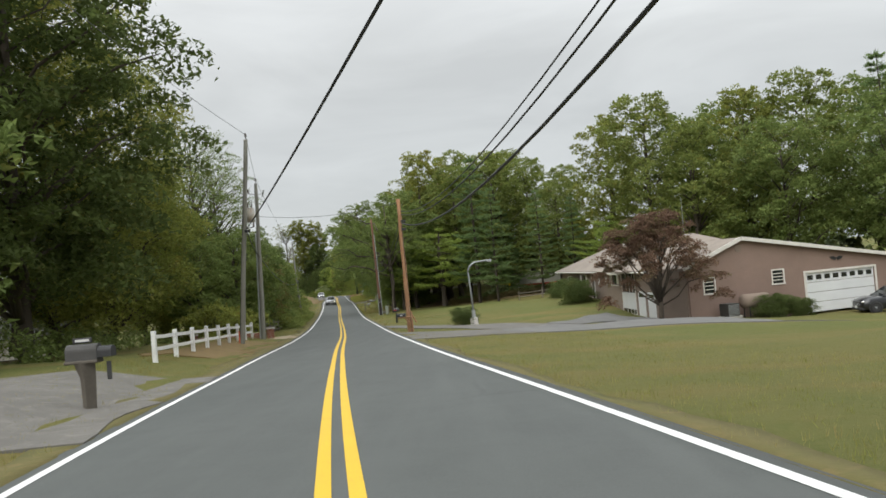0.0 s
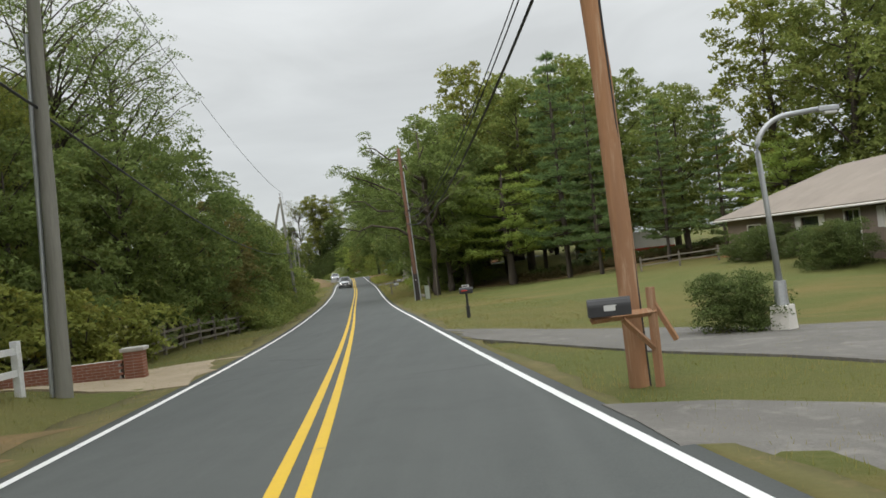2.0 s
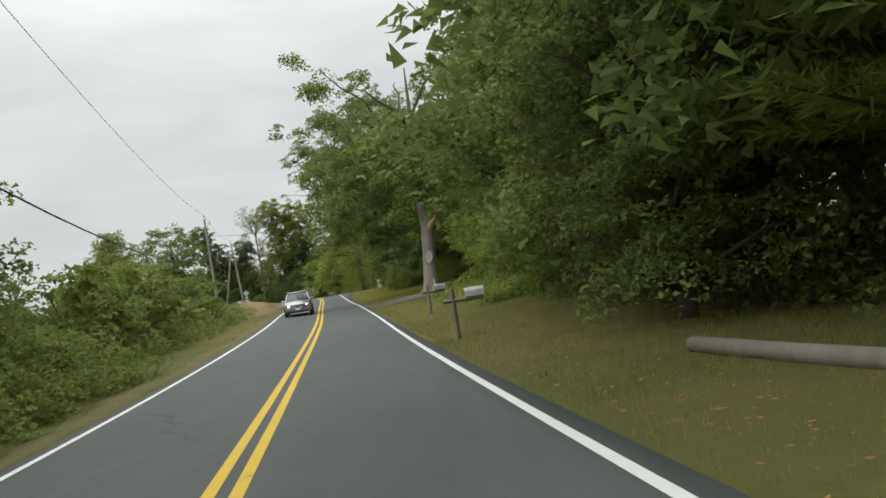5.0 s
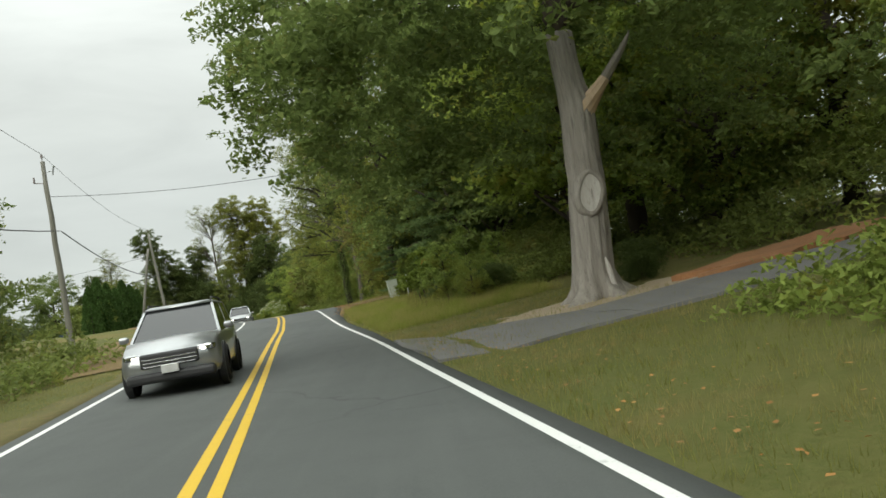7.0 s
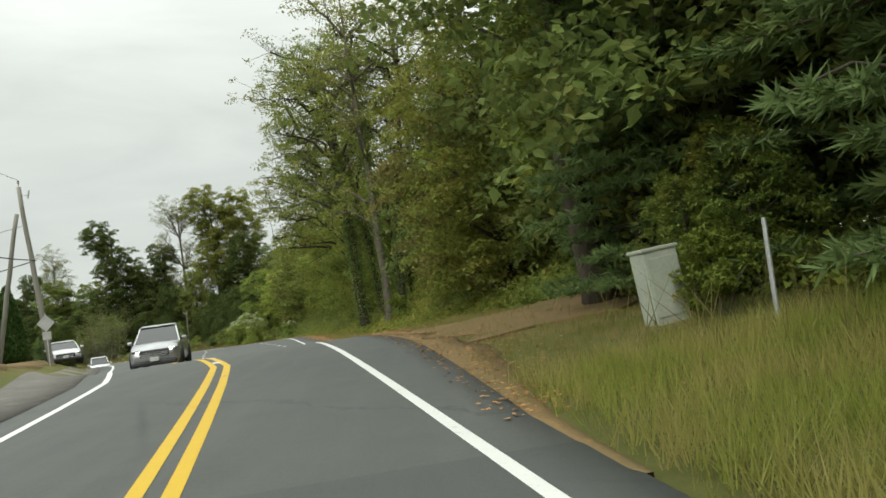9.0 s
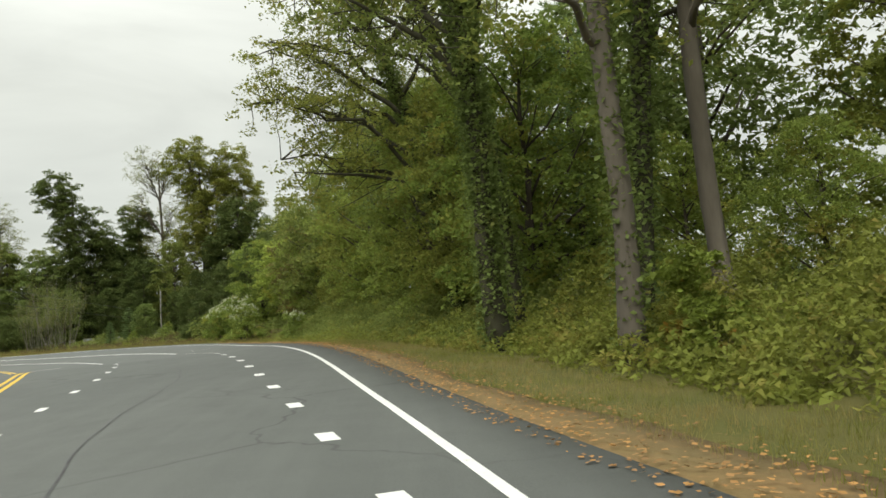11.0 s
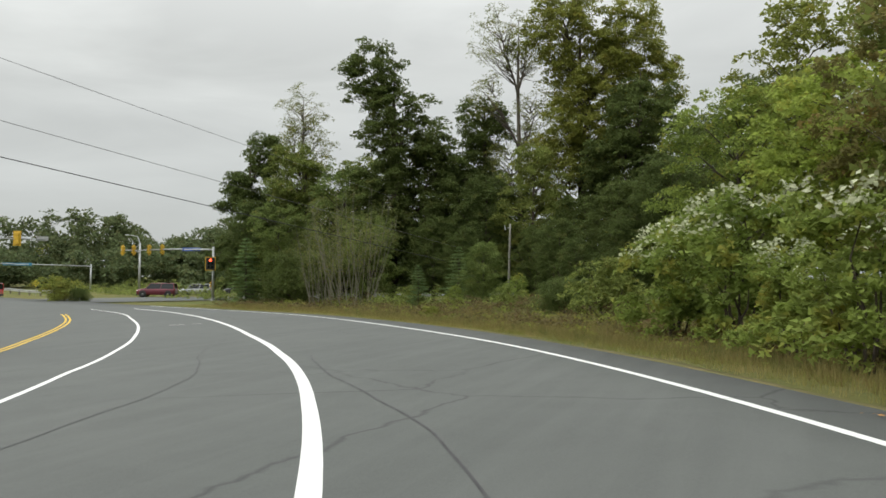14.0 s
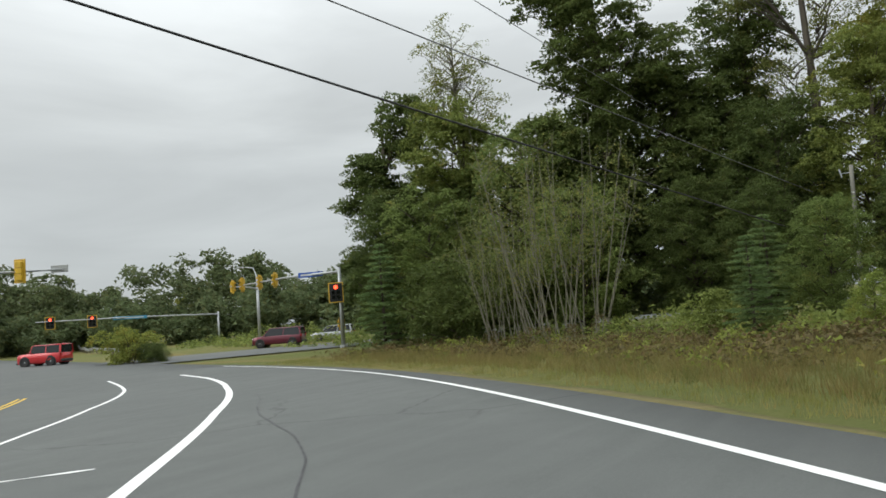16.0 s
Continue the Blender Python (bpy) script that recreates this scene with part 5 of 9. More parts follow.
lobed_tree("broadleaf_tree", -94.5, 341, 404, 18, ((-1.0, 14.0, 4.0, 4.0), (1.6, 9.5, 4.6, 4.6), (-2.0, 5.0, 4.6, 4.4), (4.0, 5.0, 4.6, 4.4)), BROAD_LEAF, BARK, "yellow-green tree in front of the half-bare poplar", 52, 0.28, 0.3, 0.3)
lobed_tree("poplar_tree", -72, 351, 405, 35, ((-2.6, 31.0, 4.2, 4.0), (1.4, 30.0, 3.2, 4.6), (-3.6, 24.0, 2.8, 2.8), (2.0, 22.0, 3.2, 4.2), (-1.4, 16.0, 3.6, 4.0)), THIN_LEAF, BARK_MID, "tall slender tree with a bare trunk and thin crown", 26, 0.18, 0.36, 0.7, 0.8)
lobed_tree("oak_tree", -76.5, 352, 408, 26, ((0, 21, 4.0, 3.6), (-2.0, 15, 4.6, 4.6), (2.5, 10, 5.0, 5.0), (-1.0, 6, 5.0, 5.0)), SHADED_OAK, BARK, "dark tree between the oak and the poplars", 46, 0.28, 0.36, 0.4)
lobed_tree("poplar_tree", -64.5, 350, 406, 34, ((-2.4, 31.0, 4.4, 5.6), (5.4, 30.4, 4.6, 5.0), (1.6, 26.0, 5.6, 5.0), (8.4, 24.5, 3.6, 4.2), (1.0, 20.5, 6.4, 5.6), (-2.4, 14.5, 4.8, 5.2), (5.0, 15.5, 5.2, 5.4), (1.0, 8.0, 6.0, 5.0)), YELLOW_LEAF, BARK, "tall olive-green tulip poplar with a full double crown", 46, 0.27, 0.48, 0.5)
lobed_tree("oak_tree", -57.5, 347, 407, 26, ((0, 20, 4.6, 4.2), (-2.0, 14, 5.4, 5.0), (3.0, 11, 5.0, 5.0), (0, 6, 6, 5)), SHADED_OAK, BARK, "dark oak deep in the wood", 50, 0.30, 0.4, 0.3)
# right: the lower wood beyond the curve
for x, y, k, sc in ((-89.5, 341, K_OAK_LOW, 1.2), (-92, 349, K_BROAD, 0.95), (-99.5, 338, K_OAK_FINE, 0.62), (-95, 336.5, K_OAK_LOW, 0.85), (-78, 347, K_OAK_FINE, 0.85), (-73.5, 344, K_OAK_FINE, 0.75), (-68, 343, K_BROAD_FINE, 0.85), (-84, 337, K_OAK_LOW, 0.75), (-90, 333.5, K_BUSH, 2.6), (-96, 332, K_SPRUCE, 0.5),
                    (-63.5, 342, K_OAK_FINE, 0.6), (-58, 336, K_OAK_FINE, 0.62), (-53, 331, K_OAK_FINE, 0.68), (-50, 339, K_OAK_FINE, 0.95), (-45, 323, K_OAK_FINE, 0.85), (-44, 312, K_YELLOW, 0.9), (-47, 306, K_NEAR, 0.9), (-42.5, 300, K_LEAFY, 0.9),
                    (-40, 306, K_BROAD_B, 1.0), (-33.8, 291, K_PINE_BARE, 1.2), (-36.5, 288, K_BROAD_B, 1.1), (-40.5, 294.5, K_BROWN, 0.85), (-37.2, 290.5, K_NEAR, 0.95), (-39.4, 298, K_NEAR, 0.75), (-36, 303, K_BROAD_B, 1.0), (-33.2, 287, K_NEAR_DARK, 0.9), (-30, 290, K_BROAD, 1.2), (-26.0, 272, K_BROAD_FINE, 0.95), (-23, 281, K_OAK, 1.15), (-78, 353, K_BROAD, 0.85), (-105, 352, K_OAK, 0.9), (-56, 353, K_OAK, 1.2)):
    put(k, (x, y), sc)
for x, y, k, sc in ((-5.5, 194, K_NEAR, 0.95), (0.5, 200, K_NEAR_YELLOW, 1.1), (-1.0, 190, K_NEAR, 0.9), (4, 195, K_NEAR_YELLOW, 1.1), (-9, 198, K_NEAR, 0.9)):
    put(k, (x, y), sc)
put(K_YELLOW, (-3.6, 127.0), 1.3)
for x, y, sc in ((-15.4, 178.6, 0.30), (-19.9, 187.5, 0.26), (-17.4, 184.0, 0.22), (-13.8, 181.5, 0.34)):
    put(K_LOCUST, (x, y), sc, label="small leafy sapling standing in the verge grass")
for x, y, k, sc in ((-60.2, 327, K_BUSH_L, 1.2), (-58.8, 322, K_OAK_FINE, 0.3), (-62.5, 332, K_OAK_FINE, 0.42), (-72.5, 333, K_SPRUCE, 0.42), (-116.5, 327.2, K_BUSH_Y, 0.95), (-118.4, 328.0, K_BUSH_Y, 1.05), (-114.8, 328.0, K_BUSH, 0.7), (-78, 340, K_OAK_FINE, 0.5), (-56.5, 330, K_OAK_FINE, 0.4)):
    put(k, (x, y), sc)
put(K_BRUSH, (-81.5, 328.5), 1.2)
put(K_BRUSH, (-85.5, 330), 0.95)
for x, y, sc in ((-46.7, 287.6, 1.3), (-44.4, 280.5, 1.05), (-48.5, 289.5, 1.1), (-45.5, 283.5, 0.8), (-38.6, 271.0, 0.72)):
    put(K_FLOWER, (x, y), sc)
for x, y, k, sc in ((-56.0, 305.5, K_BUSH, 0.9), (-61, 311.5, K_BUSH_L, 0.7), (-66.5, 316.5, K_LOCUST, 0.22), (-72, 321, K_BUSH_L, 0.8), (-63.5, 305.2, K_WEED, 0.7), (-52.5, 300, K_BUSH_L, 1.2), (-70, 318, K_SPRUCE, 0.25), (-73.5, 337, K_OAK_FINE, 0.42), (-66, 337, K_OAK_FINE, 0.42)):
    put(k, (x, y), sc)

# far treeline beyond the crossing and round the horizon
far_rng = random.Random(5)
for k in range(22):
    f = k / 21
    put(K_FARTREE if k % 3 else K_FARTREE_B, (-238 + 150 * f + far_rng.uniform(-6, 6), 372 + 52 * f + far_rng.uniform(-9, 9)), far_rng.uniform(0.62, 0.98), label="broadleaf tree in the far treeline behind the signals")
for k in range(26):
    f = k / 25
    put(K_FARTREE if k % 4 else K_FARTREE_B, (-190 - 60 * f + far_rng.uniform(-8, 8), 352 - 140 * f + far_rng.uniform(-8, 8)), far_rng.uniform(0.8, 1.25))
for k in range(14):
    put(K_FARTREE, (-150 + far_rng.uniform(-30, 20) - 2 * k, 215 - 15 * k + far_rng.uniform(-8, 8)), far_rng.uniform(0.8, 1.2))


def far_wood(name, points, height, seed, label, thick=0.65, leafy=11):
    """Distant woodland as banks of leaf clumps."""
    rng = np.random.default_rng(seed)
    cs, rs = [], []
    for (x0, y0), (x1, y1) in zip(points, points[1:]):
        n = int(math.hypot(x1 - x0, y1 - y0) * thick)
        for _ in range(n):
            f = rng.random()
            x, y = x0 + (x1 - x0) * f + rng.normal() * 8, y0 + (y1 - y0) * f + rng.normal() * 8
            top = height * (0.7 + 0.3 * math.sin(x * 0.13 + seed) * math.sin(y * 0.11))
            cs.append((x, y, -3.5 + top * rng.random() ** 0.7))
            rs.append(rng.uniform(1.6, 3.2))
    pts = clump_points(np.array(cs), rs, leafy, rng, 0.8, 0.5)
    v, f = leaf_quads(pts, 3.4 / math.sqrt(leafy) * rng.uniform(0.6, 1.3, len(pts)), rng, 0.2, 0.75, 0.0, True)
    return tagged(raw_mesh(name, v, f, FAR_LEAF), label, "woodland", kind="stuff")


far_wood("far_woodland", ((-330, 300), (-300, 400), (-200, 455), (-90, 440), (40, 420)), 15, 3, "hazy green woodland on the horizon")
far_wood("far_woodland", ((-60, 390), (20, 330), (60, 240), (70, 150), (120, 90), (130, -10)), 17, 4, "deep green woodland behind the roadside trees")
far_wood("far_woodland", ((10, 132), (32, 124), (55, 116), (80, 98), (100, 70)), 15, 5, "deep green woodland behind the lawn")
far_wood("far_woodland", ((-90, 20), (-80, 90), (-75, 150)), 13, 6, "green woodland behind the roadside trees")
far_wood("far_woodland", ((-250, 352), (-200, 378), (-165, 398), (-120, 408), (-85, 425)), 17, 9, "deep green scrub woodland beyond the junction", 4.5, 24)
far_wood("far_woodland", ((-232, 330), (-205, 358), (-170, 384), (-128, 398), (-95, 410)), 9, 12, "low green scrub below the far treeline", 4.0, 30)
far_wood("far_woodland", ((-150, 130), (-190, 200), (-260, 260)), 9, 8, "low green woodland across the open field")

# undergrowth and grass
thicket("hedge_growth", 108, 152, -8.8, -14, 2.2, 6.0, BROAD_LEAF, "dense green hedge growth beside the road", 950, 0.20, 3, 0.8, 40)
thicket("hedge_growth", 108, 152, -7.5, -9.6, 0.8, 3.6, BROAD_LEAF, "young sumac and vines at the hedge foot", 520, 0.125, 4, 0.55, 80)
thicket("hedge_growth", 28, 84, -15, -25, 1.2, 5.0, OAK_LEAF, "shady shrubs below the roadside trees", 460, 0.2, 18, 0.8, 40)
thicket("hedge_growth", 150, 200, -9.2, -15, 1.0, 3.2, BROAD_LEAF, "low tangled bushes beside the road", 800, 0.19, 5, 0.75, 42)
thicket("bramble_patch", 133.5, 138.5, 13, 38, 0.9, 1.9, BRAMBLE, "dark russet hedge bank behind the pines", 620, 0.14, 41, 0.6, 60)
thicket("hedge_growth", 136, 140, 15, 40, 1.2, 2.4, SHADED_OAK, "dark low hedge behind the pines", 420, 0.16, 42, 0.6, 60)
thicket("wood_edge", 186, 206, 11.5, 24, 0.6, 7.5, BROAD_LEAF, "shady green undergrowth between the trunks", 600, 0.2, 14, 0.8, 46)
thicket("wood_edge", 176, 206, 17, 30, 4.5, 11.0, LOCUST_LEAF, "deep shady growth inside the wood", 620, 0.26, 19, 1.1, 40)
thicket("wood_edge", 284, 306, 13, 22, 3.5, 10.0, BROAD_LEAF, "tall leafy growth closing the wood's edge", 520, 0.22, 20, 1.0, 44)
thicket("wood_edge", 206, 226, 13, 31, 3.0, 7.0, OAK_LEAF, "shady growth deep in the wood", 560, 0.24, 29, 1.0, 40)
thicket("wood_edge", 195, 207, 5.6, 10, 0.4, 3.4, BROAD_LEAF, "green bushes and saplings closing the wood's edge", 620, 0.12, 51, 0.6, 80)
thicket("wood_edge", 203, 238, 5.2, 12, 0.7, 4.0, LOCUST_LEAF, "leafy undergrowth at the wood's edge", 1200, 0.13, 6, 0.65, 80)
thicket("wood_edge", 232, 258, 5.2, 12, 0.7, 4.6, WEED_LEAF, "tangled yellow-green undergrowth at the wood's edge", 900, 0.12, 7, 0.65, 90)
thicket("wood_edge", 258, 300, 5.2, 12, 0.7, 4.6, BROAD_LEAF, "tangled green undergrowth at the wood's edge", 1400, 0.12, 37, 0.65, 90)
thicket("wood_edge", 222, 300, 4.4, 6.6, 0.3, 1.5, WEED_LEAF, "weeds and vines along the shoulder", 700, 0.13, 8, 0.45, 40)
thicket("wood_edge", 304, 372, 12.0, 22, 0.5, 2.4, BROAD_LEAF, "low green scrub before the wood", 560, 0.2, 9, 0.8, 44)
thicket("wood_edge", 138, 178, 6.5, 12, 0.4, 2.6, BROAD_LEAF, "green undergrowth below the trees", 500, 0.18, 10, 0.7, 46)
thicket("bramble_patch", 304, 372, 5.0, 13, 0.3, 1.25, BRAMBLE, "russet brambles and dying weeds before the wood", 900, 0.13, 15, 0.5, 40)
thicket("bramble_patch", 300, 368, 4.2, 12, 0.2, 0.9, WEED_LEAF, "green weeds among the brambles", 260, 0.13, 16, 0.45, 40)
thicket("wood_edge", 290, 322, 11, 22, 0.8, 5.0, BROAD_LEAF, "leafy undergrowth closing the wood's edge", 420, 0.2, 17, 0.8, 46)
thicket("weed_bank", 160, 177, 4.2, 9, 0.3, 2.4, LOCUST_LEAF, "rank green weeds and vines on the verge", 520, 0.13, 11, 0.5, 52)
thicket("far_scrub", 374, 430, 16, 30, 0.6, 3.0, BROAD_LEAF, "green scrub beside the crossing", 300, 0.3, 12, 0.9, 36)
blades("tall_dry_grass", 298, 366, 2.6, 9.5, 11000, 0.34, DRY_WEED, "straw-coloured and green rough grass before the wood", 21, 5)
blades("verge_grass", 20, 135, lambda q: pave_right(q) + 0.1, 7.0, 14000, 0.07, GRASS_BLADE, "short mown grass of the verge", 22, 4)
blades("verge_grass", 20, 205, -12.0, lambda q: pave_left(q) - 0.2, 14000, 0.09, GRASS_BLADE, "rough grass of the opposite verge", 23, 4)
blades("verge_grass", 135, 212, lambda q: pave_right(q) + 0.1, 6.5, 11000, 0.12, GRASS_BLADE, "rough grass of the verge before the wood", 24, 6)
blades("verge_grass", 205, 370, lambda q: pave_right(q) + 0.7, lambda q: pave_right(q) + 3.4, 10000, 0.14, GRASS_BLADE, "rough grass beside the shoulder", 25, 6)
blades("rough_grass", 190.5, 208, lambda q: pave_right(q) + 0.3, 6.5, 8000, 0.30, ROUGH_GRASS, "rough yellow-green uncut grass below the wood", 27, 6)
blades("seed_grass", 192, 212, 2.5, 5.5, 130, 0.8, DRY_WEED, "tall seeding grass at the wood's edge", 26, 4)


def fallen_leaves(name, s0, s1, lo, hi, count, mat_, label, seed):
    """Single leaves lying on the ground beside the pavement."""
    rng = np.random.default_rng(seed)
    ss = rng.uniform(s0, s1, count)
    dd = pave_right(ss) + lo + (hi - lo) * rng.beta(1.4, 2.6, count)
    nx, ny = lateral(ss)
    xy = np.stack([along(ss, 0) + nx * dd, along(ss, 1) + ny * dd], 1)
    pts = np.c_[xy, np.where(dd < pave_right(ss), road_z(ss, dd), ground_z(xy) + 0.045) + 0.02]
    v, f = leaf_quads(pts, 0.065 * rng.uniform(0.6, 1.5, count), rng, 0, 0.75)
    v[:, 2] = np.repeat(pts[:, 2], 4) + (v[:, 2] - np.repeat(pts[:, 2], 4)) * 0.25
    return tagged(raw_mesh(name, v, f, mat_), label, "leaf litter", kind="stuff")


fallen_leaves("fallen_leaves", 206, 300, -0.4, 2.0, 10000, FALLEN, "orange-brown fallen leaves along the shoulder", 31)
fallen_leaves("fallen_leaves", 120, 200, 0.2, 3.0, 1500, FALLEN, "scattered brown fallen leaves on the verge", 32)
put(K_NEAR_DARK, (-69.5, 331.5), 0.45, label="young dark green tree standing before the wood")
put(K_LOCUST, (-62.5, 318.5), 0.34, label="yellow-green sapling among the brambles")
for s_, d, sc in ((195.5, 5.6, 0.55), (199.5, 4.4, 0.5), (203, 4.6, 0.6), (189.5, 9.0, 0.5), (186.8, 7.6, 0.38)):
    put(K_BUSH, plan(s_, d), sc, label="small dark evergreen bush in the rough grass")
put(K_SPRUCE, plan(213.6, 5.0), 0.6)
put(K_SPRUCE, plan(217.5, 6.2), 0.5)
for s_, d, sc in ((210.6, 5.4, 0.34), (203.5, 6.4, 0.36), (206.0, 5.0, 0.26), (197.2, 4.0, 0.30), (201.4, 4.2, 0.26), (194.2, 4.4, 0.22)):
    put(K_LOCUST, plan(s_, d), sc, label="yellow-green sapling in the rough grass")
put(K_SUMAC, (-19.1, 181.1), 0.62)
put(K_SUMAC, (-20.2, 186.0), 0.5)
put(K_SUMAC, plan(246, 6.2), 0.9)
put(K_SUMAC, plan(201.4, 3.7), 1.0)

# ---- made things ----
def wpart(name, bm, mat_, parent, label="", smooth=False):
    """A part whose mesh was built in world coordinates."""
    root = parent if parent.parent is None else parent.parent
    bmesh.ops.transform(bm, matrix=root.matrix_basis.inverted(), verts=bm.verts)
    return part(name, bm, mat_, parent, label, smooth)


def hang(name, a, b, sag, radius, mat_, label, n=18):
    """A cable hanging between two places."""
    a, b = Vector(a), Vector(b)
    bm = bmesh.new()
    pts = [a + (b - a) * f - Vector((0, 0, sag * 4 * f * (1 - f))) for f in np.linspace(0, 1, n)]
    tube(bm, pts, [radius] * n, 6)
    ob = mesh_object(name, bm, mat_)
    return tagged(ob, label, "cable", "overhead cables")


def utility_pole(base, top, r0, r1, mat_, label, fittings=()):
    base, top = Vector(base), Vector(top)
    base.z = min(base.z, gz(base.x, base.y))
    root = thing("utility_pole", Matrix.Translation(base), label, "utility pole", "poles along the road")
    bm = bmesh.new()
    rng = random.Random(int(base.y))
    n = 9
    pts = [base - Vector((0, 0, 0.4))] + [base + (top - base) * f + Vector((rng.uniform(-0.02, 0.02), rng.uniform(-0.02, 0.02), 0)) for f in np.linspace(0, 1, n)]
    tube(bm, pts, [r0 * 1.03] + [r0 + (r1 - r0) * f for f in np.linspace(0, 1, n)], 14, 0.03, rng)
    wpart("pole_shaft", bm, mat_, root, smooth=True)
    d = top - base
    for what, f, side in fittings:
        p = base + d * f
        bm = bmesh.new()
        if what == "pin":
            rod(bm, p, p + Vector((0, 0, 0.35)), 0.02)
            rod(bm, p + Vector((0, 0, 0.3)), p + Vector((0, 0, 0.48)), 0.07, 0.05)
            wpart("insulator", bm, PORCELAIN, root)
        elif what == "bracket":
            q = p + Vector((side * 0.55, 0, 0.1))
            rod(bm, p, q, 0.025)
            rod(bm, q, q + Vector((0, 0, 0.28)), 0.055, 0.04)
            wpart("insulator", bm, PORCELAIN, root)
        elif what == "cutout":
            q = p + Vector((side * 0.45, -0.1, 0.0))
            rod(bm, p, q, 0.02)
            rod(bm, q + Vector((0, 0, -0.2)), q + Vector((side * 0.1, 0, 0.25)), 0.045)
            wpart("fuse_cutout", bm, GALV, root)
        elif what == "can":
            q = p + Vector((side * 0.42, -0.22, 0))
            rod(bm, q + Vector((0, 0, -0.5)), q + Vector((0, 0, 0.42)), 0.29, 0.29, 18)
            rod(bm, q + Vector((0, 0, 0.42)), q + Vector((0, 0, 0.5)), 0.31, 0.2, 18)
            can = wpart("transformer", bm, RUSTY_CAN, root, "grey transformer can streaked with rust", True)
            for dx in (-0.12, 0.12):
                bm = bmesh.new()
                rod(bm, q + Vector((dx, 0, 0.48)), q + Vector((dx, 0, 0.8)), 0.05, 0.03)
                wpart("bushing", bm, PORCELAIN, can)
        elif what == "conduit":
            off = Vector((side * (r0 + 0.04), -0.05, 0))
            rod(bm, base + off + Vector((0, 0, -0.2)), base + d * f + off * 0.8, 0.05, 0.05)
            wpart("conduit", bm, GALV, root, "pale grey conduit")
        elif what == "ground_wire":
            off = Vector((side * r0 * 0.8, -r0 * 0.7, 0))
            rod(bm, base + off, base + d * f + off * 0.75, 0.018, 0.018, 6)
            wpart("riser_cable", bm, CABLE, root)
        elif what == "guard":
            off = Vector((side * r0 * 0.75, -r0 * 0.75, 0))
            rod(bm, base + off, base + off + Vector((0, 0, 0.75)), 0.035)
            wpart("cable_guard", bm, ORANGE, root, "orange-red cable guard")
        elif what == "tarred":
            rod(bm, base - Vector((0, 0, 0.3)), base + d * f, r0 * 1.06, (r0 + (r1 - r0) * f) * 1.05, 14)
            wpart("tarred_foot", bm, TARRED, root, "black tarred foot")
        elif what == "clamp":
            box(bm, p + Vector((side * 0.2, -0.05, 0)), (0.3, 0.18, 0.16), bevel=0.02)
            wpart("cable_clamp", bm, PLASTIC_BLACK, root)
        elif what == "tag":
            box(bm, p + Vector((0, -r0 - 0.01, 0)), (0.14, 0.01, 0.05))
            wpart("tag", bm, SILVER_TAPE, root, "small pale tag")
    return root


utility_pole((-12.0, 44.2, 0.2), (-10.9, 44.2, 11.7), 0.15, 0.115, POLE_GREY, "leaning weathered grey utility pole by the white fence", (("ground_wire", 0.72, -1), ("guard", 0, -1), ("bracket", 0.56, 1), ("pin", 0.99, 0), ("clamp", 0.55, 1)))
utility_pole((-13.1, 53.7, -0.5), (-12.8, 53.7, 10.4), 0.17, 0.11, POLE_GREY, "grey utility pole carrying a rusty transformer", (("can", 0.80, -1), ("pin", 0.99, 0), ("cutout", 0.93, 1), ("bracket", 0.93, -1), ("conduit", 0.68, -1)))
utility_pole((-2.68, 48.6, -0.4), (-2.75, 48.9, 8.0), 0.145, 0.12, POLE_NEW, "new orange-brown utility pole with a mailbox", (("clamp", 0.83, 1), ("clamp", 0.77, 1), ("ground_wire", 0.8, 1)))
utility_pole((-9.3, 103.0, -2.3), (-9.62, 103.0, 10.9), 0.19, 0.13, POLE_DARK, "dark creosoted utility pole with pale conduits", (("tarred", 0.2, 0), ("conduit", 0.85, 1), ("conduit", 0.25, -1), ("clamp", 0.60, 1), ("tag", 0.16, 0), ("bracket", 0.62, 1)))
utility_pole((-21.85, 113.4, -2.3), (-22.42, 113.4, 9.0), 0.17, 0.11, POLE_GREY, "grey utility pole standing in the hedge", (("pin", 0.99, 0), ("cutout", 0.94, 1), ("clamp", 0.5, 1)))
utility_pole((-25.6, 113.9, -2.3), (-22.62, 113.6, 8.4), 0.15, 0.11, POLE_GREY, "slanting brace pole leaning on its neighbour")
utility_pole((-36.8, 181.6, -2.4), (-37.0, 181.6, 8.8), 0.17, 0.11, POLE_GREY, "grey utility pole above the roadside bushes", (("pin", 0.99, 0), ("bracket", 0.9, -1), ("cutout", 0.95, 1)))
utility_pole((-44.2, 219.8, -1.2), (-44.9, 219.5, 9.1), 0.17, 0.11, POLE_GREY, "grey utility pole by the arborvitae hedge", (("pin", 0.99, 0), ("cutout", 0.95, 1)))
utility_pole((-69.0, 337.6, -3.6), (-68.8, 337.5, 4.1), 0.14, 0.10, POLE_GREY, "slim grey utility pole with a pale tag before the wood", (("tag", 0.82, 0), ("cutout", 0.95, -1)))
utility_pole((-47.0, 219.5, -1.2), (-45.1, 219.4, 7.6), 0.15, 0.11, POLE_GREY, "slanting brace pole by the arborvitae hedge", ())
utility_pole((-71.6, 347.0, -3.6), (-71.6, 347.0, 5.0), 0.14, 0.10, POLE_GREY, "slim utility pole with a pale meter box", (("pin", 0.99, 0),))

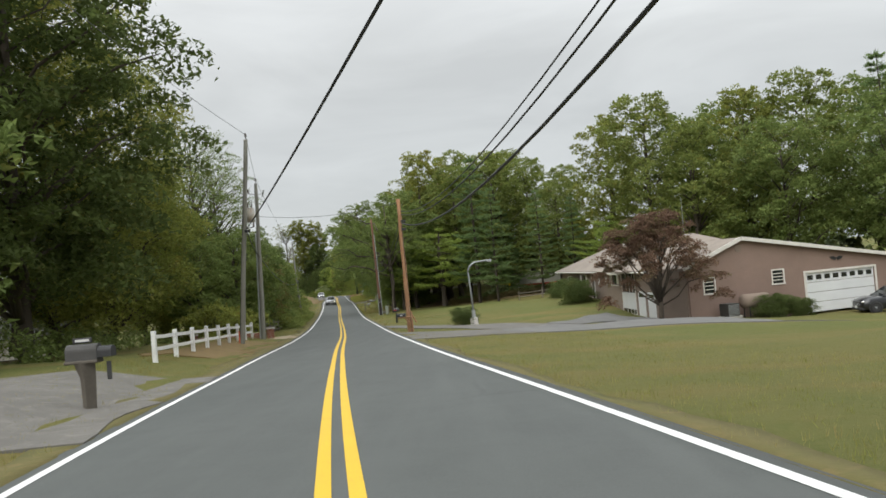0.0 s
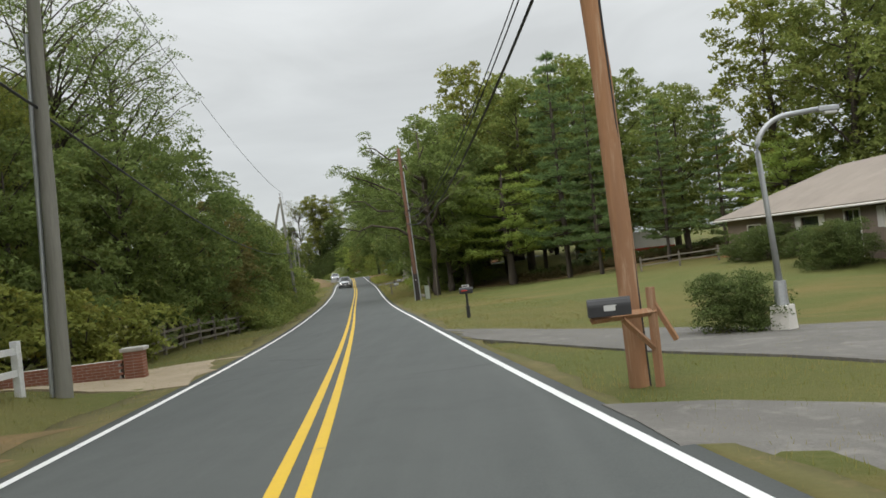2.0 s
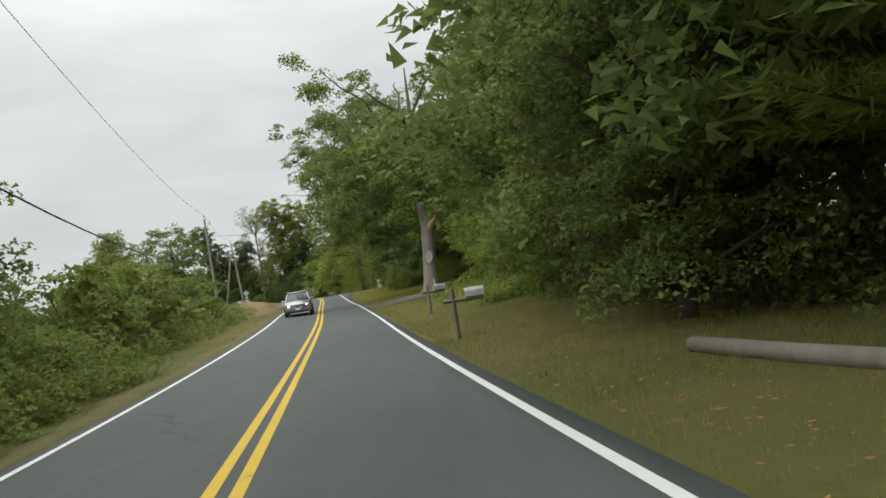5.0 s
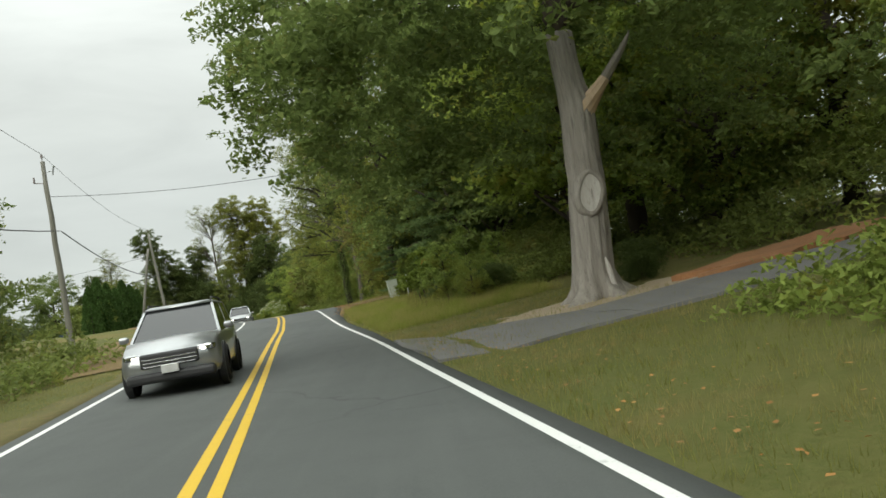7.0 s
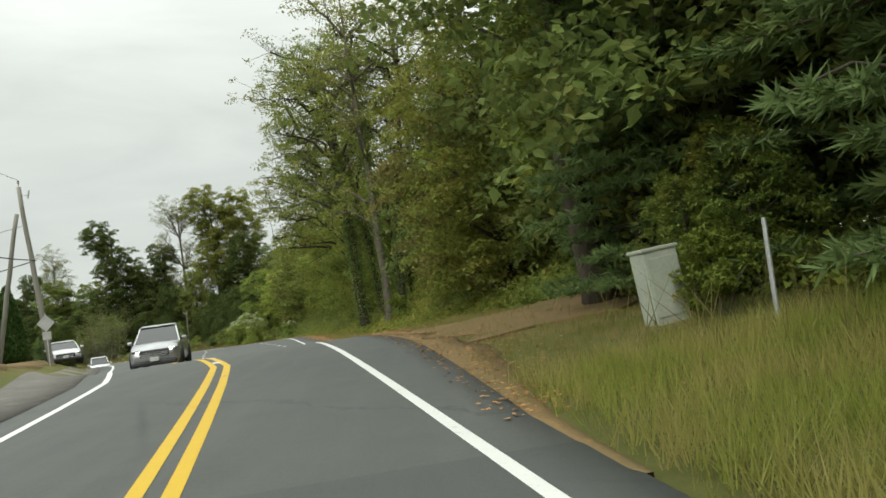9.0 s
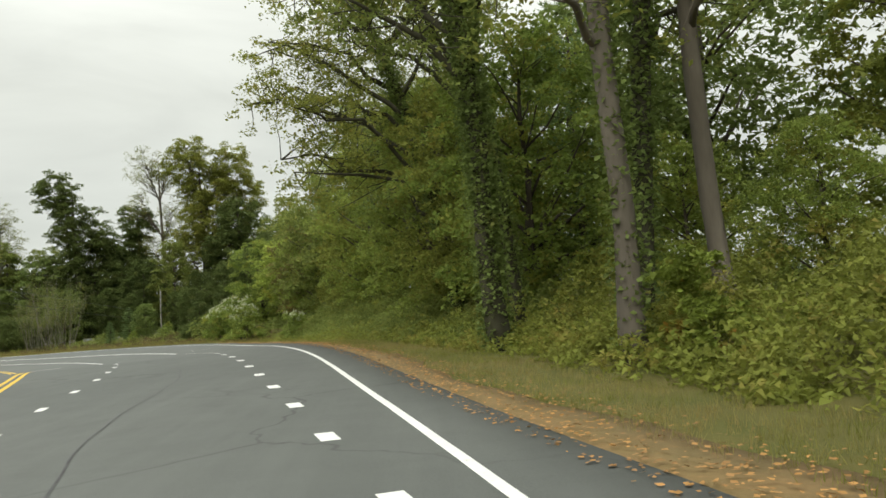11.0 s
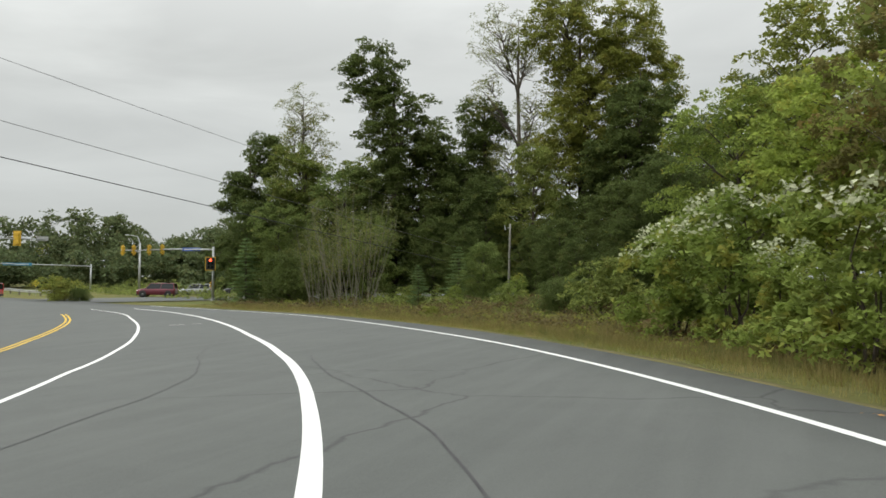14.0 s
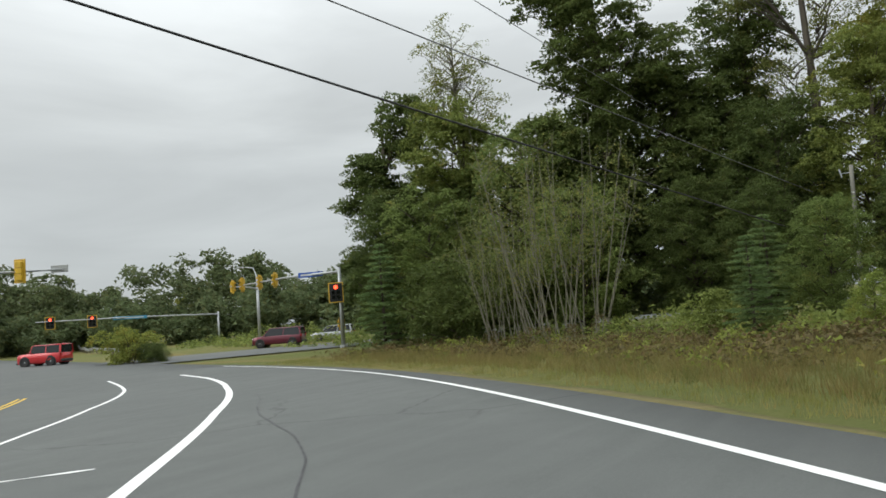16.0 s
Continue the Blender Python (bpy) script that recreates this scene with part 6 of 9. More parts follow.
for dz, dz2, r, nm in ((6.45, 8.0, 0.036, "thick black telephone cable"), (7.0, 8.6, 0.022, "black overhead cable"), (7.2, 8.9, 0.018, "black overhead cable")):
    hang("overhead_cable", (-2.62, 48.5, dz), (4.6, -4.0, dz2), 1.78, r, CABLE, nm + " above the grassy verge")
for dz, dz2, r in ((6.5, 4.6, 0.034), (7.0, 5.2, 0.018), (7.2, 5.5, 0.015)):
    hang("overhead_cable", (-2.6, 48.6, dz), (-9.6, 102.9, dz2), 1.65, r, CABLE, "black overhead cable between two poles")
    hang("overhead_cable", (-9.6, 103.1, dz2), (-14.5, 152, dz2 + 0.5), 0.8, r * 0.8, CABLE, "black overhead cable running into the trees")
hang("overhead_cable", (-11.3, 44.1, 6.5), (6.7, -13.5, 7.4), 0.35, 0.03, CABLE, "thick black cable crossing above the road")
hang("overhead_cable", (-11.3, 44.3, 6.5), (-12.95, 53.6, 5.4), 0.2, 0.03, CABLE, "thick black cable between two poles")
hang("overhead_cable", (-12.95, 53.8, 5.3), (-21.9, 113.3, 3.6), 1.2, 0.028, CABLE, "thick black cable along the hedge")
hang("overhead_wire", (-12.8, 53.7, 10.7), (-22.2, 113.4, 9.4), 0.9, 0.012, WIRE, "thin grey power wire above the hedge")
hang("overhead_wire", (-10.9, 44.2, 12.0), (-12.8, 53.7, 10.75), 0.1, 0.012, WIRE, "thin grey power wire between two poles")
hang("overhead_wire", (-10.9, 44.2, 12.0), (-9, -15, 13.5), 0.9, 0.012, WIRE, "thin grey power wire above the fence")
hang("overhead_wire", (-21.8, 113.4, 6.6), (-10.0, 103.2, 7.6), 0.9, 0.014, CABLE, "black service cable crossing above the road")
hang("overhead_wire", (-12.75, 53.7, 8.1), (-2.75, 48.9, 7.8), 0.4, 0.014, WIRE, "thin service wire crossing above the road")
hang("overhead_wire", (-22.2, 113.4, 9.4), (-37.0, 181.6, 9.2), 1.0, 0.012, WIRE, "thin grey power wire above the bushes")
hang("overhead_cable", (-21.9, 113.5, 3.6), (-36.6, 181.5, 5.2), 1.6, 0.026, CABLE, "black cable above the bushes")
hang("overhead_wire", (-36.9, 181.6, 7.0), (-17.5, 186, 7.6), 0.7, 0.014, CABLE, "black service cable crossing above the road")
hang("overhead_wire", (-37.0, 181.6, 9.2), (-44.9, 219.5, 9.5), 0.7, 0.012, WIRE, "thin grey power wire above the field")
hang("overhead_cable", (-36.6, 181.7, 5.2), (-44.3, 219.4, 4.9), 0.8, 0.03, CABLE, "black cable above the field")
hang("overhead_cable", (-44.3, 219.4, 4.9), (-84, 243, 5.5), 0.9, 0.03, CABLE, "black cable leaving the slanting poles")
hang("overhead_wire", (-44.9, 219.5, 6.9), (-84, 243, 8.2), 0.6, 0.014, WIRE, "thin wire leaving the slanting poles")
for (x0, z0), (x1, z1), r in (((-79, 5.4), (-69.5, 0.1), 0.022), ((-79.7, 7.4), (-68.5, 1.2), 0.014), ((-75.6, 8.3), (-73.9, 5.3), 0.012)):
    k = (x1 - x0) / 46.0
    hang("overhead_cable", (x0 - 10 * k, 266, z0 + 0.9), (x1, 322, z1), 0.05, r, CABLE if r > 0.02 else WIRE, "long overhead line descending towards the wood")


# ---- white fence, brick wall, rail fence ----
def fence_post(x, y, h, w, mat_, parent):
    bm = bmesh.new()
    z = gz(x, y)
    box(bm, (x, y, z + h / 2 - 0.15), (w, w, h + 0.3), bevel=0.012)
    return wpart("post", bm, mat_, parent)


def rail_fence(points, h, w, heights, mat_, label, rail=(0.05, 0.13), sag=0.02):
    x0, y0 = points[0]
    root = thing("rail_fence", Matrix.Translation((x0, y0, gz(x0, y0))), label, "fence")
    for x, y in points:
        fence_post(x, y, h, w, mat_, root)
    for (xa, ya), (xb, yb) in zip(points, points[1:]):
        for hh in heights:
            a, b = Vector((xa, ya, gz(xa, ya) + hh)), Vector((xb, yb, gz(xb, yb) + hh))
            bm = bmesh.new()
            n = 6
            side = Vector((b.y - a.y, a.x - b.x, 0)).normalized() * rail[0] / 2
            rows = []
            for f in np.linspace(0, 1, n):
                c = a + (b - a) * f - Vector((0, 0, sag * 4 * f * (1 - f)))
                up = Vector((0, 0, rail[1] / 2))
                rows.append([bm.verts.new(c + side * i + up * j) for i, j in ((1, 1), (-1, 1), (-1, -1), (1, -1))])
            for r0, r1 in zip(rows, rows[1:]):
                for k in range(4):
                    bm.faces.new((r0[k], r0[(k + 1) % 4], r1[(k + 1) % 4], r1[k]))
            bm.faces.new(rows[0][::-1])
            bm.faces.new(rows[-1])
            wpart("rail", bm, mat_, root)
    return root


FENCE = [(-10.55 - 0.125 * k * 3.25, 27.4 + 3.25 * k) for k in range(9)]
rail_fence(FENCE, 1.08, 0.15, (0.88, 0.45), FENCE_WHITE, "white-painted two-rail wooden fence along the verge")
rail_fence([(-17.9 - 0.15 * k, 68.5 + 2.6 * k) for k in range(9)], 1.25, 0.13, (1.0, 0.62, 0.28), FENCE_GREY, "weathered grey split-rail fence below the trees", (0.07, 0.10), 0.03)
rail_fence([(9 + 3.0 * k, 101.5 - 0.4 * k) for k in range(6)], 1.2, 0.13, (0.95, 0.5), FENCE_GREY, "grey rail fence beyond the lawn", (0.06, 0.10), 0.03)


def brick_wall():
    p = Vector((-16.5, 58.0, gz(-16.5, 58.0) - 0.3))
    m = Matrix.Translation(p) @ Matrix.Rotation(radians(8), 4, "Z")
    root = thing("brick_wall", m, "low red brick entrance wall with stone caps", "wall")
    bm = bmesh.new()
    box(bm, (0, 0, 0.3), (5.0, 0.24, 1.0), bevel=0.005)
    part("mortar_core", bm, CONCRETE, root)
    for x in (-2.75, 2.85):
        bm = bmesh.new()
        box(bm, (x, 0, 0.43), (0.46, 0.40, 1.14), bevel=0.006)
        pier = part("pier", bm, CONCRETE, root, "brick gate pier")
        course_ = None
        for row in range(13):
            for col in range(2):
                if course_ is None:
                    bm = bmesh.new()
                    box(bm, (0, 0, 0), (0.235, 0.42, 0.068), bevel=0.004)
                    course_ = mesh_object("brick", bm, BRICK, pier)
                    ob = course_
                else:
                    ob = new("brick", course_.data)
                    ob.parent = pier
                ob.location = (x - 0.122 + 0.244 * col, 0, 0.02 + 0.078 * row)
        bm = bmesh.new()
        box(bm, (x, 0, 1.05), (0.62, 0.5, 0.1), bevel=0.02)
        part("cap", bm, CONCRETE, root, "pale stone cap")
    first = None
    for row in range(10):
        for col in range(22):
            if first is None:
                bm = bmesh.new()
                box(bm, (0, 0, 0), (0.215, 0.262, 0.068), bevel=0.004)
                first = mesh_object("brick", bm, BRICK, root)
                ob = first
            else:
                ob = new("brick", first.data)
                ob.parent = root
            ob.location = (-2.45 + 0.228 * col + (0.11 if row % 2 else 0), 0, 0.06 + 0.078 * row)
    return root


brick_wall()


# ---- mailboxes ----
def mailbox_shell(bm, length=0.5, w=0.17, h=0.22):
    ring = [(-w / 2, 0), (w / 2, 0), (w / 2, h * 0.55)] + [(w / 2 * math.cos(a), h * 0.55 + h * 0.45 * math.sin(a)) for a in np.linspace(0.3, math.pi - 0.3, 6)] + [(-w / 2, h * 0.55)]
    ends = [[bm.verts.new((x, y, z)) for x, z in ring] for y in (-length / 2, length / 2)]
    n = len(ring)
    for k in range(n):
        bm.faces.new((ends[0][k], ends[0][(k + 1) % n], ends[1][(k + 1) % n], ends[1][k]))
    bm.faces.new(ends[0][::-1])
    bm.faces.new(ends[1])


def bars(bm, centre, right, up, rows, width, height):
    """Plain bars in place of writing."""
    for k in range(rows):
        c = Vector(centre) + up * ((rows - 1) / 2 - k) * height * 1.6
        q = [c + right * (i * width / 2) + up * (j * height / 2) for i, j in ((-1, -1), (1, -1), (1, 1), (-1, 1))]
        bm.faces.new([bm.verts.new(v) for v in q])


def mailbox_twin():
    p = at(37.6, -7.5)
    m = Matrix.Translation(p) @ Matrix.Rotation(radians(heading(37) + 82), 4, "Z")
    root = thing("mailbox", m, "grey plastic mailbox on a broad taupe post, its door open", "mailbox")
    bm = bmesh.new()
    tube(bm, [(0, 0, -0.2), (0, 0, 0.2), (0, 0, 0.62), (0, 0.05, 0.9)], [0.13, 0.13, 0.15, 0.2], 4)
    part("post", bm, POST_TAUPE, root)
    bm = bmesh.new()
    box(bm, (0, 0.06, 0.91), (0.3, 0.62, 0.06), bevel=0.02)
    part("bracket", bm, POST_TAUPE, root)
    bm = bmesh.new()
    mailbox_shell(bm, 0.58, 0.26, 0.3)
    bmesh.ops.translate(bm, vec=(0, 0.05, 0.94), verts=bm.verts)
    shell = part("box_body", bm, MAIL_GREY, root)
    bm = bmesh.new()
    mailbox_shell(bm, 0.26, 0.24, 0.2)
    bmesh.ops.translate(bm, vec=(0, -0.37, 0.98), verts=bm.verts)
    part("newspaper_box", bm, PLASTIC_BLACK, shell, "black newspaper tube")
    bm = bmesh.new()
    box(bm, (0, 0.06, 1.3), (0.025, 0.36, 0.1), bevel=0.012)
    plate = part("number_plate", bm, PLASTIC_BLACK, root, "oval plate with pale bars")
    bm = bmesh.new()
    for sgn in (1, -1):
        bars(bm, (sgn * 0.015, 0.06, 1.3), Vector((0, sgn, 0)), Vector((0, 0, 1)), 1, 0.26, 0.045)
    part("lettering_bar", bm, SILVER_TAPE, plate)
    bm = bmesh.new()
    box(bm, (0, -0.40, 0.72), (0.02, 0.09, 0.34), bevel=0.01)
    part("hanging_plate", bm, PLASTIC_BLACK, root)
    return root


def mailbox_pole():
    base = Vector((-2.9, 48.2, gz(-2.9, 48.2)))
    root = thing("mailbox", Matrix.Translation(base), "black metal mailbox on a wooden arm beside the pole", "mailbox")
    bm = bmesh.new()
    mailbox_shell(bm, 0.52, 0.19, 0.22)
    bmesh.ops.transform(bm, matrix=Matrix.Translation((-0.18, -0.25, 0.98)) @ Matrix.Rotation(radians(84), 4, "Z"), verts=bm.verts)
    body = part("box_body", bm, BLACK_METAL, root)
    bm = bmesh.new()
    bars(bm, (-0.15, -0.352, 1.08), Vector((1, 0, 0)), Vector((0, 0, 1)), 1, 0.22, 0.07)
    part("label_bar", bm, SILVER_TAPE, body)
    for a, b, w in (((0.42, 0.1, -0.3), (0.42, 0.1, 1.25), 0.1), ((-0.4, -0.2, 0.94), (0.45, 0.1, 0.94), 0.09), ((0.42, 0.1, 0.45), (0.0, -0.1, 0.9), 0.07), ((0.42, 0.1, 1.1), (0.7, 0.16, 0.55), 0.07)):
        bm = bmesh.new()
        rod(bm, a, b, w * 0.6, w * 0.6, 4)
        part("timber", bm, POLE_NEW, root)
    return root


def mailbox_black():
    p = at(93.0, 1.95)
    m = Matrix.Translation(p) @ Matrix.Rotation(radians(heading(93) + 80), 4, "Z")
    root = thing("mailbox", m, "black mailbox with a red flag on a thick post", "mailbox")
    bm = bmesh.new()
    tube(bm, [(0, 0, -0.2), (0, 0, 0.45)], [0.085, 0.08], 10)
    tube(bm, [(0, 0, 0.45), (0, 0, 1.0)], [0.055, 0.05], 10)
    part("post", bm, PLASTIC_BLACK, root)
    bm = bmesh.new()
    box(bm, (0, 0, 0.46), (0.2, 0.2, 0.04), bevel=0.01)
    part("collar", bm, PLASTIC_BLACK, root)
    bm = bmesh.new()
    mailbox_shell(bm, 0.56, 0.22, 0.26)
    bmesh.ops.translate(bm, vec=(0, 0, 1.0), verts=bm.verts)
    body = part("box_body", bm, BLACK_METAL, root)
    bm = bmesh.new()
    box(bm, (-0.118, 0.08, 1.13), (0.012, 0.24, 0.05), bevel=0.004)
    part("flag", bm, RED_PLASTIC, body, "red flag")
    bm = bmesh.new()
    box(bm, (0, 0.02, 1.31), (0.02, 0.3, 0.11), bevel=0.01)
    plate = part("number_plate", bm, SILVER_TAPE, root, "pale oval plate")
    bm = bmesh.new()
    for sgn in (1, -1):
        bars(bm, (sgn * 0.0125, 0.02, 1.31), Vector((0, sgn, 0)), Vector((0, 0, 1)), 1, 0.2, 0.05)
    part("lettering_bar", bm, PLASTIC_BLACK, plate)
    return root


def mailbox_white(s_, d, label, turn=80):
    m = Matrix.Translation(at(s_, d)) @ Matrix.Rotation(radians(heading(s_) + turn), 4, "Z")
    root = thing("mailbox", m, label, "mailbox")
    bm = bmesh.new()
    rod(bm, (0, 0.5, -0.3), (0, 0.5, 1.25), 0.07, 0.07, 4)
    part("post", bm, FENCE_GREY, root)
    bm = bmesh.new()
    rod(bm, (0, -0.3, 0.95), (0, 0.75, 0.95), 0.06, 0.06, 4)
    part("arm", bm, FENCE_GREY, root)
    bm = bmesh.new()
    mailbox_shell(bm, 0.5, 0.18, 0.24)
    bmesh.ops.translate(bm, vec=(0, -0.08, 1.0), verts=bm.verts)
    body = part("box_body", bm, SIGN_BACK, root, "pale grey metal box")
    bm = bmesh.new()
    box(bm, (0.098, -0.1, 1.11), (0.012, 0.22, 0.045), bevel=0.004)
    part("flag", bm, RED_PLASTIC, body, "red flag")
    return root


mailbox_twin()
mailbox_pole()
mailbox_black()
mailbox_white(161.5, 2.6, "pale grey metal mailbox on a wooden post in the weeds", 100)
mailbox_white(147, 1.6, "small pale mailbox on a wooden post")


# ---- yard lamp, boxes and small roadside things ----
def yard_lamp():
    base = Vector((1.55, 54.5, gz(1.55, 54.5)))
    root = thing("yard_lamp", Matrix.Translation(base), "curved galvanised yard lamp on a white concrete footing", "lamp post")
    bm = bmesh.new()
    tube(bm, [(0, 0, -0.2), (0, 0, 0.55)], [0.30, 0.25], 4)
    part("footing", bm, TRIM, root, "white painted concrete footing")
    bm = bmesh.new()
    tube(bm, [(0, 0, 0.5), (0, 0, 1.05)], [0.14, 0.12], 14)
    part("base_sleeve", bm, GALV, root)
    bm = bmesh.new()
    arc = [(0, 0, 1.0), (-0.08, 0, 2.6), (-0.15, 0, 3.7)] + [(-0.15 + 0.75 - 0.75 * math.cos(a), 0, 3.7 + 0.72 * math.sin(a)) for a in np.linspace(0.25, 1.45, 7)] + [(1.2, 0, 4.46)]
    tube(bm, arc, [0.07] + [0.055] * (len(arc) - 1), 10)
    part("lamp_arm", bm, GALV, root, smooth=True)
    bm = bmesh.new()
    box(bm, (1.36, 0, 4.45), (0.42, 0.17, 0.12), bevel=0.03)
    head = part("lamp_head", bm, GALV, root)
    bm = bmesh.new()
    box(bm, (1.4, 0, 4.37), (0.26, 0.13, 0.07), bevel=0.02)
    part("lens", bm, SILVER_TAPE, head)
    return root


yard_lamp()
put(K_BUSH, (0.9, 55.2), 0.62, label="rounded dark green bush beside the lamp")


def cabinet_box(where, size, turn, mat_, label):
    x, y = where
    root = thing("utility_cabinet", Matrix.Translation((x, y, gz(x, y))) @ Matrix.Rotation(radians(turn), 4, "Z"), label, "utility box")
    bm = bmesh.new()
    box(bm, (0, 0, size[2] / 2 - 0.05), (size[0], size[1], size[2] + 0.1), bevel=0.02)
    body = part("body", bm, mat_, root)
    bm = bmesh.new()
    box(bm, (0, 0, size[2] + 0.02), (size[0] + 0.05, size[1] + 0.05, 0.05), bevel=0.015)
    part("lid", bm, mat_, root)
    bm = bmesh.new()
    box(bm, (0, -size[1] / 2 - 0.008, size[2] * 0.5), (size[0] * 0.86, 0.016, size[2] * 0.8), bevel=0.005)
    part("door", bm, mat_, body)
    bm = bmesh.new()
    box(bm, (size[0] * 0.3, -size[1] / 2 - 0.03, size[2] * 0.5), (0.03, 0.03, 0.12))
    part("handle", bm, GALV, body)
    return root


CABINET_GREEN = worn("pale_green_cabinet_paint", (0.40, 0.43, 0.36), (0.33, 0.36, 0.3), 1.4, 20, 0.6, stain=(0.24, 0.22, 0.17), relief=0.05)
cabinet_box((-8.55, 104.0), (0.42, 0.42, 1.08), 6, CABINET_GREEN, "pale green telephone cabinet beside the dark pole")
cab = cabinet_box(plan(210.0, 3.4), (0.55, 0.4, 1.05), 12, CABINET_GREEN, "pale green utility cabinet leaning at the wood's edge")
cab.matrix_basis = cab.matrix_basis @ Matrix.Rotation(radians(-5), 4, "Y")


def marker(name, where, h, w, mat_, label, tip=None):
    x, y = where
    root = thing(name, Matrix.Translation((x, y, gz(x, y))), label, "marker post")
    bm = bmesh.new()
    tube(bm, [(0, 0, -0.2), (0.02, 0, h)], [w, w * 0.9], 8)
    part("stake", bm, mat_, root)
    if tip:
        bm = bmesh.new()
        tube(bm, [(0.012, 0, h * 0.62), (0.021, 0, h + 0.01)], [w * 1.15, w * 1.05], 8)
        part("band", bm, tip, root)
    return root


marker("marker_post", plan(208.2, 3.9), 1.25, 0.035, GALV, "thin pale marker post at the wood's edge")
marker("marker_post", plan(125.5, 3.4), 1.9, 0.03, FENCE_GREY, "thin leaning wooden stake in the grass")
marker("marker_post", plan(127.0, 4.2), 2.4, 0.035, FENCE_GREY, "tall thin wooden stake in the grass")


def fallen_log(a, b, r, label):
    base = Vector((*a, gz(*a)))
    root = thing("fallen_log", Matrix.Translation(base), label, "log")
    bm = bmesh.new()
    p, q = base + Vector((0, 0, r * 0.7)), Vector((*b, gz(*b) + r * 0.7))
    tube(bm, [p, p.lerp(q, 0.35) + Vector((0.06, 0, 0.02)), p.lerp(q, 0.7), q], [r, r * 0.97, r * 0.9, r * 0.8], 10, 0.06, random.Random(2))
    wpart("stem", bm, BARK_PALE, root, smooth=True)
    return root


fallen_log(plan(129.5, 3.4), plan(137.5, 3.0), 0.14, "pale fallen log lying in the grass")


def sign_post(where, label, plates, h=2.6, turn=0):
    x, y = where
    root = thing("road_sign", Matrix.Translation((x, y, gz(x, y))) @ Matrix.Rotation(radians(turn), 4, "Z"), label, "road sign")
    bm = bmesh.new()
    box(bm, (0, 0, h / 2 - 0.2), (0.05, 0.03, h + 0.4))
    part("post", bm, GALV, root)
    for shape, z, w, hh, mat_ in plates:
        bm = bmesh.new()
        box(bm, (0, -0.025, 0), (w, 0.006, hh), Matrix.Rotation(radians(45), 3, "Y") if shape == "diamond" else None)
        bmesh.ops.translate(bm, vec=(0, 0, z), verts=bm.verts)
        part("sign_plate", bm, mat_, root)
    return root


sign_post(plan(244, -12.9), "back of a diamond road sign with a small plate", (("diamond", 2.2, 0.62, 0.62, SIGN_BACK), ("plate", 1.55, 0.42, 0.42, SIGN_BACK)), 2.7, 12)


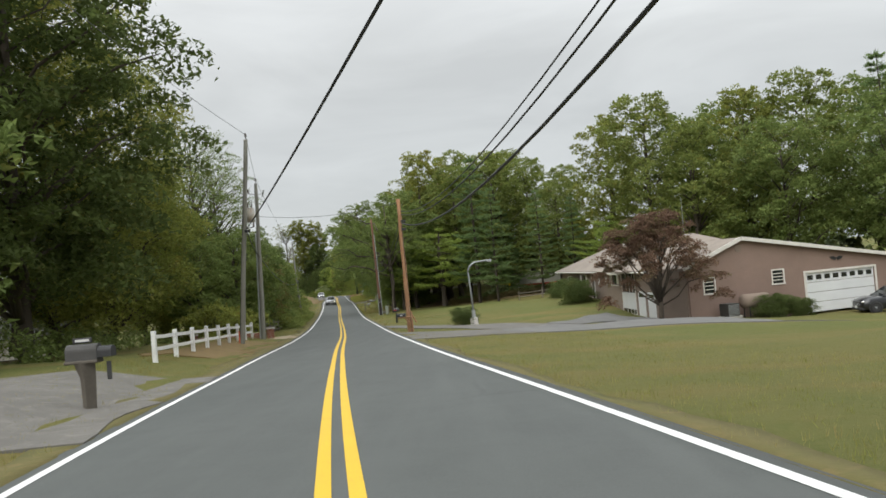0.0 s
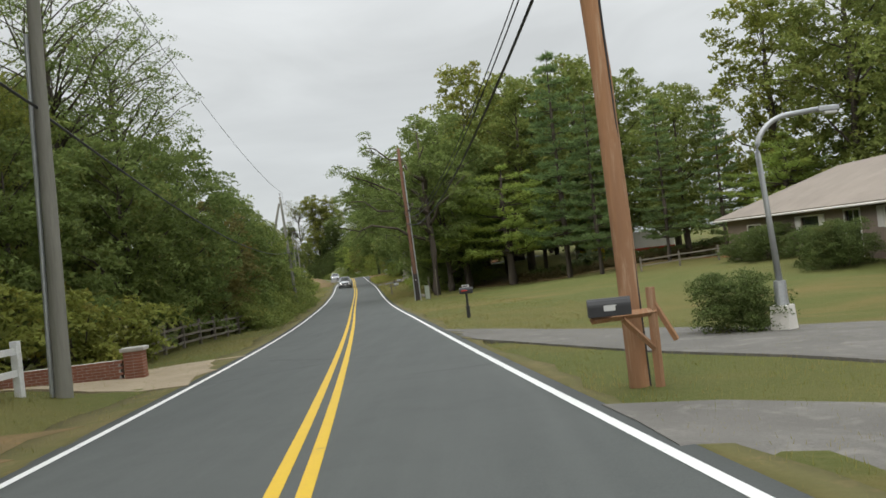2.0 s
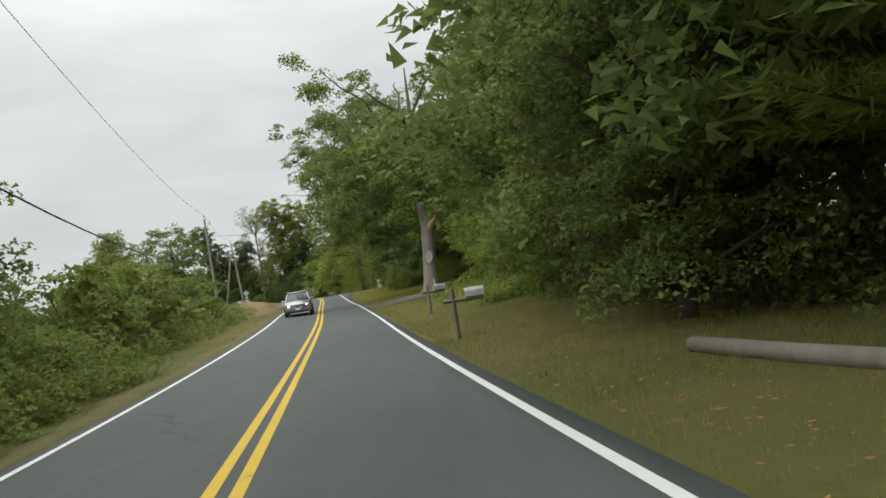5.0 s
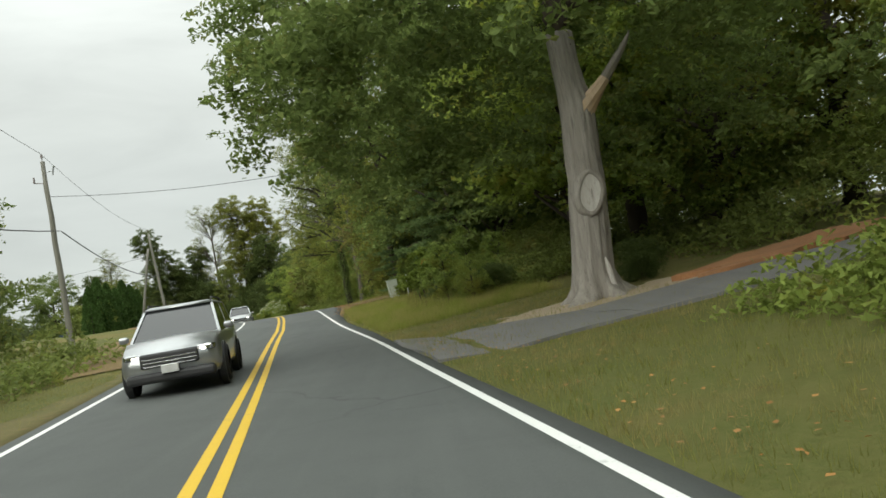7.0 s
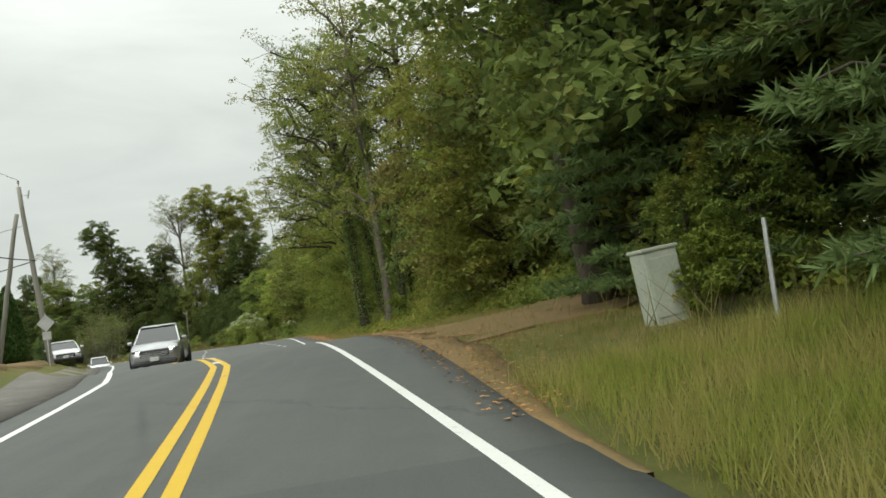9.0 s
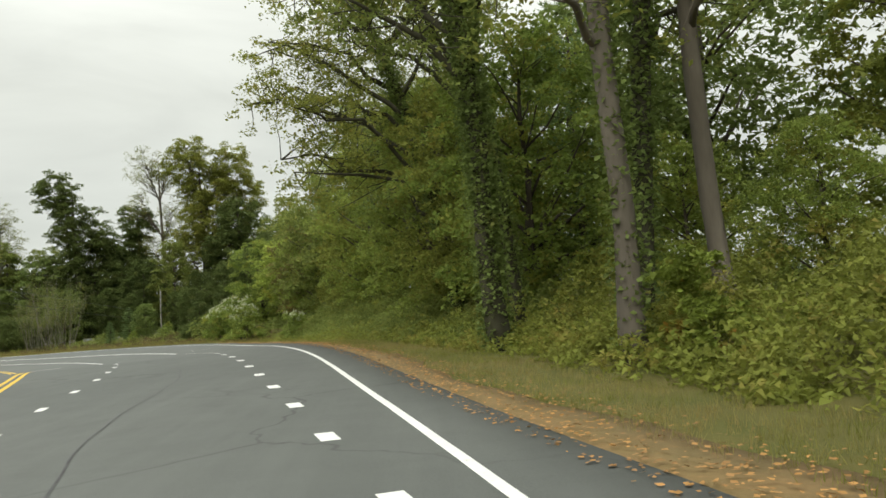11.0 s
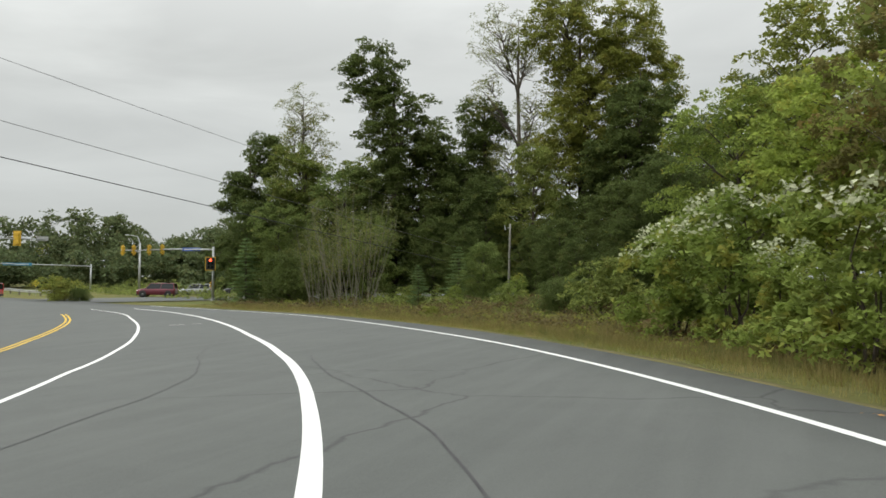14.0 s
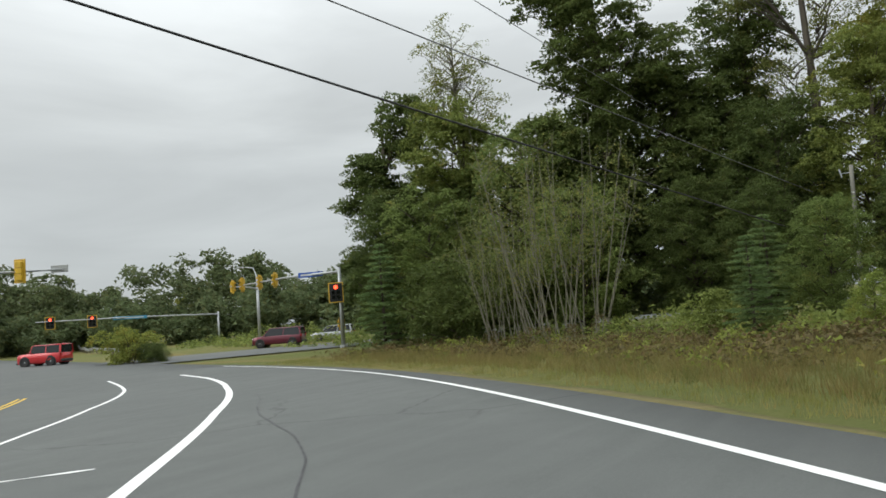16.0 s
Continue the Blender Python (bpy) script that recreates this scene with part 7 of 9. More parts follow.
def old_tree():
    """The big old roadside tree: broken limb, pale scar, spreading dark crown."""
    x, y = -14.9, 161.7
    base = Vector((x, y, gz(x, y)))
    root = thing("old_maple_tree", Matrix.Translation(base), "huge old maple with a grey scarred trunk and snapped limb", "tree")
    rng = np.random.default_rng(77)
    bm = bmesh.new()
    sides, rings = 56, []
    levels = [(-0.3, 0.92, -0.02), (0.0, 0.80, -0.02), (0.15, 0.66, -0.03), (0.35, 0.57, -0.05), (0.7, 0.52, -0.06), (1.1, 0.49, -0.02), (1.6, 0.47, 0.03), (2.1, 0.47, 0.08), (2.6, 0.47, 0.13), (3.0, 0.455, 0.17),
              (3.5, 0.44, 0.18), (4.0, 0.43, 0.20), (4.5, 0.42, 0.23), (5.0, 0.41, 0.25), (5.4, 0.36, 0.20), (6.0, 0.34, 0.14), (6.8, 0.33, 0.10)]
    for z, r, cx in levels:
        ring = []
        for k in range(sides):
            a = 2 * math.pi * k / sides
            root_ = max(0, 1 - z / 0.55) ** 1.3
            flare = 1 + (0.30 * math.sin(5 * a + 1) + 0.16 * math.sin(9 * a) + 0.25 * max(0, math.cos(a))) * root_ + 0.045 * math.sin(13 * a + 0.6 * z) + 0.04 * math.sin(22 * a - 0.8 * z) + rng.uniform(-0.03, 0.03)
            ring.append(bm.verts.new((r * flare * math.cos(a) + cx, r * flare * math.sin(a), z)))
        rings.append(ring)
    for r0, r1 in zip(rings, rings[1:]):
        for k in range(sides):
            bm.faces.new((r0[k], r0[(k + 1) % sides], r1[(k + 1) % sides], r1[k]))
    bm.faces.new(rings[-1])
    part("trunk", bm, OLD_TRUNK, root, "weathered grey trunk", True)
    centres, radii = [], []
    limbs = bmesh.new()
    for k in range(14):
        a, L = k * 2.4 + 0.4, rng.uniform(5.0, 8.4)
        end = np.array([L * math.cos(a), L * math.sin(a), rng.uniform(8, 17)])
        limb(limbs, (0.12, 0, 7.4 + 0.42 * k), end + np.array([0, 0, 0.15 * k]), 0.13, 0.03, rng, 0.1, 5, 8)
        for j in range(13):
            c = end * rng.uniform(0.45, 1.1) + rng.normal(size=3) * [1.8, 1.8, 1.5]
            c[2] = max(c[2], 4.2)
            if c[1] < 0.6 and abs(c[0] - 0.6) < 2.4 and c[2] < 7.8:
                continue
            centres.append(c)
            radii.append(rng.uniform(0.9, 1.7))
    for k in range(34):
        a, L = rng.uniform(1.2, 5.1), rng.uniform(3.8, 7.6)
        centres.append(np.array([L * math.cos(a), L * math.sin(a), rng.uniform(4.6, 9)]))
        radii.append(rng.uniform(0.8, 1.5))
    tube(limbs, [(0.12, 0, 6.4), (0.10, 0, 7.2), (0.13, 0.1, 9), (0.3, 0, 13), (0.4, 0, 17)], [0.34, 0.33, 0.28, 0.18, 0.05], 11)
    part("branchwork", limbs, BARK, root, "dark limbs", True)
    bm = bmesh.new()
    tube(bm, [(0.35, -0.15, 4.7), (0.66, -0.32, 5.05), (0.98, -0.38, 5.4)], [0.27, 0.19, 0.14], 9, 0.12, random.Random(3))
    stub = part("broken_limb", bm, BARE_WOOD, root, "snapped limb of torn orange-brown wood")
    bm = bmesh.new()
    tube(bm, [(0.96, -0.38, 5.38), (1.35, -0.4, 5.85), (1.62, -0.4, 6.2), (1.80, -0.4, 6.5)], [0.13, 0.11, 0.07, 0.015], 8, 0.1, random.Random(4))
    part("splinter", bm, BARK_PALE, stub, "bare grey end")
    # the scar: a swollen rim of bark round pale bare wood
    bm = bmesh.new()
    n = 22
    oval = lambda t, w, h, y: (w * math.cos(t) * (1 + 0.12 * math.sin(2 * t + 1)) + 0.10, -0.47 - y, 2.62 + h * math.sin(t) + 0.08 * math.cos(t))
    rows = [[bm.verts.new(oval(2 * math.pi * k / n, w, h, y)) for k in range(n)] for w, h, y in ((0.40, 0.62, -0.10), (0.34, 0.56, 0.05), (0.27, 0.49, 0.07), (0.22, 0.43, 0.0))]
    for r0, r1 in zip(rows, rows[1:]):
        for k in range(n):
            bm.faces.new((r0[k], r0[(k + 1) % n], r1[(k + 1) % n], r1[k]))
    part("scar_rim", bm, OLD_TRUNK, root, "swollen bark rim of a healed wound", True)
    bm = bmesh.new()
    ring = [bm.verts.new(oval(2 * math.pi * k / n, 0.25, 0.46, 0.03)) for k in range(n)]
    hub = bm.verts.new((0.12, -0.485, 2.62))
    for k in range(n):
        bm.faces.new((hub, ring[k], ring[(k + 1) % n]))
    part("scar", bm, SCAR_WOOD, root, "pale bare wood inside the wound")
    bm = bmesh.new()
    tube(bm, [(0.30, -0.62, 0.0), (0.27, -0.50, 0.3), (0.24, -0.455, 0.75), (0.2, -0.42, 1.0)], [0.09, 0.085, 0.07, 0.02], 7, 0.1, random.Random(5))
    part("bare_streak", bm, SCAR_WOOD, root, "strip of pale wood where the bark has gone")
    pts = clump_points(np.array(centres), radii, 230, rng, 0.72, 0.4)
    v, f = leaf_quads(pts, 0.22 * rng.uniform(0.6, 1.35, len(pts)), rng, 0.4, 0.6)
    crown = raw_mesh("crown", v, f, OAK_LEAF)
    crown.parent = root
    return root


old_tree()


def limb_tree(x, y, H, label):
    """A roadside tree whose long limbs reach out over the road."""
    root = thing("overhanging_tree", Matrix.Translation((x, y, gz(x, y))), label, "tree")
    rng = np.random.default_rng(88)
    bm = bmesh.new()
    tube(bm, [(0, 0, -0.4), (0, 0, 0.5), (0.1, 0, 4), (-0.1, 0.1, 8), (-0.3, 0, H)], [0.5, 0.36, 0.31, 0.24, 0.05], 10, 0.08, rng)
    centres, radii = [], []
    for k, (h, a, L, up) in enumerate(((5.6, 3.35, 8.2, 1.4), (6.8, 3.0, 7.6, 2.6), (8.0, 3.5, 6.8, 3.4), (9.0, 2.7, 6.0, 3.6), (6.2, 4.2, 5.5, 2.6), (7.4, 1.9, 5.5, 3.0), (8.5, 0.6, 5.0, 3.5), (7.0, 5.5, 5.2, 3.2), (10, 4.8, 4.5, 3.0), (10.5, 1.2, 4.5, 3.2), (11, 3.2, 5, 3))):
        end = np.array([L * math.cos(a), L * math.sin(a), h + up])
        pts = limb(bm, (0, 0, h - 0.6), end, 0.17, 0.03, rng, 0.08, 6, 7)
        for j in range(9):
            f = rng.uniform(0.35, 1.08)
            c = np.array([0, 0, h - 0.6]) + (end - np.array([0, 0, h - 0.6])) * f + rng.normal(size=3) * [0.9, 0.9, 0.8]
            limb(bm, np.array([0, 0, h - 0.6]) + (end - np.array([0, 0, h - 0.6])) * min(f, 1) * 0.9, c, 0.035, 0.01, rng, 0, 3, 5)
            centres.append(c)
            radii.append(rng.uniform(0.55, 1.05))
    part("trunk", bm, BARK, root, smooth=True)
    pts = clump_points(np.array(centres), radii, 380, rng, 0.75, 0.35)
    v, f = leaf_quads(pts, 0.17 * rng.uniform(0.6, 1.35, len(pts)), rng, 0.4, 0.55)
    crown = raw_mesh("crown", v, f, OAK_LEAF)
    crown.parent = root
    return root


limb_tree(*plan(131.5, 4.6), 15, "tree with long dark limbs reaching over the road")


def forest_tree(x, y, H, tilt, r, bark, limbs_, leaf_mat, density, seed, label, ivy=0.0, base=5.0, size=0.17):
    """A tall wood-edge tree: a bare, often ivy-clad trunk that leans, long arching limbs with twigs, loose leaves."""
    root = thing("forest_tree", Matrix.Translation((x, y, gz(x, y))), label, "tree")
    rng = np.random.default_rng(seed)
    bm = bmesh.new()
    tilt = np.array([*tilt, H])
    spine = [np.array([0, 0, -0.4])] + [tilt * f * np.array([f ** 0.5, f ** 0.5, 1]) + rng.normal(size=3) * [0.08, 0.08, 0] for f in (0.03, 0.15, 0.3, 0.45, 0.6, 0.8, 1.0)]
    tube(bm, spine, [r * 1.6, r * 1.2, r, r * 0.92, r * 0.84, r * 0.7, r * 0.45, 0.04], 11, 0.08, rng)
    centres, radii = [], []
    upper = [(H * rng.uniform(0.62, 0.93), k * 2.4 + rng.uniform(0, 1), rng.uniform(2.8, 4.6), rng.uniform(1.0, 2.6)) for k in range(8)]
    for h, a, L, up in (*limbs_, *upper):
        f = h / H
        p0 = tilt * f * np.array([f ** 0.5, f ** 0.5, 1])
        end = p0 + np.array([L * math.cos(a), L * math.sin(a), up])
        limb(bm, p0, end, r * 0.45, 0.03, rng, 0.12, 7, 7)
        for j in range(int(9 + L * 2.2)):
            q = p0 + (end - p0) * min(rng.uniform(0.3, 1.05), 1.0)
            q[2] += 0.12 * L * math.sin(math.pi * min(1, np.linalg.norm(q - p0) / np.linalg.norm(end - p0)))
            c = q + rng.normal(size=3) * [1.0, 1.0, 0.8] + np.array([0, 0, 0.2])
            limb(bm, q, c, 0.03, 0.008, rng, 0, 3, 4)
            centres.append(c)
            radii.append(rng.uniform(0.5, 0.95))
    part("trunk", bm, bark, root, smooth=True)
    pts = clump_points(np.array(centres), radii, density, rng, 0.75, 0.25)
    v, f = leaf_quads(pts, size * rng.uniform(0.6, 1.35, len(pts)), rng, 0.4, 0.6)
    crown = raw_mesh("crown", v, f, leaf_mat)
    crown.parent = root
    if ivy:
        n = int(6500 * ivy)
        k = rng.random(n) ** 0.8 * 0.62
        a = rng.uniform(0, 6.283, n)
        rad = r * (0.95 + 1.1 * rng.random(n) ** 2)
        p = np.stack([tilt[0] * k ** 1.5 + rad * np.cos(a), tilt[1] * k ** 1.5 + rad * np.sin(a), H * k], 1)
        v, f = leaf_quads(p, 0.14 * rng.uniform(0.6, 1.4, n), rng, 0.3, 0.75)
        vine = raw_mesh("ivy", v, f, OAK_LEAF)
        vine.parent = root
        vine["label"] = "dark ivy on the trunk"
    return root


W = math.pi
forest_tree(-20.4, 191.5, 21, (-1.2, 0.3), 0.30, BARK, ((9.0, W + 0.1, 7.2, 2.4), (10.5, W - 0.35, 7.6, 3.4), (11.5, W + 0.3, 8.2, 3.6), (13, W - 0.1, 7.0, 3.6), (9.5, 4.4, 5.0, 3.0), (12, 1.8, 4.5, 3.2), (14, 0.3, 4.5, 3.0), (15.5, W + 0.8, 5.0, 3.0), (16.5, 2.4, 4.5, 2.6)), OAK_LEAF, 330, 306, "tall dark oak whose limbs reach over the road")
forest_tree(-27.4, 231.0, 21, (-1.0, 0.4), 0.30, BARK_IVY, ((7.5, W + 0.3, 4.0, 3.0), (9.0, W - 0.4, 4.2, 3.0), (10.5, 1.4, 4.0, 3.4), (11.5, -1.0, 3.8, 3.0), (13, 2.5, 4.0, 2.0), (12.5, W, 4.2, 2.6)), BROAD_LEAF, 130, 301, "ivy-clad tree at the bend with a leafy crown", 1.6)
forest_tree(-26.0, 235.5, 23, (-4.0, 0.6), 0.26, BARK_IVY, ((8.0, W - 0.2, 5.0, 3.4), (9.5, W + 0.4, 5.0, 3.4), (11, W, 5.0, 3.4), (12.5, 1.5, 4.5, 3.0), (10, -1.2, 4.5, 3.5), (14, W + 0.8, 4.0, 2.0)), BROAD_LEAF, 80, 302, "dark leaning tree half covered with ivy", 1.4)
forest_tree(-27.2, 246.5, 22, (-6.0, -0.6), 0.30, BARK_IVY, ((5.5, W + 0.35, 7.0, 2.4), (6.5, W - 0.1, 7.4, 2.6), (7.5, W + 0.6, 7.0, 3.0), (8.5, W + 0.15, 8.0, 3.0), (9.5, W - 0.25, 7.0, 3.0), (10.5, W + 0.45, 7.0, 2.8), (12, W + 0.1, 6.0, 2.6), (13.5, W + 0.7, 5.0, 2.2), (9.0, 1.4, 4.0, 3.4), (11.5, -0.8, 4.0, 3.0)), YELLOW_LEAF, 130, 307, "ivy-clad tree leaning over the road with arching limbs", 1.3)
forest_tree(-25.6, 254.5, 23, (-2.4, -0.5), 0.26, BARK_IVY, ((7.5, W + 0.1, 5.5, 3.0), (9.0, W + 0.5, 5.5, 3.0), (10.5, W - 0.2, 5.5, 3.0), (12, W + 0.3, 4.6, 2.6), (10, 1.2, 4.0, 3.0)), BROAD_LEAF, 150, 308, "second ivy-clad tree leaning towards the road", 1.3)
forest_tree(-25.4, 224.2, 22, (-0.7, 0.3), 0.24, BARK_MID, ((6.5, W + 0.8, 3.6, 1.0), (8.0, W, 4.0, 2.0), (9.5, 0.4, 3.8, 2.4), (11, 4.4, 4.0, 2.6), (12.5, 2.0, 4.0, 2.6), (14, W, 3.6, 2.2)), YELLOW_LEAF, 80, 303, "tall straight tree with a pale vine-clad trunk", 0.5)
forest_tree(-24.6, 226.0, 19, (2.2, 0.5), 0.26, BARK_IVY, ((7.0, 0.6, 3.6, 2.0), (8.5, 5.2, 3.6, 2.6), (10, 1.6, 3.8, 2.8), (11.5, W, 3.6, 2.6), (12.5, 0.2, 3.4, 2.0)), BROAD_LEAF, 90, 304, "dark trunk slanting away from the road", 0.7)
forest_tree(-22.6, 226.4, 22, (-0.5, 0.2), 0.24, BARK_MID, ((7.5, 4.6, 3.6, 1.4), (9.0, W, 4.2, 2.2), (10.5, 0.5, 4.0, 2.4), (12, 5.4, 4.0, 2.6), (13.5, 2.2, 3.8, 2.4)), YELLOW_LEAF, 80, 305, "tall straight tree with a pale bare trunk")


def red_maple():
    x, y = 13.9, 51.7
    root = thing("red_maple_tree", Matrix.Translation((x, y, gz(x, y))), "low spreading red-leaved maple in front of the house", "tree")
    rng = np.random.default_rng(99)
    bm = bmesh.new()
    centres, radii = [], []
    tube(bm, [(0, 0, -0.3), (0, 0, 0.4), (0.05, 0, 1.4)], [0.24, 0.18, 0.15], 10, 0.08, rng)
    for k in range(34):
        a, L = k * 2.4, rng.uniform(0.6, 4.0)
        h = 7.3 - 0.26 * L * L * rng.uniform(0.7, 1.3)
        end = np.array([L * math.cos(a), L * math.sin(a), max(h, 2.0)])
        limb(bm, (0, 0, rng.uniform(0.9, 1.7)), end, 0.07, 0.012, rng, 0.12, 5, 6)
        centres.append(end)
        radii.append(rng.uniform(0.5, 0.95))
        if L > 2.4:
            centres.append(end * [1.05, 1.05, 1] - np.array([0, 0, rng.uniform(0.5, 1.3)]))
            radii.append(rng.uniform(0.5, 0.8))
        for j in range(2):
            c = end * [0.75, 0.75, 0.85] + rng.normal(size=3) * 0.45
            centres.append(c)
            radii.append(rng.uniform(0.4, 0.8))
    part("trunk", bm, BARK, root, smooth=True)
    pts = clump_points(np.array(centres), radii, 620, rng, 0.6, 0.4)
    v, f = leaf_quads(pts, 0.15 * rng.uniform(0.6, 1.3, len(pts)), rng, 0.3, 0.6)
    crown = raw_mesh("crown", v, f, MAPLE_RED)
    crown.parent = root
    return root


red_maple()

# ---- the pink house ----
def wall_run(bm, a, b, z0, z1, openings=(), thick=0.22):
    """A wall between plan points a and b with rectangular openings (u0, u1, v0, v1), v in world height."""
    a, b = Vector((*a, 0)), Vector((*b, 0))
    d = (b - a).normalized()
    side = Vector((d.y, -d.x, 0)) * thick / 2
    L = (b - a).length
    us = sorted({0.0, L, *(q for o in openings for q in o[:2])})
    vs = sorted({z0, z1, *(q for o in openings for q in o[2:])})
    for u0, u1 in zip(us, us[1:]):
        for v0, v1 in zip(vs, vs[1:]):
            mu, mv = (u0 + u1) / 2, (v0 + v1) / 2
            if any(o[0] < mu < o[1] and o[2] < mv < o[3] for o in openings):
                continue
            ring = []
            for v in (v0, v1):
                for u, k in ((u0, -1), (u1, -1), (u1, 1), (u0, 1)):
                    ring.append(bm.verts.new(a + d * u + side * k + Vector((0, 0, v))))
            for f in ((0, 3, 2, 1), (4, 5, 6, 7), (0, 1, 5, 4), (1, 2, 6, 5), (2, 3, 7, 6), (3, 0, 4, 7)):
                bm.faces.new([ring[k] for k in f])
    bmesh.ops.remove_doubles(bm, verts=bm.verts, dist=0.001)


def window_in(root, a, b, o, outward, mullions=(1, 4), label="", frame_mat=None, name="window"):
    """A framed window set in an opening of a wall run, its panes a little recessed."""
    fm = frame_mat or TRIM
    a3, b3 = Vector((*a, 0)), Vector((*b, 0))
    d = (b3 - a3).normalized()
    n = Vector((outward[0], outward[1], 0)).normalized()
    u0, u1, v0, v1 = o
    turn = Matrix((d, -n, Vector((0, 0, 1)))).transposed()
    c = lambda u, v, off: a3 + d * u + n * off + Vector((0, 0, v))
    bm = bmesh.new()
    w = 0.09
    box(bm, c((u0 + u1) / 2, v1 + w / 2, 0.115), (u1 - u0 + 2 * w, 0.06, w), turn)
    box(bm, c((u0 + u1) / 2, v0 - w / 2, 0.125), (u1 - u0 + 2 * w + 0.08, 0.09, w), turn)
    for u in (u0 - w / 2, u1 + w / 2):
        box(bm, c(u, (v0 + v1) / 2, 0.115), (w, 0.06, v1 - v0), turn)
    frame_ob = wpart(name, bm, fm, root, label)
    bm = bmesh.new()
    box(bm, c((u0 + u1) / 2, (v0 + v1) / 2, 0.02), (u1 - u0, 0.02, v1 - v0), turn)
    wpart("pane", bm, DARK_GLASS, frame_ob, "dark glass pane")
    bm = bmesh.new()
    for k in range(1, mullions[0]):
        box(bm, c(u0 + (u1 - u0) * k / mullions[0], (v0 + v1) / 2, 0.045), (0.045, 0.03, v1 - v0), turn)
    for k in range(1, mullions[1]):
        box(bm, c((u0 + u1) / 2, v0 + (v1 - v0) * k / mullions[1], 0.05), (u1 - u0, 0.03, 0.05), turn)
    if len(bm.verts):
        wpart("glazing_bar", bm, fm, frame_ob)
    else:
        bm.free()
    return frame_ob


def roof_slab(bm, quad, thick=0.16):
    q = [Vector(p) for p in quad]
    n = (q[1] - q[0]).cross(q[-1] - q[0]).normalized()
    if n.z < 0:
        n = -n
    low = [bm.verts.new(p) for p in q]
    high = [bm.verts.new(p + n * thick) for p in q]
    k = len(q)
    bm.faces.new(low)
    bm.faces.new(high[::-1])
    for i in range(k):
        j = (i + 1) % k
        bm.faces.new((low[i], high[i], high[j], low[j]))


def build_house():
    root = thing("house", Matrix.Translation((20, 70, gz(20, 70))), "long single-storey pink block house with tan shingle roofs", "house")
    A, B = (16.3, 53.3), (33.1, 58.9)
    ge = np.array([B[0] - A[0], B[1] - A[1]])
    ge = ge / np.linalg.norm(ge)
    back = np.array([-0.02, 1.0])
    low = -2.9
    # gable end with two windows and the garage door
    o1, o2, og = (1.25, 2.1, 0.12, 1.15), (7.05, 8.0, 0.32, 1.25), (9.95, 16.4, low, 0.82)
    bm = bmesh.new()
    wall_run(bm, A, B, low, 1.55, (o1, o2, og))
    wpart("gable_wall", bm, STUCCO, root)
    bm = bmesh.new()
    d3, side = Vector((*ge, 0)), Vector((ge[1], -ge[0], 0)) * 0.11
    a3 = Vector((*A, 0))
    outline = ((0, 1.55), (17.7, 1.55), (17.7, 1.62), (4.4, 3.62), (0, 2.0))
    faces = []
    for k in (-1, 1):
        faces.append([bm.verts.new(a3 + d3 * u + side * k + Vector((0, 0, z))) for u, z in outline])
    bm.faces.new(faces[0])
    bm.faces.new(faces[1][::-1])
    for i in range(5):
        j = (i + 1) % 5
        bm.faces.new((faces[0][i], faces[1][i], faces[1][j], faces[0][j]))
    wpart("gable", bm, STUCCO, root)
    out_s = (ge[1], -ge[0])
    window_in(root, A, B, o1, out_s, (1, 4), "white-framed window with four dark panes")
    window_in(root, A, B, o2, out_s, (1, 4), "white-framed window with four dark panes")
    # garage door
    door_c = a3 + d3 * 13.17
    turn = Matrix((d3, Vector((-ge[1], ge[0], 0)), Vector((0, 0, 1)))).transposed()
    zc = -2.05
    bm = bmesh.new()
    for k in range(4):
        box(bm, door_c + Vector((0, 0, zc + 0.36 + 0.72 * k)), (6.4, 0.05, 0.69), turn, 0.01)
    door = wpart("garage_door", bm, DOOR_WHITE, root, "white sectional garage door")
    for k in range(8):
        bm = bmesh.new()
        box(bm, door_c + d3 * (-2.75 + 0.786 * k) - Vector((-ge[1], ge[0], 0)) * 0.035 + Vector((0, 0, zc + 0.36 + 0.72 * 2.5 + 0.36)), (0.5, 0.02, 0.34), turn)
        wpart("door_pane", bm, DARK_GLASS, door, "small dark pane")
    bm = bmesh.new()
    off = Vector((ge[1], -ge[0], 0)) * 0.13
    box(bm, door_c + off + Vector((0, 0, 0.9)), (6.75, 0.06, 0.16), turn)
    for u in (-3.3, 3.3):
        box(bm, door_c + off + d3 * u + Vector((0, 0, (0.82 + low) / 2)), (0.15, 0.06, 0.82 - low), turn)
    wpart("garage_trim", bm, TRIM, root, "off-white door trim")
    bm = bmesh.new()
    rod(bm, a3 + d3 * 4.3 + off * 0.7 + Vector((0, 0, 3.05)), a3 + d3 * 4.3 + off * 1.1 + Vector((0, 0, 3.05)), 0.27, 0.27, 20)
    wpart("gable_vent", bm, STUCCO_TAN, root, "round pale gable vent")
    bm = bmesh.new()
    c = a3 + d3 * 12.9 + off * 0.9 + Vector((0, 0, 1.75))
    for sgn in (-1, 1):
        q = [c, c + d3 * 0.3 * sgn + Vector((0, 0, 0.12)), c + d3 * 0.62 * sgn + Vector((0, 0, 0.1)), c + d3 * 0.45 * sgn + Vector((0, 0, -0.08)), c + d3 * 0.12 * sgn + Vector((0, 0, -0.18))]
        low_r = [bm.verts.new(p) for p in q]
        high_r = [bm.verts.new(p + off * 0.4) for p in q]
        bm.faces.new(low_r)
        bm.faces.new(high_r[::-1])
        for i in range(5):
            j = (i + 1) % 5
            bm.faces.new((low_r[i], high_r[i], high_r[j], low_r[j]))
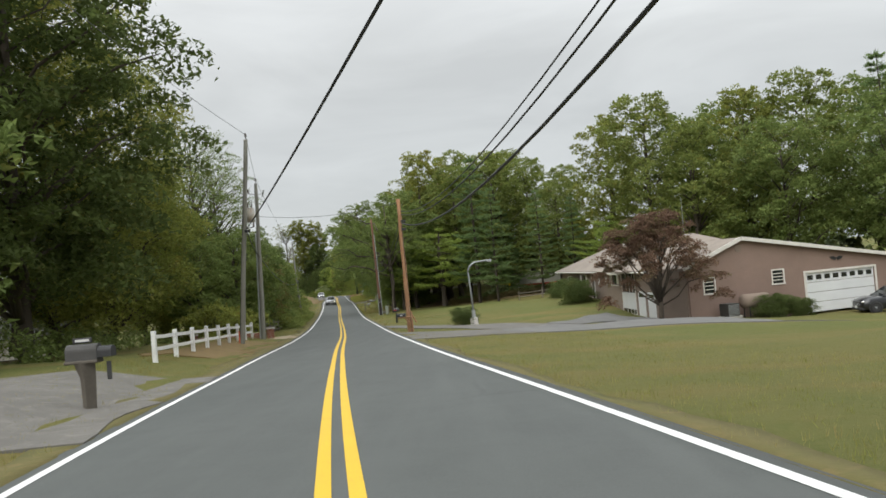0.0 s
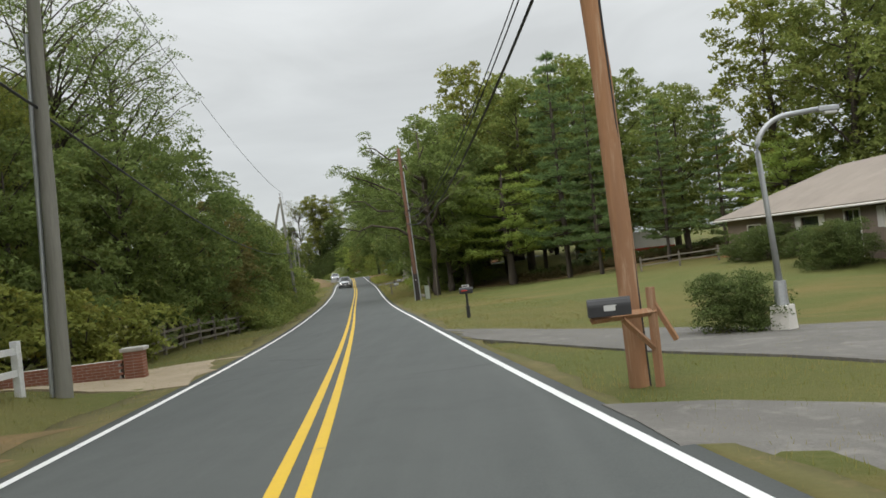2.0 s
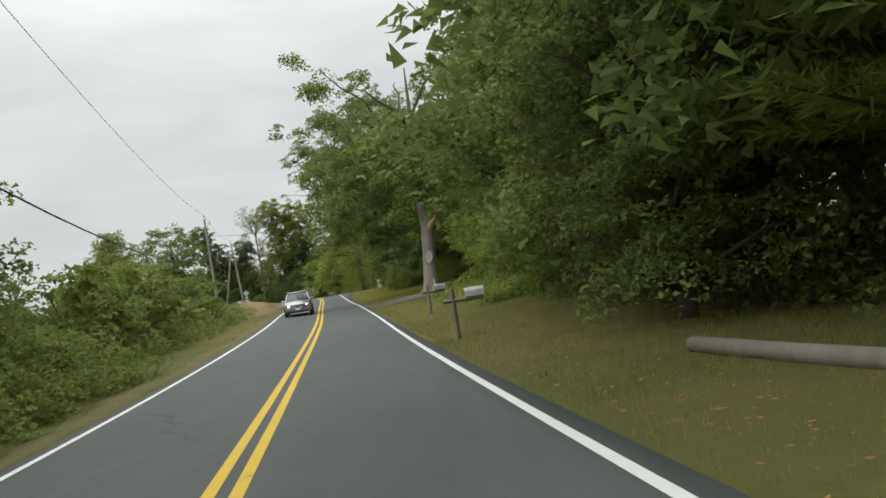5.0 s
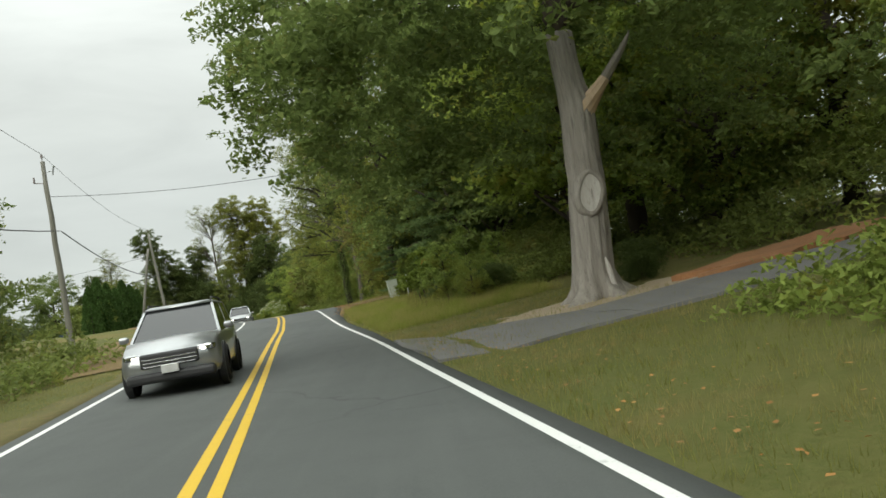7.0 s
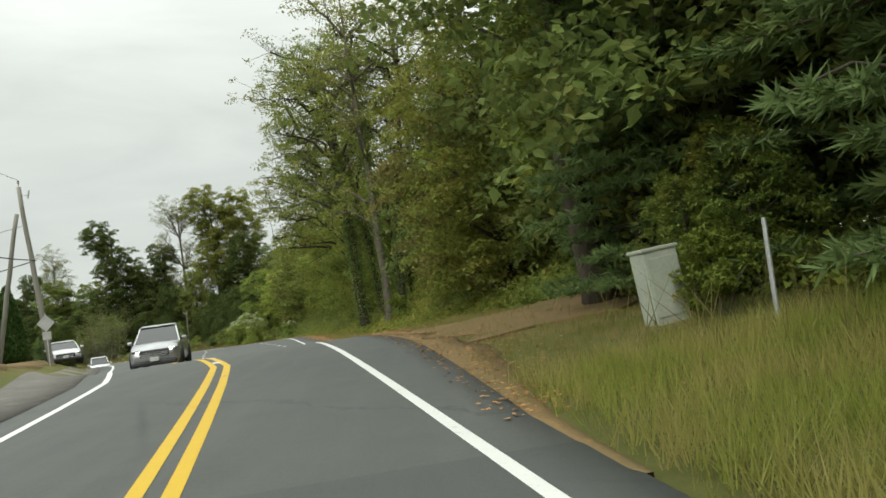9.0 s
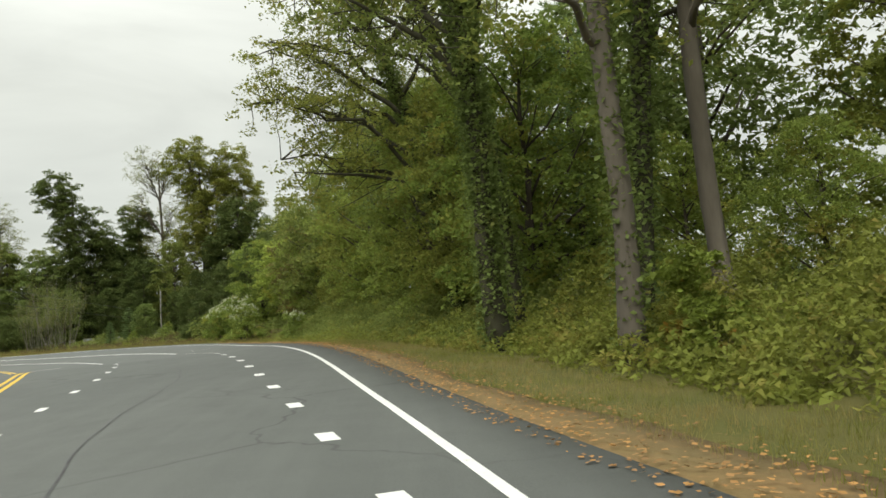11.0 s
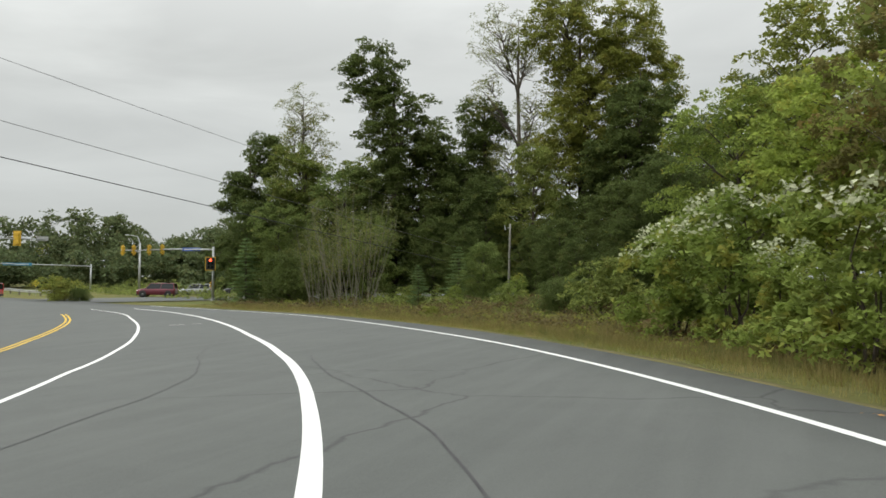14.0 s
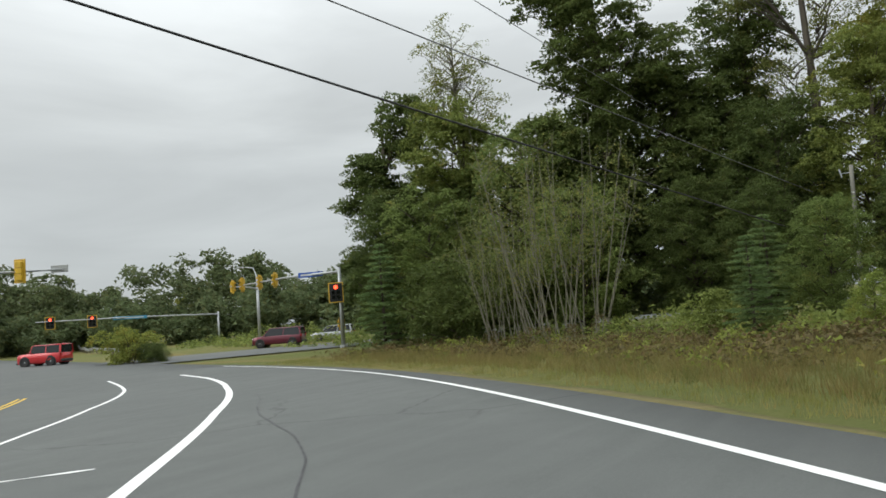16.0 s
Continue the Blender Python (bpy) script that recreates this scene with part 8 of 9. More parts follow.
    wpart("wall_ornament", bm, BLACK_METAL, root, "dark spread-wing wall ornament")
    # roof of the front block
    up = lambda p, z: Vector((p[0], p[1], z))
    apex = np.array(A) + ge * 4.4
    eave_l, eave_r = np.array(A) - ge * 0.5, np.array(B) + ge * 0.6
    fwd = np.array(out_s) * 0.45
    bm = bmesh.new()
    roof_slab(bm, (up(eave_l + fwd, 1.82), up(apex + fwd, 3.66), up(apex + back * 14, 3.66), up(eave_l + back * 14, 1.82)))
    roof_slab(bm, (up(apex + fwd, 3.66), up(eave_r + fwd, 1.5), up(eave_r + back * 14, 1.5), up(apex + back * 14, 3.66)))
    wpart("front_roof", bm, SHINGLE, root, "tan shingle roof")
    bm = bmesh.new()
    for p, z0, q, z1 in ((eave_l, 1.82, apex, 3.66), (apex, 3.66, eave_r, 1.5)):
        f1 = np.array(out_s) * 0.5
        roof_slab(bm, (up(p + f1, z0 - 0.06), up(q + f1, z1 - 0.06), up(q + f1 * 0.86, z1 - 0.06), up(p + f1 * 0.86, z0 - 0.06)), 0.26)
    wpart("fascia", bm, TRIM, root, "white fascia board")
    # side wall of the front block and the long wing
    W0, W1 = (15.25, 56.0), (13.9, 94.2)
    wl = math.hypot(W1[0] - W0[0], W1[1] - W0[1])
    ws = lambda y: y - 56.0
    ops = ((ws(80.9), ws(83.0), 0.55, 1.5), (ws(76.8), ws(78.2), -1.0, 1.6), (ws(72.4), ws(74.6), 0.75, 1.6), (ws(68.2), ws(69.9), 0.7, 1.6), (ws(62.6), ws(66.6), -1.6, 1.75), (ws(88.6), ws(90.6), -0.9, 1.3))
    bm = bmesh.new()
    wall_run(bm, W0, W1, -2.2, 1.9, ops)
    wpart("wing_wall", bm, STUCCO_TAN, root, "tan-pink painted wall")
    bm = bmesh.new()
    wall_run(bm, A, (15.25, 56.0), low, 2.0)
    wall_run(bm, (13.9, 94.2), (24.9, 94.6), -2.2, 1.9)
    wall_run(bm, (24.9, 94.6), (26.5, 60.0), -2.6, 1.9)
    wall_run(bm, B, (32.8, 72), low, 1.6)
    wall_run(bm, (32.8, 72), (25.8, 72.2), low, 1.6)
    wpart("side_wall", bm, STUCCO_TAN, root)
    west = (-1, -0.035)
    for k, o in enumerate(ops):
        if k in (0, 2, 3):
            win = window_in(root, W0, W1, o, west, (1, 1), "dark window with off-white shutters")
            for u in (o[0] - 0.38, o[1] + 0.38):
                bm = bmesh.new()
                dd = Vector((W1[0] - W0[0], W1[1] - W0[1], 0)).normalized()
                tw = Matrix((dd, Vector((1, 0.035, 0)), Vector((0, 0, 1)))).transposed()
                box(bm, Vector((*W0, 0)) + dd * u + Vector((-0.14, 0, (o[2] + o[3]) / 2)), (0.5, 0.05, o[3] - o[2] + 0.15), tw, 0.01)
                wpart("shutter", bm, TRIM, win, "off-white shutter")
        else:
            window_in(root, W0, W1, o, west, (2, 1) if k != 4 else (4, 1), "white-framed glazed door" if k != 4 else "wide white-framed porch glazing", name="door")
    # lower panel of the porch entrance
    bm = bmesh.new()
    dd = Vector((W1[0] - W0[0], W1[1] - W0[1], 0)).normalized()
    tw = Matrix((dd, Vector((1, 0.035, 0)), Vector((0, 0, 1)))).transposed()
    box(bm, Vector((*W0, 0)) + dd * (ws(64.6)) + Vector((-0.1, 0, -0.55)), (4.0, 0.05, 1.35), tw, 0.01)
    wpart("porch_panel", bm, DOOR_WHITE, root, "white panel below the porch glazing")
    for u0 in (57.4, 60.0):
        bm = bmesh.new()
        box(bm, Vector((*W0, 0)) + dd * (ws(u0) + 0.9) + Vector((-0.1, 0, -0.75)), (1.9, 0.06, 2.1), tw, 0.01)
        leaf_door = wpart("side_door", bm, DOOR_WHITE, root, "white painted side door")
        bm = bmesh.new()
        box(bm, Vector((*W0, 0)) + dd * (ws(u0) + 0.9) + Vector((-0.14, 0, 0.0)), (1.3, 0.03, 0.28), tw, 0.005)
        wpart("door_light", bm, DARK_GLASS, leaf_door)
    # hipped roof of the long wing
    r0, r1 = (19.7, 62.0, 4.4), (19.4, 88.8, 4.4)
    e = ((14.6, 56.2, 1.8), (13.2, 95.1, 1.8), (25.6, 95.5, 1.8), (27.2, 58.0, 1.8))
    bm = bmesh.new()
    roof_slab(bm, (e[0], e[1], r1, r0))
    roof_slab(bm, (e[1], e[2], r1))
    roof_slab(bm, (e[2], e[3], r0, r1))
    roof_slab(bm, (e[3], e[0], r0))
    wpart("wing_roof", bm, SHINGLE, root, "tan shingle hipped roof")
    bm = bmesh.new()
    rod(bm, Vector(e[0]) + Vector((-0.08, 0, 0.02)), Vector(e[1]) + Vector((-0.06, 0, 0.02)), 0.065, 0.065, 8)
    wpart("gutter", bm, TRIM, root, "white gutter")
    # porch gable above the entrance
    bm = bmesh.new()
    roof_slab(bm, ((13.2, 61.4, 1.85), (13.2, 64.2, 2.6), (18.0, 64.2, 2.9), (18.0, 61.4, 1.95)), 0.12)
    roof_slab(bm, ((13.2, 64.2, 2.6), (13.2, 67.0, 1.85), (18.0, 67.0, 1.95), (18.0, 64.2, 2.9)), 0.12)
    wpart("porch_roof", bm, SHINGLE, root)
    bm = bmesh.new()
    prism(bm, ((13.35, 61.7), (13.6, 61.7), (13.6, 66.7), (13.35, 66.7)), 1.72, 1.9)
    wpart("porch_beam", bm, TRIM, root, "white porch beam")
    # chimney of brick courses
    bm = bmesh.new()
    box(bm, (20.2, 72.0, 4.6), (1.5, 0.8, 1.5))
    box(bm, (20.2, 72.0, 5.4), (1.66, 0.95, 0.14), bevel=0.02)
    chim = wpart("chimney", bm, BRICK, root, "red brick chimney")
    bm = bmesh.new()
    for dx in (-0.35, 0.35):
        rod(bm, (20.2 + dx, 72, 5.4), (20.2 + dx, 72, 5.75), 0.13, 0.13, 10)
    wpart("flue", bm, CONCRETE, chim)
    bm = bmesh.new()
    rod(bm, (18.6, 60.5, 3.2), (18.6, 60.5, 7.4), 0.025, 0.015, 6)
    wpart("aerial_mast", bm, GALV, root, "thin aerial mast")
    return root


build_house()


def air_unit(x, y):
    root = thing("air_conditioner", Matrix.Translation((x, y, gz(x, y))) @ Matrix.Rotation(radians(18), 4, "Z"), "grey outdoor air conditioning unit by the wall", "air conditioner")
    bm = bmesh.new()
    box(bm, (0, 0, 0.05), (1.2, 1.1, 0.14))
    part("pad", bm, CONCRETE, root)
    bm = bmesh.new()
    box(bm, (0, 0, 0.55), (0.95, 0.9, 0.86), bevel=0.03)
    body = part("casing", bm, MAIL_GREY, root)
    for k in range(9):
        bm = bmesh.new()
        box(bm, (0, -0.46, 0.2 + 0.085 * k), (0.85, 0.025, 0.035))
        part("louvre", bm, GALV, body)
    return root


air_unit(18.9, 53.0)


def oil_tank(x, y):
    root = thing("fuel_tank", Matrix.Translation((x, y, gz(x, y))) @ Matrix.Rotation(radians(18), 4, "Z"), "beige horizontal fuel tank on short legs", "tank")
    z = 1.2
    bm = bmesh.new()
    tube(bm, [(-1.05, 0, z), (-0.95, 0, z), (0.95, 0, z), (1.05, 0, z)], [0.2, 0.48, 0.48, 0.2], 18)
    part("tank_body", bm, STUCCO_TAN, root, smooth=True)
    for dx in (-0.7, 0.7):
        for dy in (-0.3, 0.3):
            bm = bmesh.new()
            rod(bm, (dx, dy, -0.3), (dx, dy, z - 0.3), 0.04)
            part("leg", bm, BLACK_METAL, root)
    return root


oil_tank(20.9, 53.6)
for x, y, sc in ((21.6, 53.0, 0.75), (23.0, 53.6, 0.7), (24.4, 54.2, 0.6)):
    put(K_BUSH, (x, y), sc, label="clipped dark bush against the pink wall")
for x, y, sc in ((12.6, 84.0, 0.95), (12.3, 87.0, 0.85), (12.2, 74.5, 1.0), (12.4, 77.0, 0.9)):
    put(K_BUSH, (x, y), sc, label="rounded dark shrub along the wing wall")


def white_house():
    x, y = -37.5, 66.0
    m = Matrix.Translation((x, y, gz(x, y))) @ Matrix.Rotation(radians(20), 4, "Z")
    root = thing("house", m, "white clapboard house with a porch behind the trees", "house")
    bm = bmesh.new()
    box(bm, (0, 3, 1.3), (9, 6, 3.0))
    walls = part("wall", bm, TRIM, root)
    bm = bmesh.new()
    for q in (((-4.8, -0.3, 2.7), (4.8, -0.3, 2.7), (4.8, 3, 4.6), (-4.8, 3, 4.6)), ((-4.8, 3, 4.6), (4.8, 3, 4.6), (4.8, 6.3, 2.7), (-4.8, 6.3, 2.7)), ((-4.8, -2.4, 2.2), (4.8, -2.4, 2.2), (4.8, 0, 2.75), (-4.8, 0, 2.75))):
        roof_slab(bm, q, 0.12)
    part("roof", bm, MAIL_GREY, root)
    for k in range(5):
        bm = bmesh.new()
        box(bm, (-4.4 + 2.2 * k, -2.2, 1.05), (0.14, 0.14, 2.3))
        part("porch_post", bm, TRIM, root)
    for k in range(3):
        bm = bmesh.new()
        box(bm, (-2.8 + 2.8 * k, -0.02, 1.5), (0.9, 0.06, 1.3))
        part("window", bm, DARK_GLASS, walls)
    bm = bmesh.new()
    box(bm, (0, -2.2, 0.75), (9, 0.06, 0.08))
    box(bm, (0, -1.1, 0.05), (9.4, 2.6, 0.25))
    part("porch_deck", bm, TRIM, root)
    return root


white_house()


def yard_trailer(x, y):
    """Yellow digger and pale trailer glimpsed behind the pines."""
    m = Matrix.Translation((x, y, gz(x, y))) @ Matrix.Rotation(radians(100), 4, "Z")
    root = thing("digger", m, "yellow digger parked on bare soil behind the pines", "digger")
    bm = bmesh.new()
    box(bm, (0, 0, 1.5), (2.6, 1.8, 1.1), bevel=0.1)
    body = part("body", bm, SIGN_YELLOW, root)
    bm = bmesh.new()
    box(bm, (0.2, 0, 2.5), (1.3, 1.4, 1.2), bevel=0.08)
    part("cab", bm, DARK_GLASS, body)
    for dy in (-0.85, 0.85):
        bm = bmesh.new()
        box(bm, (0, dy, 0.45), (3.0, 0.45, 0.9), bevel=0.2)
        part("track", bm, PLASTIC_BLACK, root)
    bm = bmesh.new()
    tube(bm, [(1.2, 0, 1.9), (2.6, 0, 3.4), (4.0, 0, 1.6), (4.1, 0, 0.6)], [0.2, 0.18, 0.15, 0.12], 4)
    part("boom", bm, SIGN_YELLOW, root)
    return root


yard_trailer(8.4, 121.5)
sheet("soil_patch", ((17, 102.5), (30, 99), (31, 104), (16, 108)), 0.06, CLAY, "bare orange soil beyond the lawn", "soil")


def site_trailer(x, y):
    m = Matrix.Translation((x, y, gz(x, y))) @ Matrix.Rotation(radians(12), 4, "Z")
    root = thing("site_trailer", m, "long pale trailer parked behind the pines", "trailer")
    bm = bmesh.new()
    box(bm, (0, 0, 2.0), (11, 2.4, 2.4), bevel=0.06)
    body = part("body", bm, TRIM, root)
    bm = bmesh.new()
    box(bm, (0, -1.23, 1.2), (10.9, 0.03, 0.3))
    part("stripe", bm, RED_PLASTIC, body, "red stripe")
    for dx in (-3.5, 3.0, 4.0):
        for dy in (-1, 1):
            bm = bmesh.new()
            rod(bm, (dx, dy - 0.12, 0.42), (dx, dy + 0.12, 0.42), 0.42, 0.42, 16)
            part("wheel", bm, RUBBER, root)
    return root


site_trailer(13, 127)


# ---- vehicles ----
def loft(bm, rows):
    """Skin between cross sections; each row is a list of points."""
    rings = [[bm.verts.new(p) for p in r] for r in rows]
    n = len(rings[0])
    for a, b in zip(rings, rings[1:]):
        for k in range(n):
            bm.faces.new((a[k], a[(k + 1) % n], b[(k + 1) % n], b[k]))
    bm.faces.new(rings[0][::-1])
    bm.faces.new(rings[-1])


def section(x, hw, z0, z1, belly=0.06, top_in=0.07):
    """A rounded car cross section at length x."""
    return [(x, -hw + belly, z0), (x, hw - belly, z0), (x, hw, z0 + 0.14), (x, hw + 0.01, (z0 + z1) / 2), (x, hw - 0.02, z1 - 0.12), (x, hw - top_in, z1 - 0.02), (x, 0, z1 + 0.015), (x, -hw + top_in, z1 - 0.02), (x, -hw + 0.02, z1 - 0.12), (x, -hw - 0.01, (z0 + z1) / 2), (x, -hw, z0 + 0.14)]


def vehicle(name, m, label, paint, L=4.6, W=1.84, H=1.66, belt=1.02, hood=1.0, hood_len=1.15, cabin_rear=0.15, wheel_r=0.35, lights=True, bed=0.0, grille=4, boxy=0.0, rails=False):
    root = thing(name, m, label, "car", "vehicles on the road")
    h, hw = L / 2, W / 2
    bm = bmesh.new()
    g = 0.26
    rear_top = belt if not bed else belt
    loft(bm, [section(-h, hw - 0.1, g + 0.12, rear_top - 0.12), section(-h + 0.12, hw - 0.02, g, rear_top), section(-h * 0.5, hw, g, belt), section(0.1, hw, g, belt), section(h - hood_len, hw - 0.01, g, belt - 0.01),
              section(h - hood_len * 0.5, hw - 0.03, g, hood), section(h - 0.14, hw - 0.06, g + 0.02, hood - 0.13 + 0.1 * boxy), section(h, hw - 0.2, g + 0.1, hood - 0.3 + 0.2 * boxy)])
    body = part("body", bm, paint, root, smooth=True)
    # cabin: glass block with painted roof and pillars
    x0, x1 = -h + cabin_rear + bed, h - hood_len + 0.05
    t0, t1 = x0 + 0.22 * (1 - boxy), x1 - 0.85 * (1 - boxy) - 0.15
    zb, zt, wi = belt - 0.05, H - 0.06, hw - 0.06
    wt_ = wi - 0.17 + 0.1 * boxy
    bm = bmesh.new()
    loft(bm, [[(x0, -wi, zb), (x1, -wi, zb), (x1, wi, zb), (x0, wi, zb)], [(t0, -wt_, zt), (t1, -wt_, zt), (t1, wt_, zt), (t0, wt_, zt)]])
    glass = part("glazing", bm, DARK_GLASS, root, "dark car glass")
    bm = bmesh.new()
    loft(bm, [[(t0 - 0.05, -wt_ - 0.02, zt - 0.01), (t1 + 0.08, -wt_ - 0.02, zt - 0.01), (t1 + 0.08, wt_ + 0.02, zt - 0.01), (t0 - 0.05, wt_ + 0.02, zt - 0.01)], [(t0 + 0.05, -wt_ + 0.1, H), (t1 - 0.1, -wt_ + 0.1, H), (t1 - 0.1, wt_ - 0.1, H), (t0 + 0.05, wt_ - 0.1, H)]])
    part("roof", bm, paint, root, smooth=True)
    mid = (x0 + x1) / 2 - 0.1
    for sgn in (-1, 1):
        for xb, xt, wd in ((x0, t0, 0.16), (mid, (t0 + t1) / 2, 0.08), (x1, t1, 0.09)):
            bm = bmesh.new()
            a, b = Vector((xb, sgn * (wi + 0.004), zb)), Vector((xt, sgn * (wt_ + 0.004), zt))
            dx = Vector((wd / 2, 0, 0))
            inn = Vector((0, -sgn * 0.05, 0))
            loft(bm, [[a - dx, a + dx, a + dx + inn, a - dx + inn], [b - dx, b + dx, b + dx + inn, b - dx + inn]])
            part("pillar", bm, paint, root)
        bm = bmesh.new()
        box(bm, (x1 - 0.22, sgn * (hw + 0.09), belt + 0.05), (0.13, 0.19, 0.13), bevel=0.045)
        part("mirror", bm, paint, root)
        if rails:
            bm = bmesh.new()
            tube(bm, [(t0 + 0.1, sgn * (wt_ - 0.05), H - 0.02), (t0 + 0.25, sgn * (wt_ - 0.05), H + 0.05), (t1 - 0.3, sgn * (wt_ - 0.05), H + 0.05), (t1 - 0.12, sgn * (wt_ - 0.05), H - 0.02)], [0.018] * 4, 6)
            part("roof_rail", bm, PLASTIC_BLACK, root)
        for x in (h - 0.86, -h + 0.88):
            bm = bmesh.new()
            rod(bm, (x, sgn * (hw - 0.12), wheel_r), (x, sgn * (hw + 0.003), wheel_r), wheel_r + 0.075, wheel_r + 0.075, 24)
            part("wheel_arch", bm, PLASTIC_BLACK, root)
            wheel = thing("wheel", Matrix.Identity(4), "", "")
            wheel.parent = root
            bm = bmesh.new()
            prof = ((-0.11, 0.72), (-0.11, 0.94), (-0.07, 1.0), (0.07, 1.0), (0.11, 0.94), (0.11, 0.72))
            n = 24
            rings = [[bm.verts.new((x + wheel_r * r * math.cos(2 * math.pi * k / n), sgn * (hw - 0.06) + y, wheel_r + wheel_r * r * math.sin(2 * math.pi * k / n))) for k in range(n)] for y, r in prof]
            for a, b in zip(rings, rings[1:]):
                for k in range(n):
                    bm.faces.new((a[k], a[(k + 1) % n], b[(k + 1) % n], b[k]))
            part("tyre", bm, RUBBER, wheel, smooth=True)
            bm = bmesh.new()
            y0 = sgn * (hw - 0.02)
            rod(bm, (x, sgn * (hw - 0.1), wheel_r), (x, sgn * (hw - 0.07), wheel_r), wheel_r * 0.7, wheel_r * 0.7, 24)
            for k in range(5):
                a = 2 * math.pi * k / 5
                rod(bm, (x, y0, wheel_r), (x + 0.68 * wheel_r * math.cos(a), y0 - sgn * 0.02, wheel_r + 0.68 * wheel_r * math.sin(a)), 0.035, 0.03, 6)
            part("rim", bm, RIM, wheel)
    # front
    for k in range(grille):
        bm = bmesh.new()
        box(bm, (h + 0.03 - 0.012 * k, 0, hood - 0.475 + 0.066 * k), (0.06, W * (0.50 + 0.02 * k), 0.022), bevel=0.006)
        part("grille_bar", bm, CHROME, body)
    bm = bmesh.new()
    box(bm, (h - 0.04, 0, hood - 0.37), (0.15, W * 0.57, 0.27), bevel=0.04)
    part("grille", bm, PLASTIC_BLACK, root)
    bm = bmesh.new()
    box(bm, (h - 0.06, 0, 0.335), (0.26, W * 0.86, 0.19), bevel=0.06)
    part("front_bumper", bm, PLASTIC_BLACK, root)
    bm = bmesh.new()
    box(bm, (h + 0.085, 0, 0.475), (0.07, 0.31, 0.15), bevel=0.008)
    part("number_plate", bm, SILVER_TAPE, root, "pale plate with a plain bar")
    for sgn in (-1, 1):
        bm = bmesh.new()
        box(bm, (h - 0.14, sgn * (hw - 0.3), hood - 0.27), (0.22, 0.40, 0.115), Matrix.Rotation(-sgn * 0.35, 3, "Z"), 0.03)
        lamp_ = part("headlight", bm, CHROME, root)
        bm = bmesh.new()
        box(bm, (h - 0.05, sgn * (hw - 0.33), hood - 0.29), (0.08, 0.15, 0.05), Matrix.Rotation(-sgn * 0.35, 3, "Z"), 0.02)
        part("bulb", bm, HEADLAMP if lights else SILVER_TAPE, lamp_)
        bm = bmesh.new()
        box(bm, (-h + 0.03, sgn * (hw - 0.2), belt - 0.14), (0.1, 0.24, 0.22), bevel=0.03)
        part("tail_light", bm, TAIL_RED, root)
    bm = bmesh.new()
    box(bm, (-h + 0.01, 0, 0.45), (0.16, W * 0.86, 0.22), bevel=0.05)
    part("rear_bumper", bm, PLASTIC_BLACK, root)
    return root


def drive(s_, d, toward, extra=0.0):
    """A pose on the pavement; toward: facing back along the road."""
    a = heading(s_) + 90 + (180 if toward else 0) + extra
    return Matrix.Translation(at(s_, d, 0.005, True)) @ Matrix.Rotation(radians(a), 4, "Z")


PAINT_SILVER = car_paint("silver_car_paint", (0.38, 0.39, 0.40), 0.7)
PAINT_GREY = car_paint("dark_grey_car_paint", (0.07, 0.068, 0.07), 0.5)
PAINT_WHITE = car_paint("white_car_paint", (0.62, 0.63, 0.64), 0.1)
PAINT_RED = car_paint("red_car_paint", (0.50, 0.022, 0.026), 0.15)
PAINT_MAROON = car_paint("maroon_car_paint", (0.13, 0.018, 0.03), 0.4)
PAINT_BLACK = car_paint("black_car_paint", (0.018, 0.019, 0.022), 0.3)

vehicle("suv_car", drive(183.6, -4.45, True), "silver-grey compact suv with chrome grille bars and lit headlights", PAINT_SILVER, 4.6, 1.86, 1.68, 1.04, 1.02, 1.15, 0.12, 0.36, rails=True)
vehicle("pickup_truck", drive(233.0, -6.2, True), "silver pickup truck with lit headlights in the oncoming lane", PAINT_SILVER, 5.2, 1.82, 1.74, 1.08, 1.06, 1.3, 0.1, 0.38, bed=1.5)
vehicle("parked_car", Matrix.Translation(at(252, -14.0, 0.05)) @ Matrix.Rotation(radians(heading(252) - 75), 4, "Z"), "white saloon car parked on the gravel shoulder", PAINT_WHITE, 4.6, 1.8, 1.42, 0.92, 0.9, 1.25, 0.75, 0.32, lights=False)
vehicle("minivan", drive(289.5, -15.9, True), "white minivan in the oncoming lane", PAINT_WHITE, 4.9, 1.9, 1.75, 1.02, 1.0, 0.95, 0.08, 0.34)
vehicle("suv_car", drive(321, -16.2, True), "dark grey suv with lit headlights in the oncoming lane", PAINT_GREY, 4.6, 1.86, 1.68, 1.02, 1.0, 1.1, 0.1, 0.36)
vehicle("jeep_car", Matrix.Translation((-131.0, 328.6, -4.0)) @ Matrix.Rotation(radians(205), 4, "Z"), "boxy red off-road car crossing the junction", PAINT_RED, 4.2, 1.85, 1.84, 1.16, 1.12, 1.3, 0.02, 0.42, boxy=0.85, lights=False)
vehicle("suv_car", Matrix.Translation((-121.5, 347.0, -4.0)) @ Matrix.Rotation(radians(208), 4, "Z"), "maroon suv turning through the junction", PAINT_MAROON, 5.0, 1.95, 1.85, 1.12, 1.08, 1.2, 0.05, 0.4, boxy=0.4)
vehicle("suv_car", Matrix.Translation((-122.5, 356.0, -4.0)) @ Matrix.Rotation(radians(208), 4, "Z"), "silver suv with roof rails behind the maroon one", PAINT_SILVER, 4.5, 1.82, 1.7, 1.04, 1.02, 1.1, 0.05, 0.36, rails=True, boxy=0.3)
vehicle("saloon_car", Matrix.Translation((-124.0, 368.0, -4.0)) @ Matrix.Rotation(radians(215), 4, "Z"), "black saloon car waiting behind the signal pole", PAINT_BLACK, 4.7, 1.82, 1.44, 0.92, 0.9, 1.25, 0.7, 0.33)
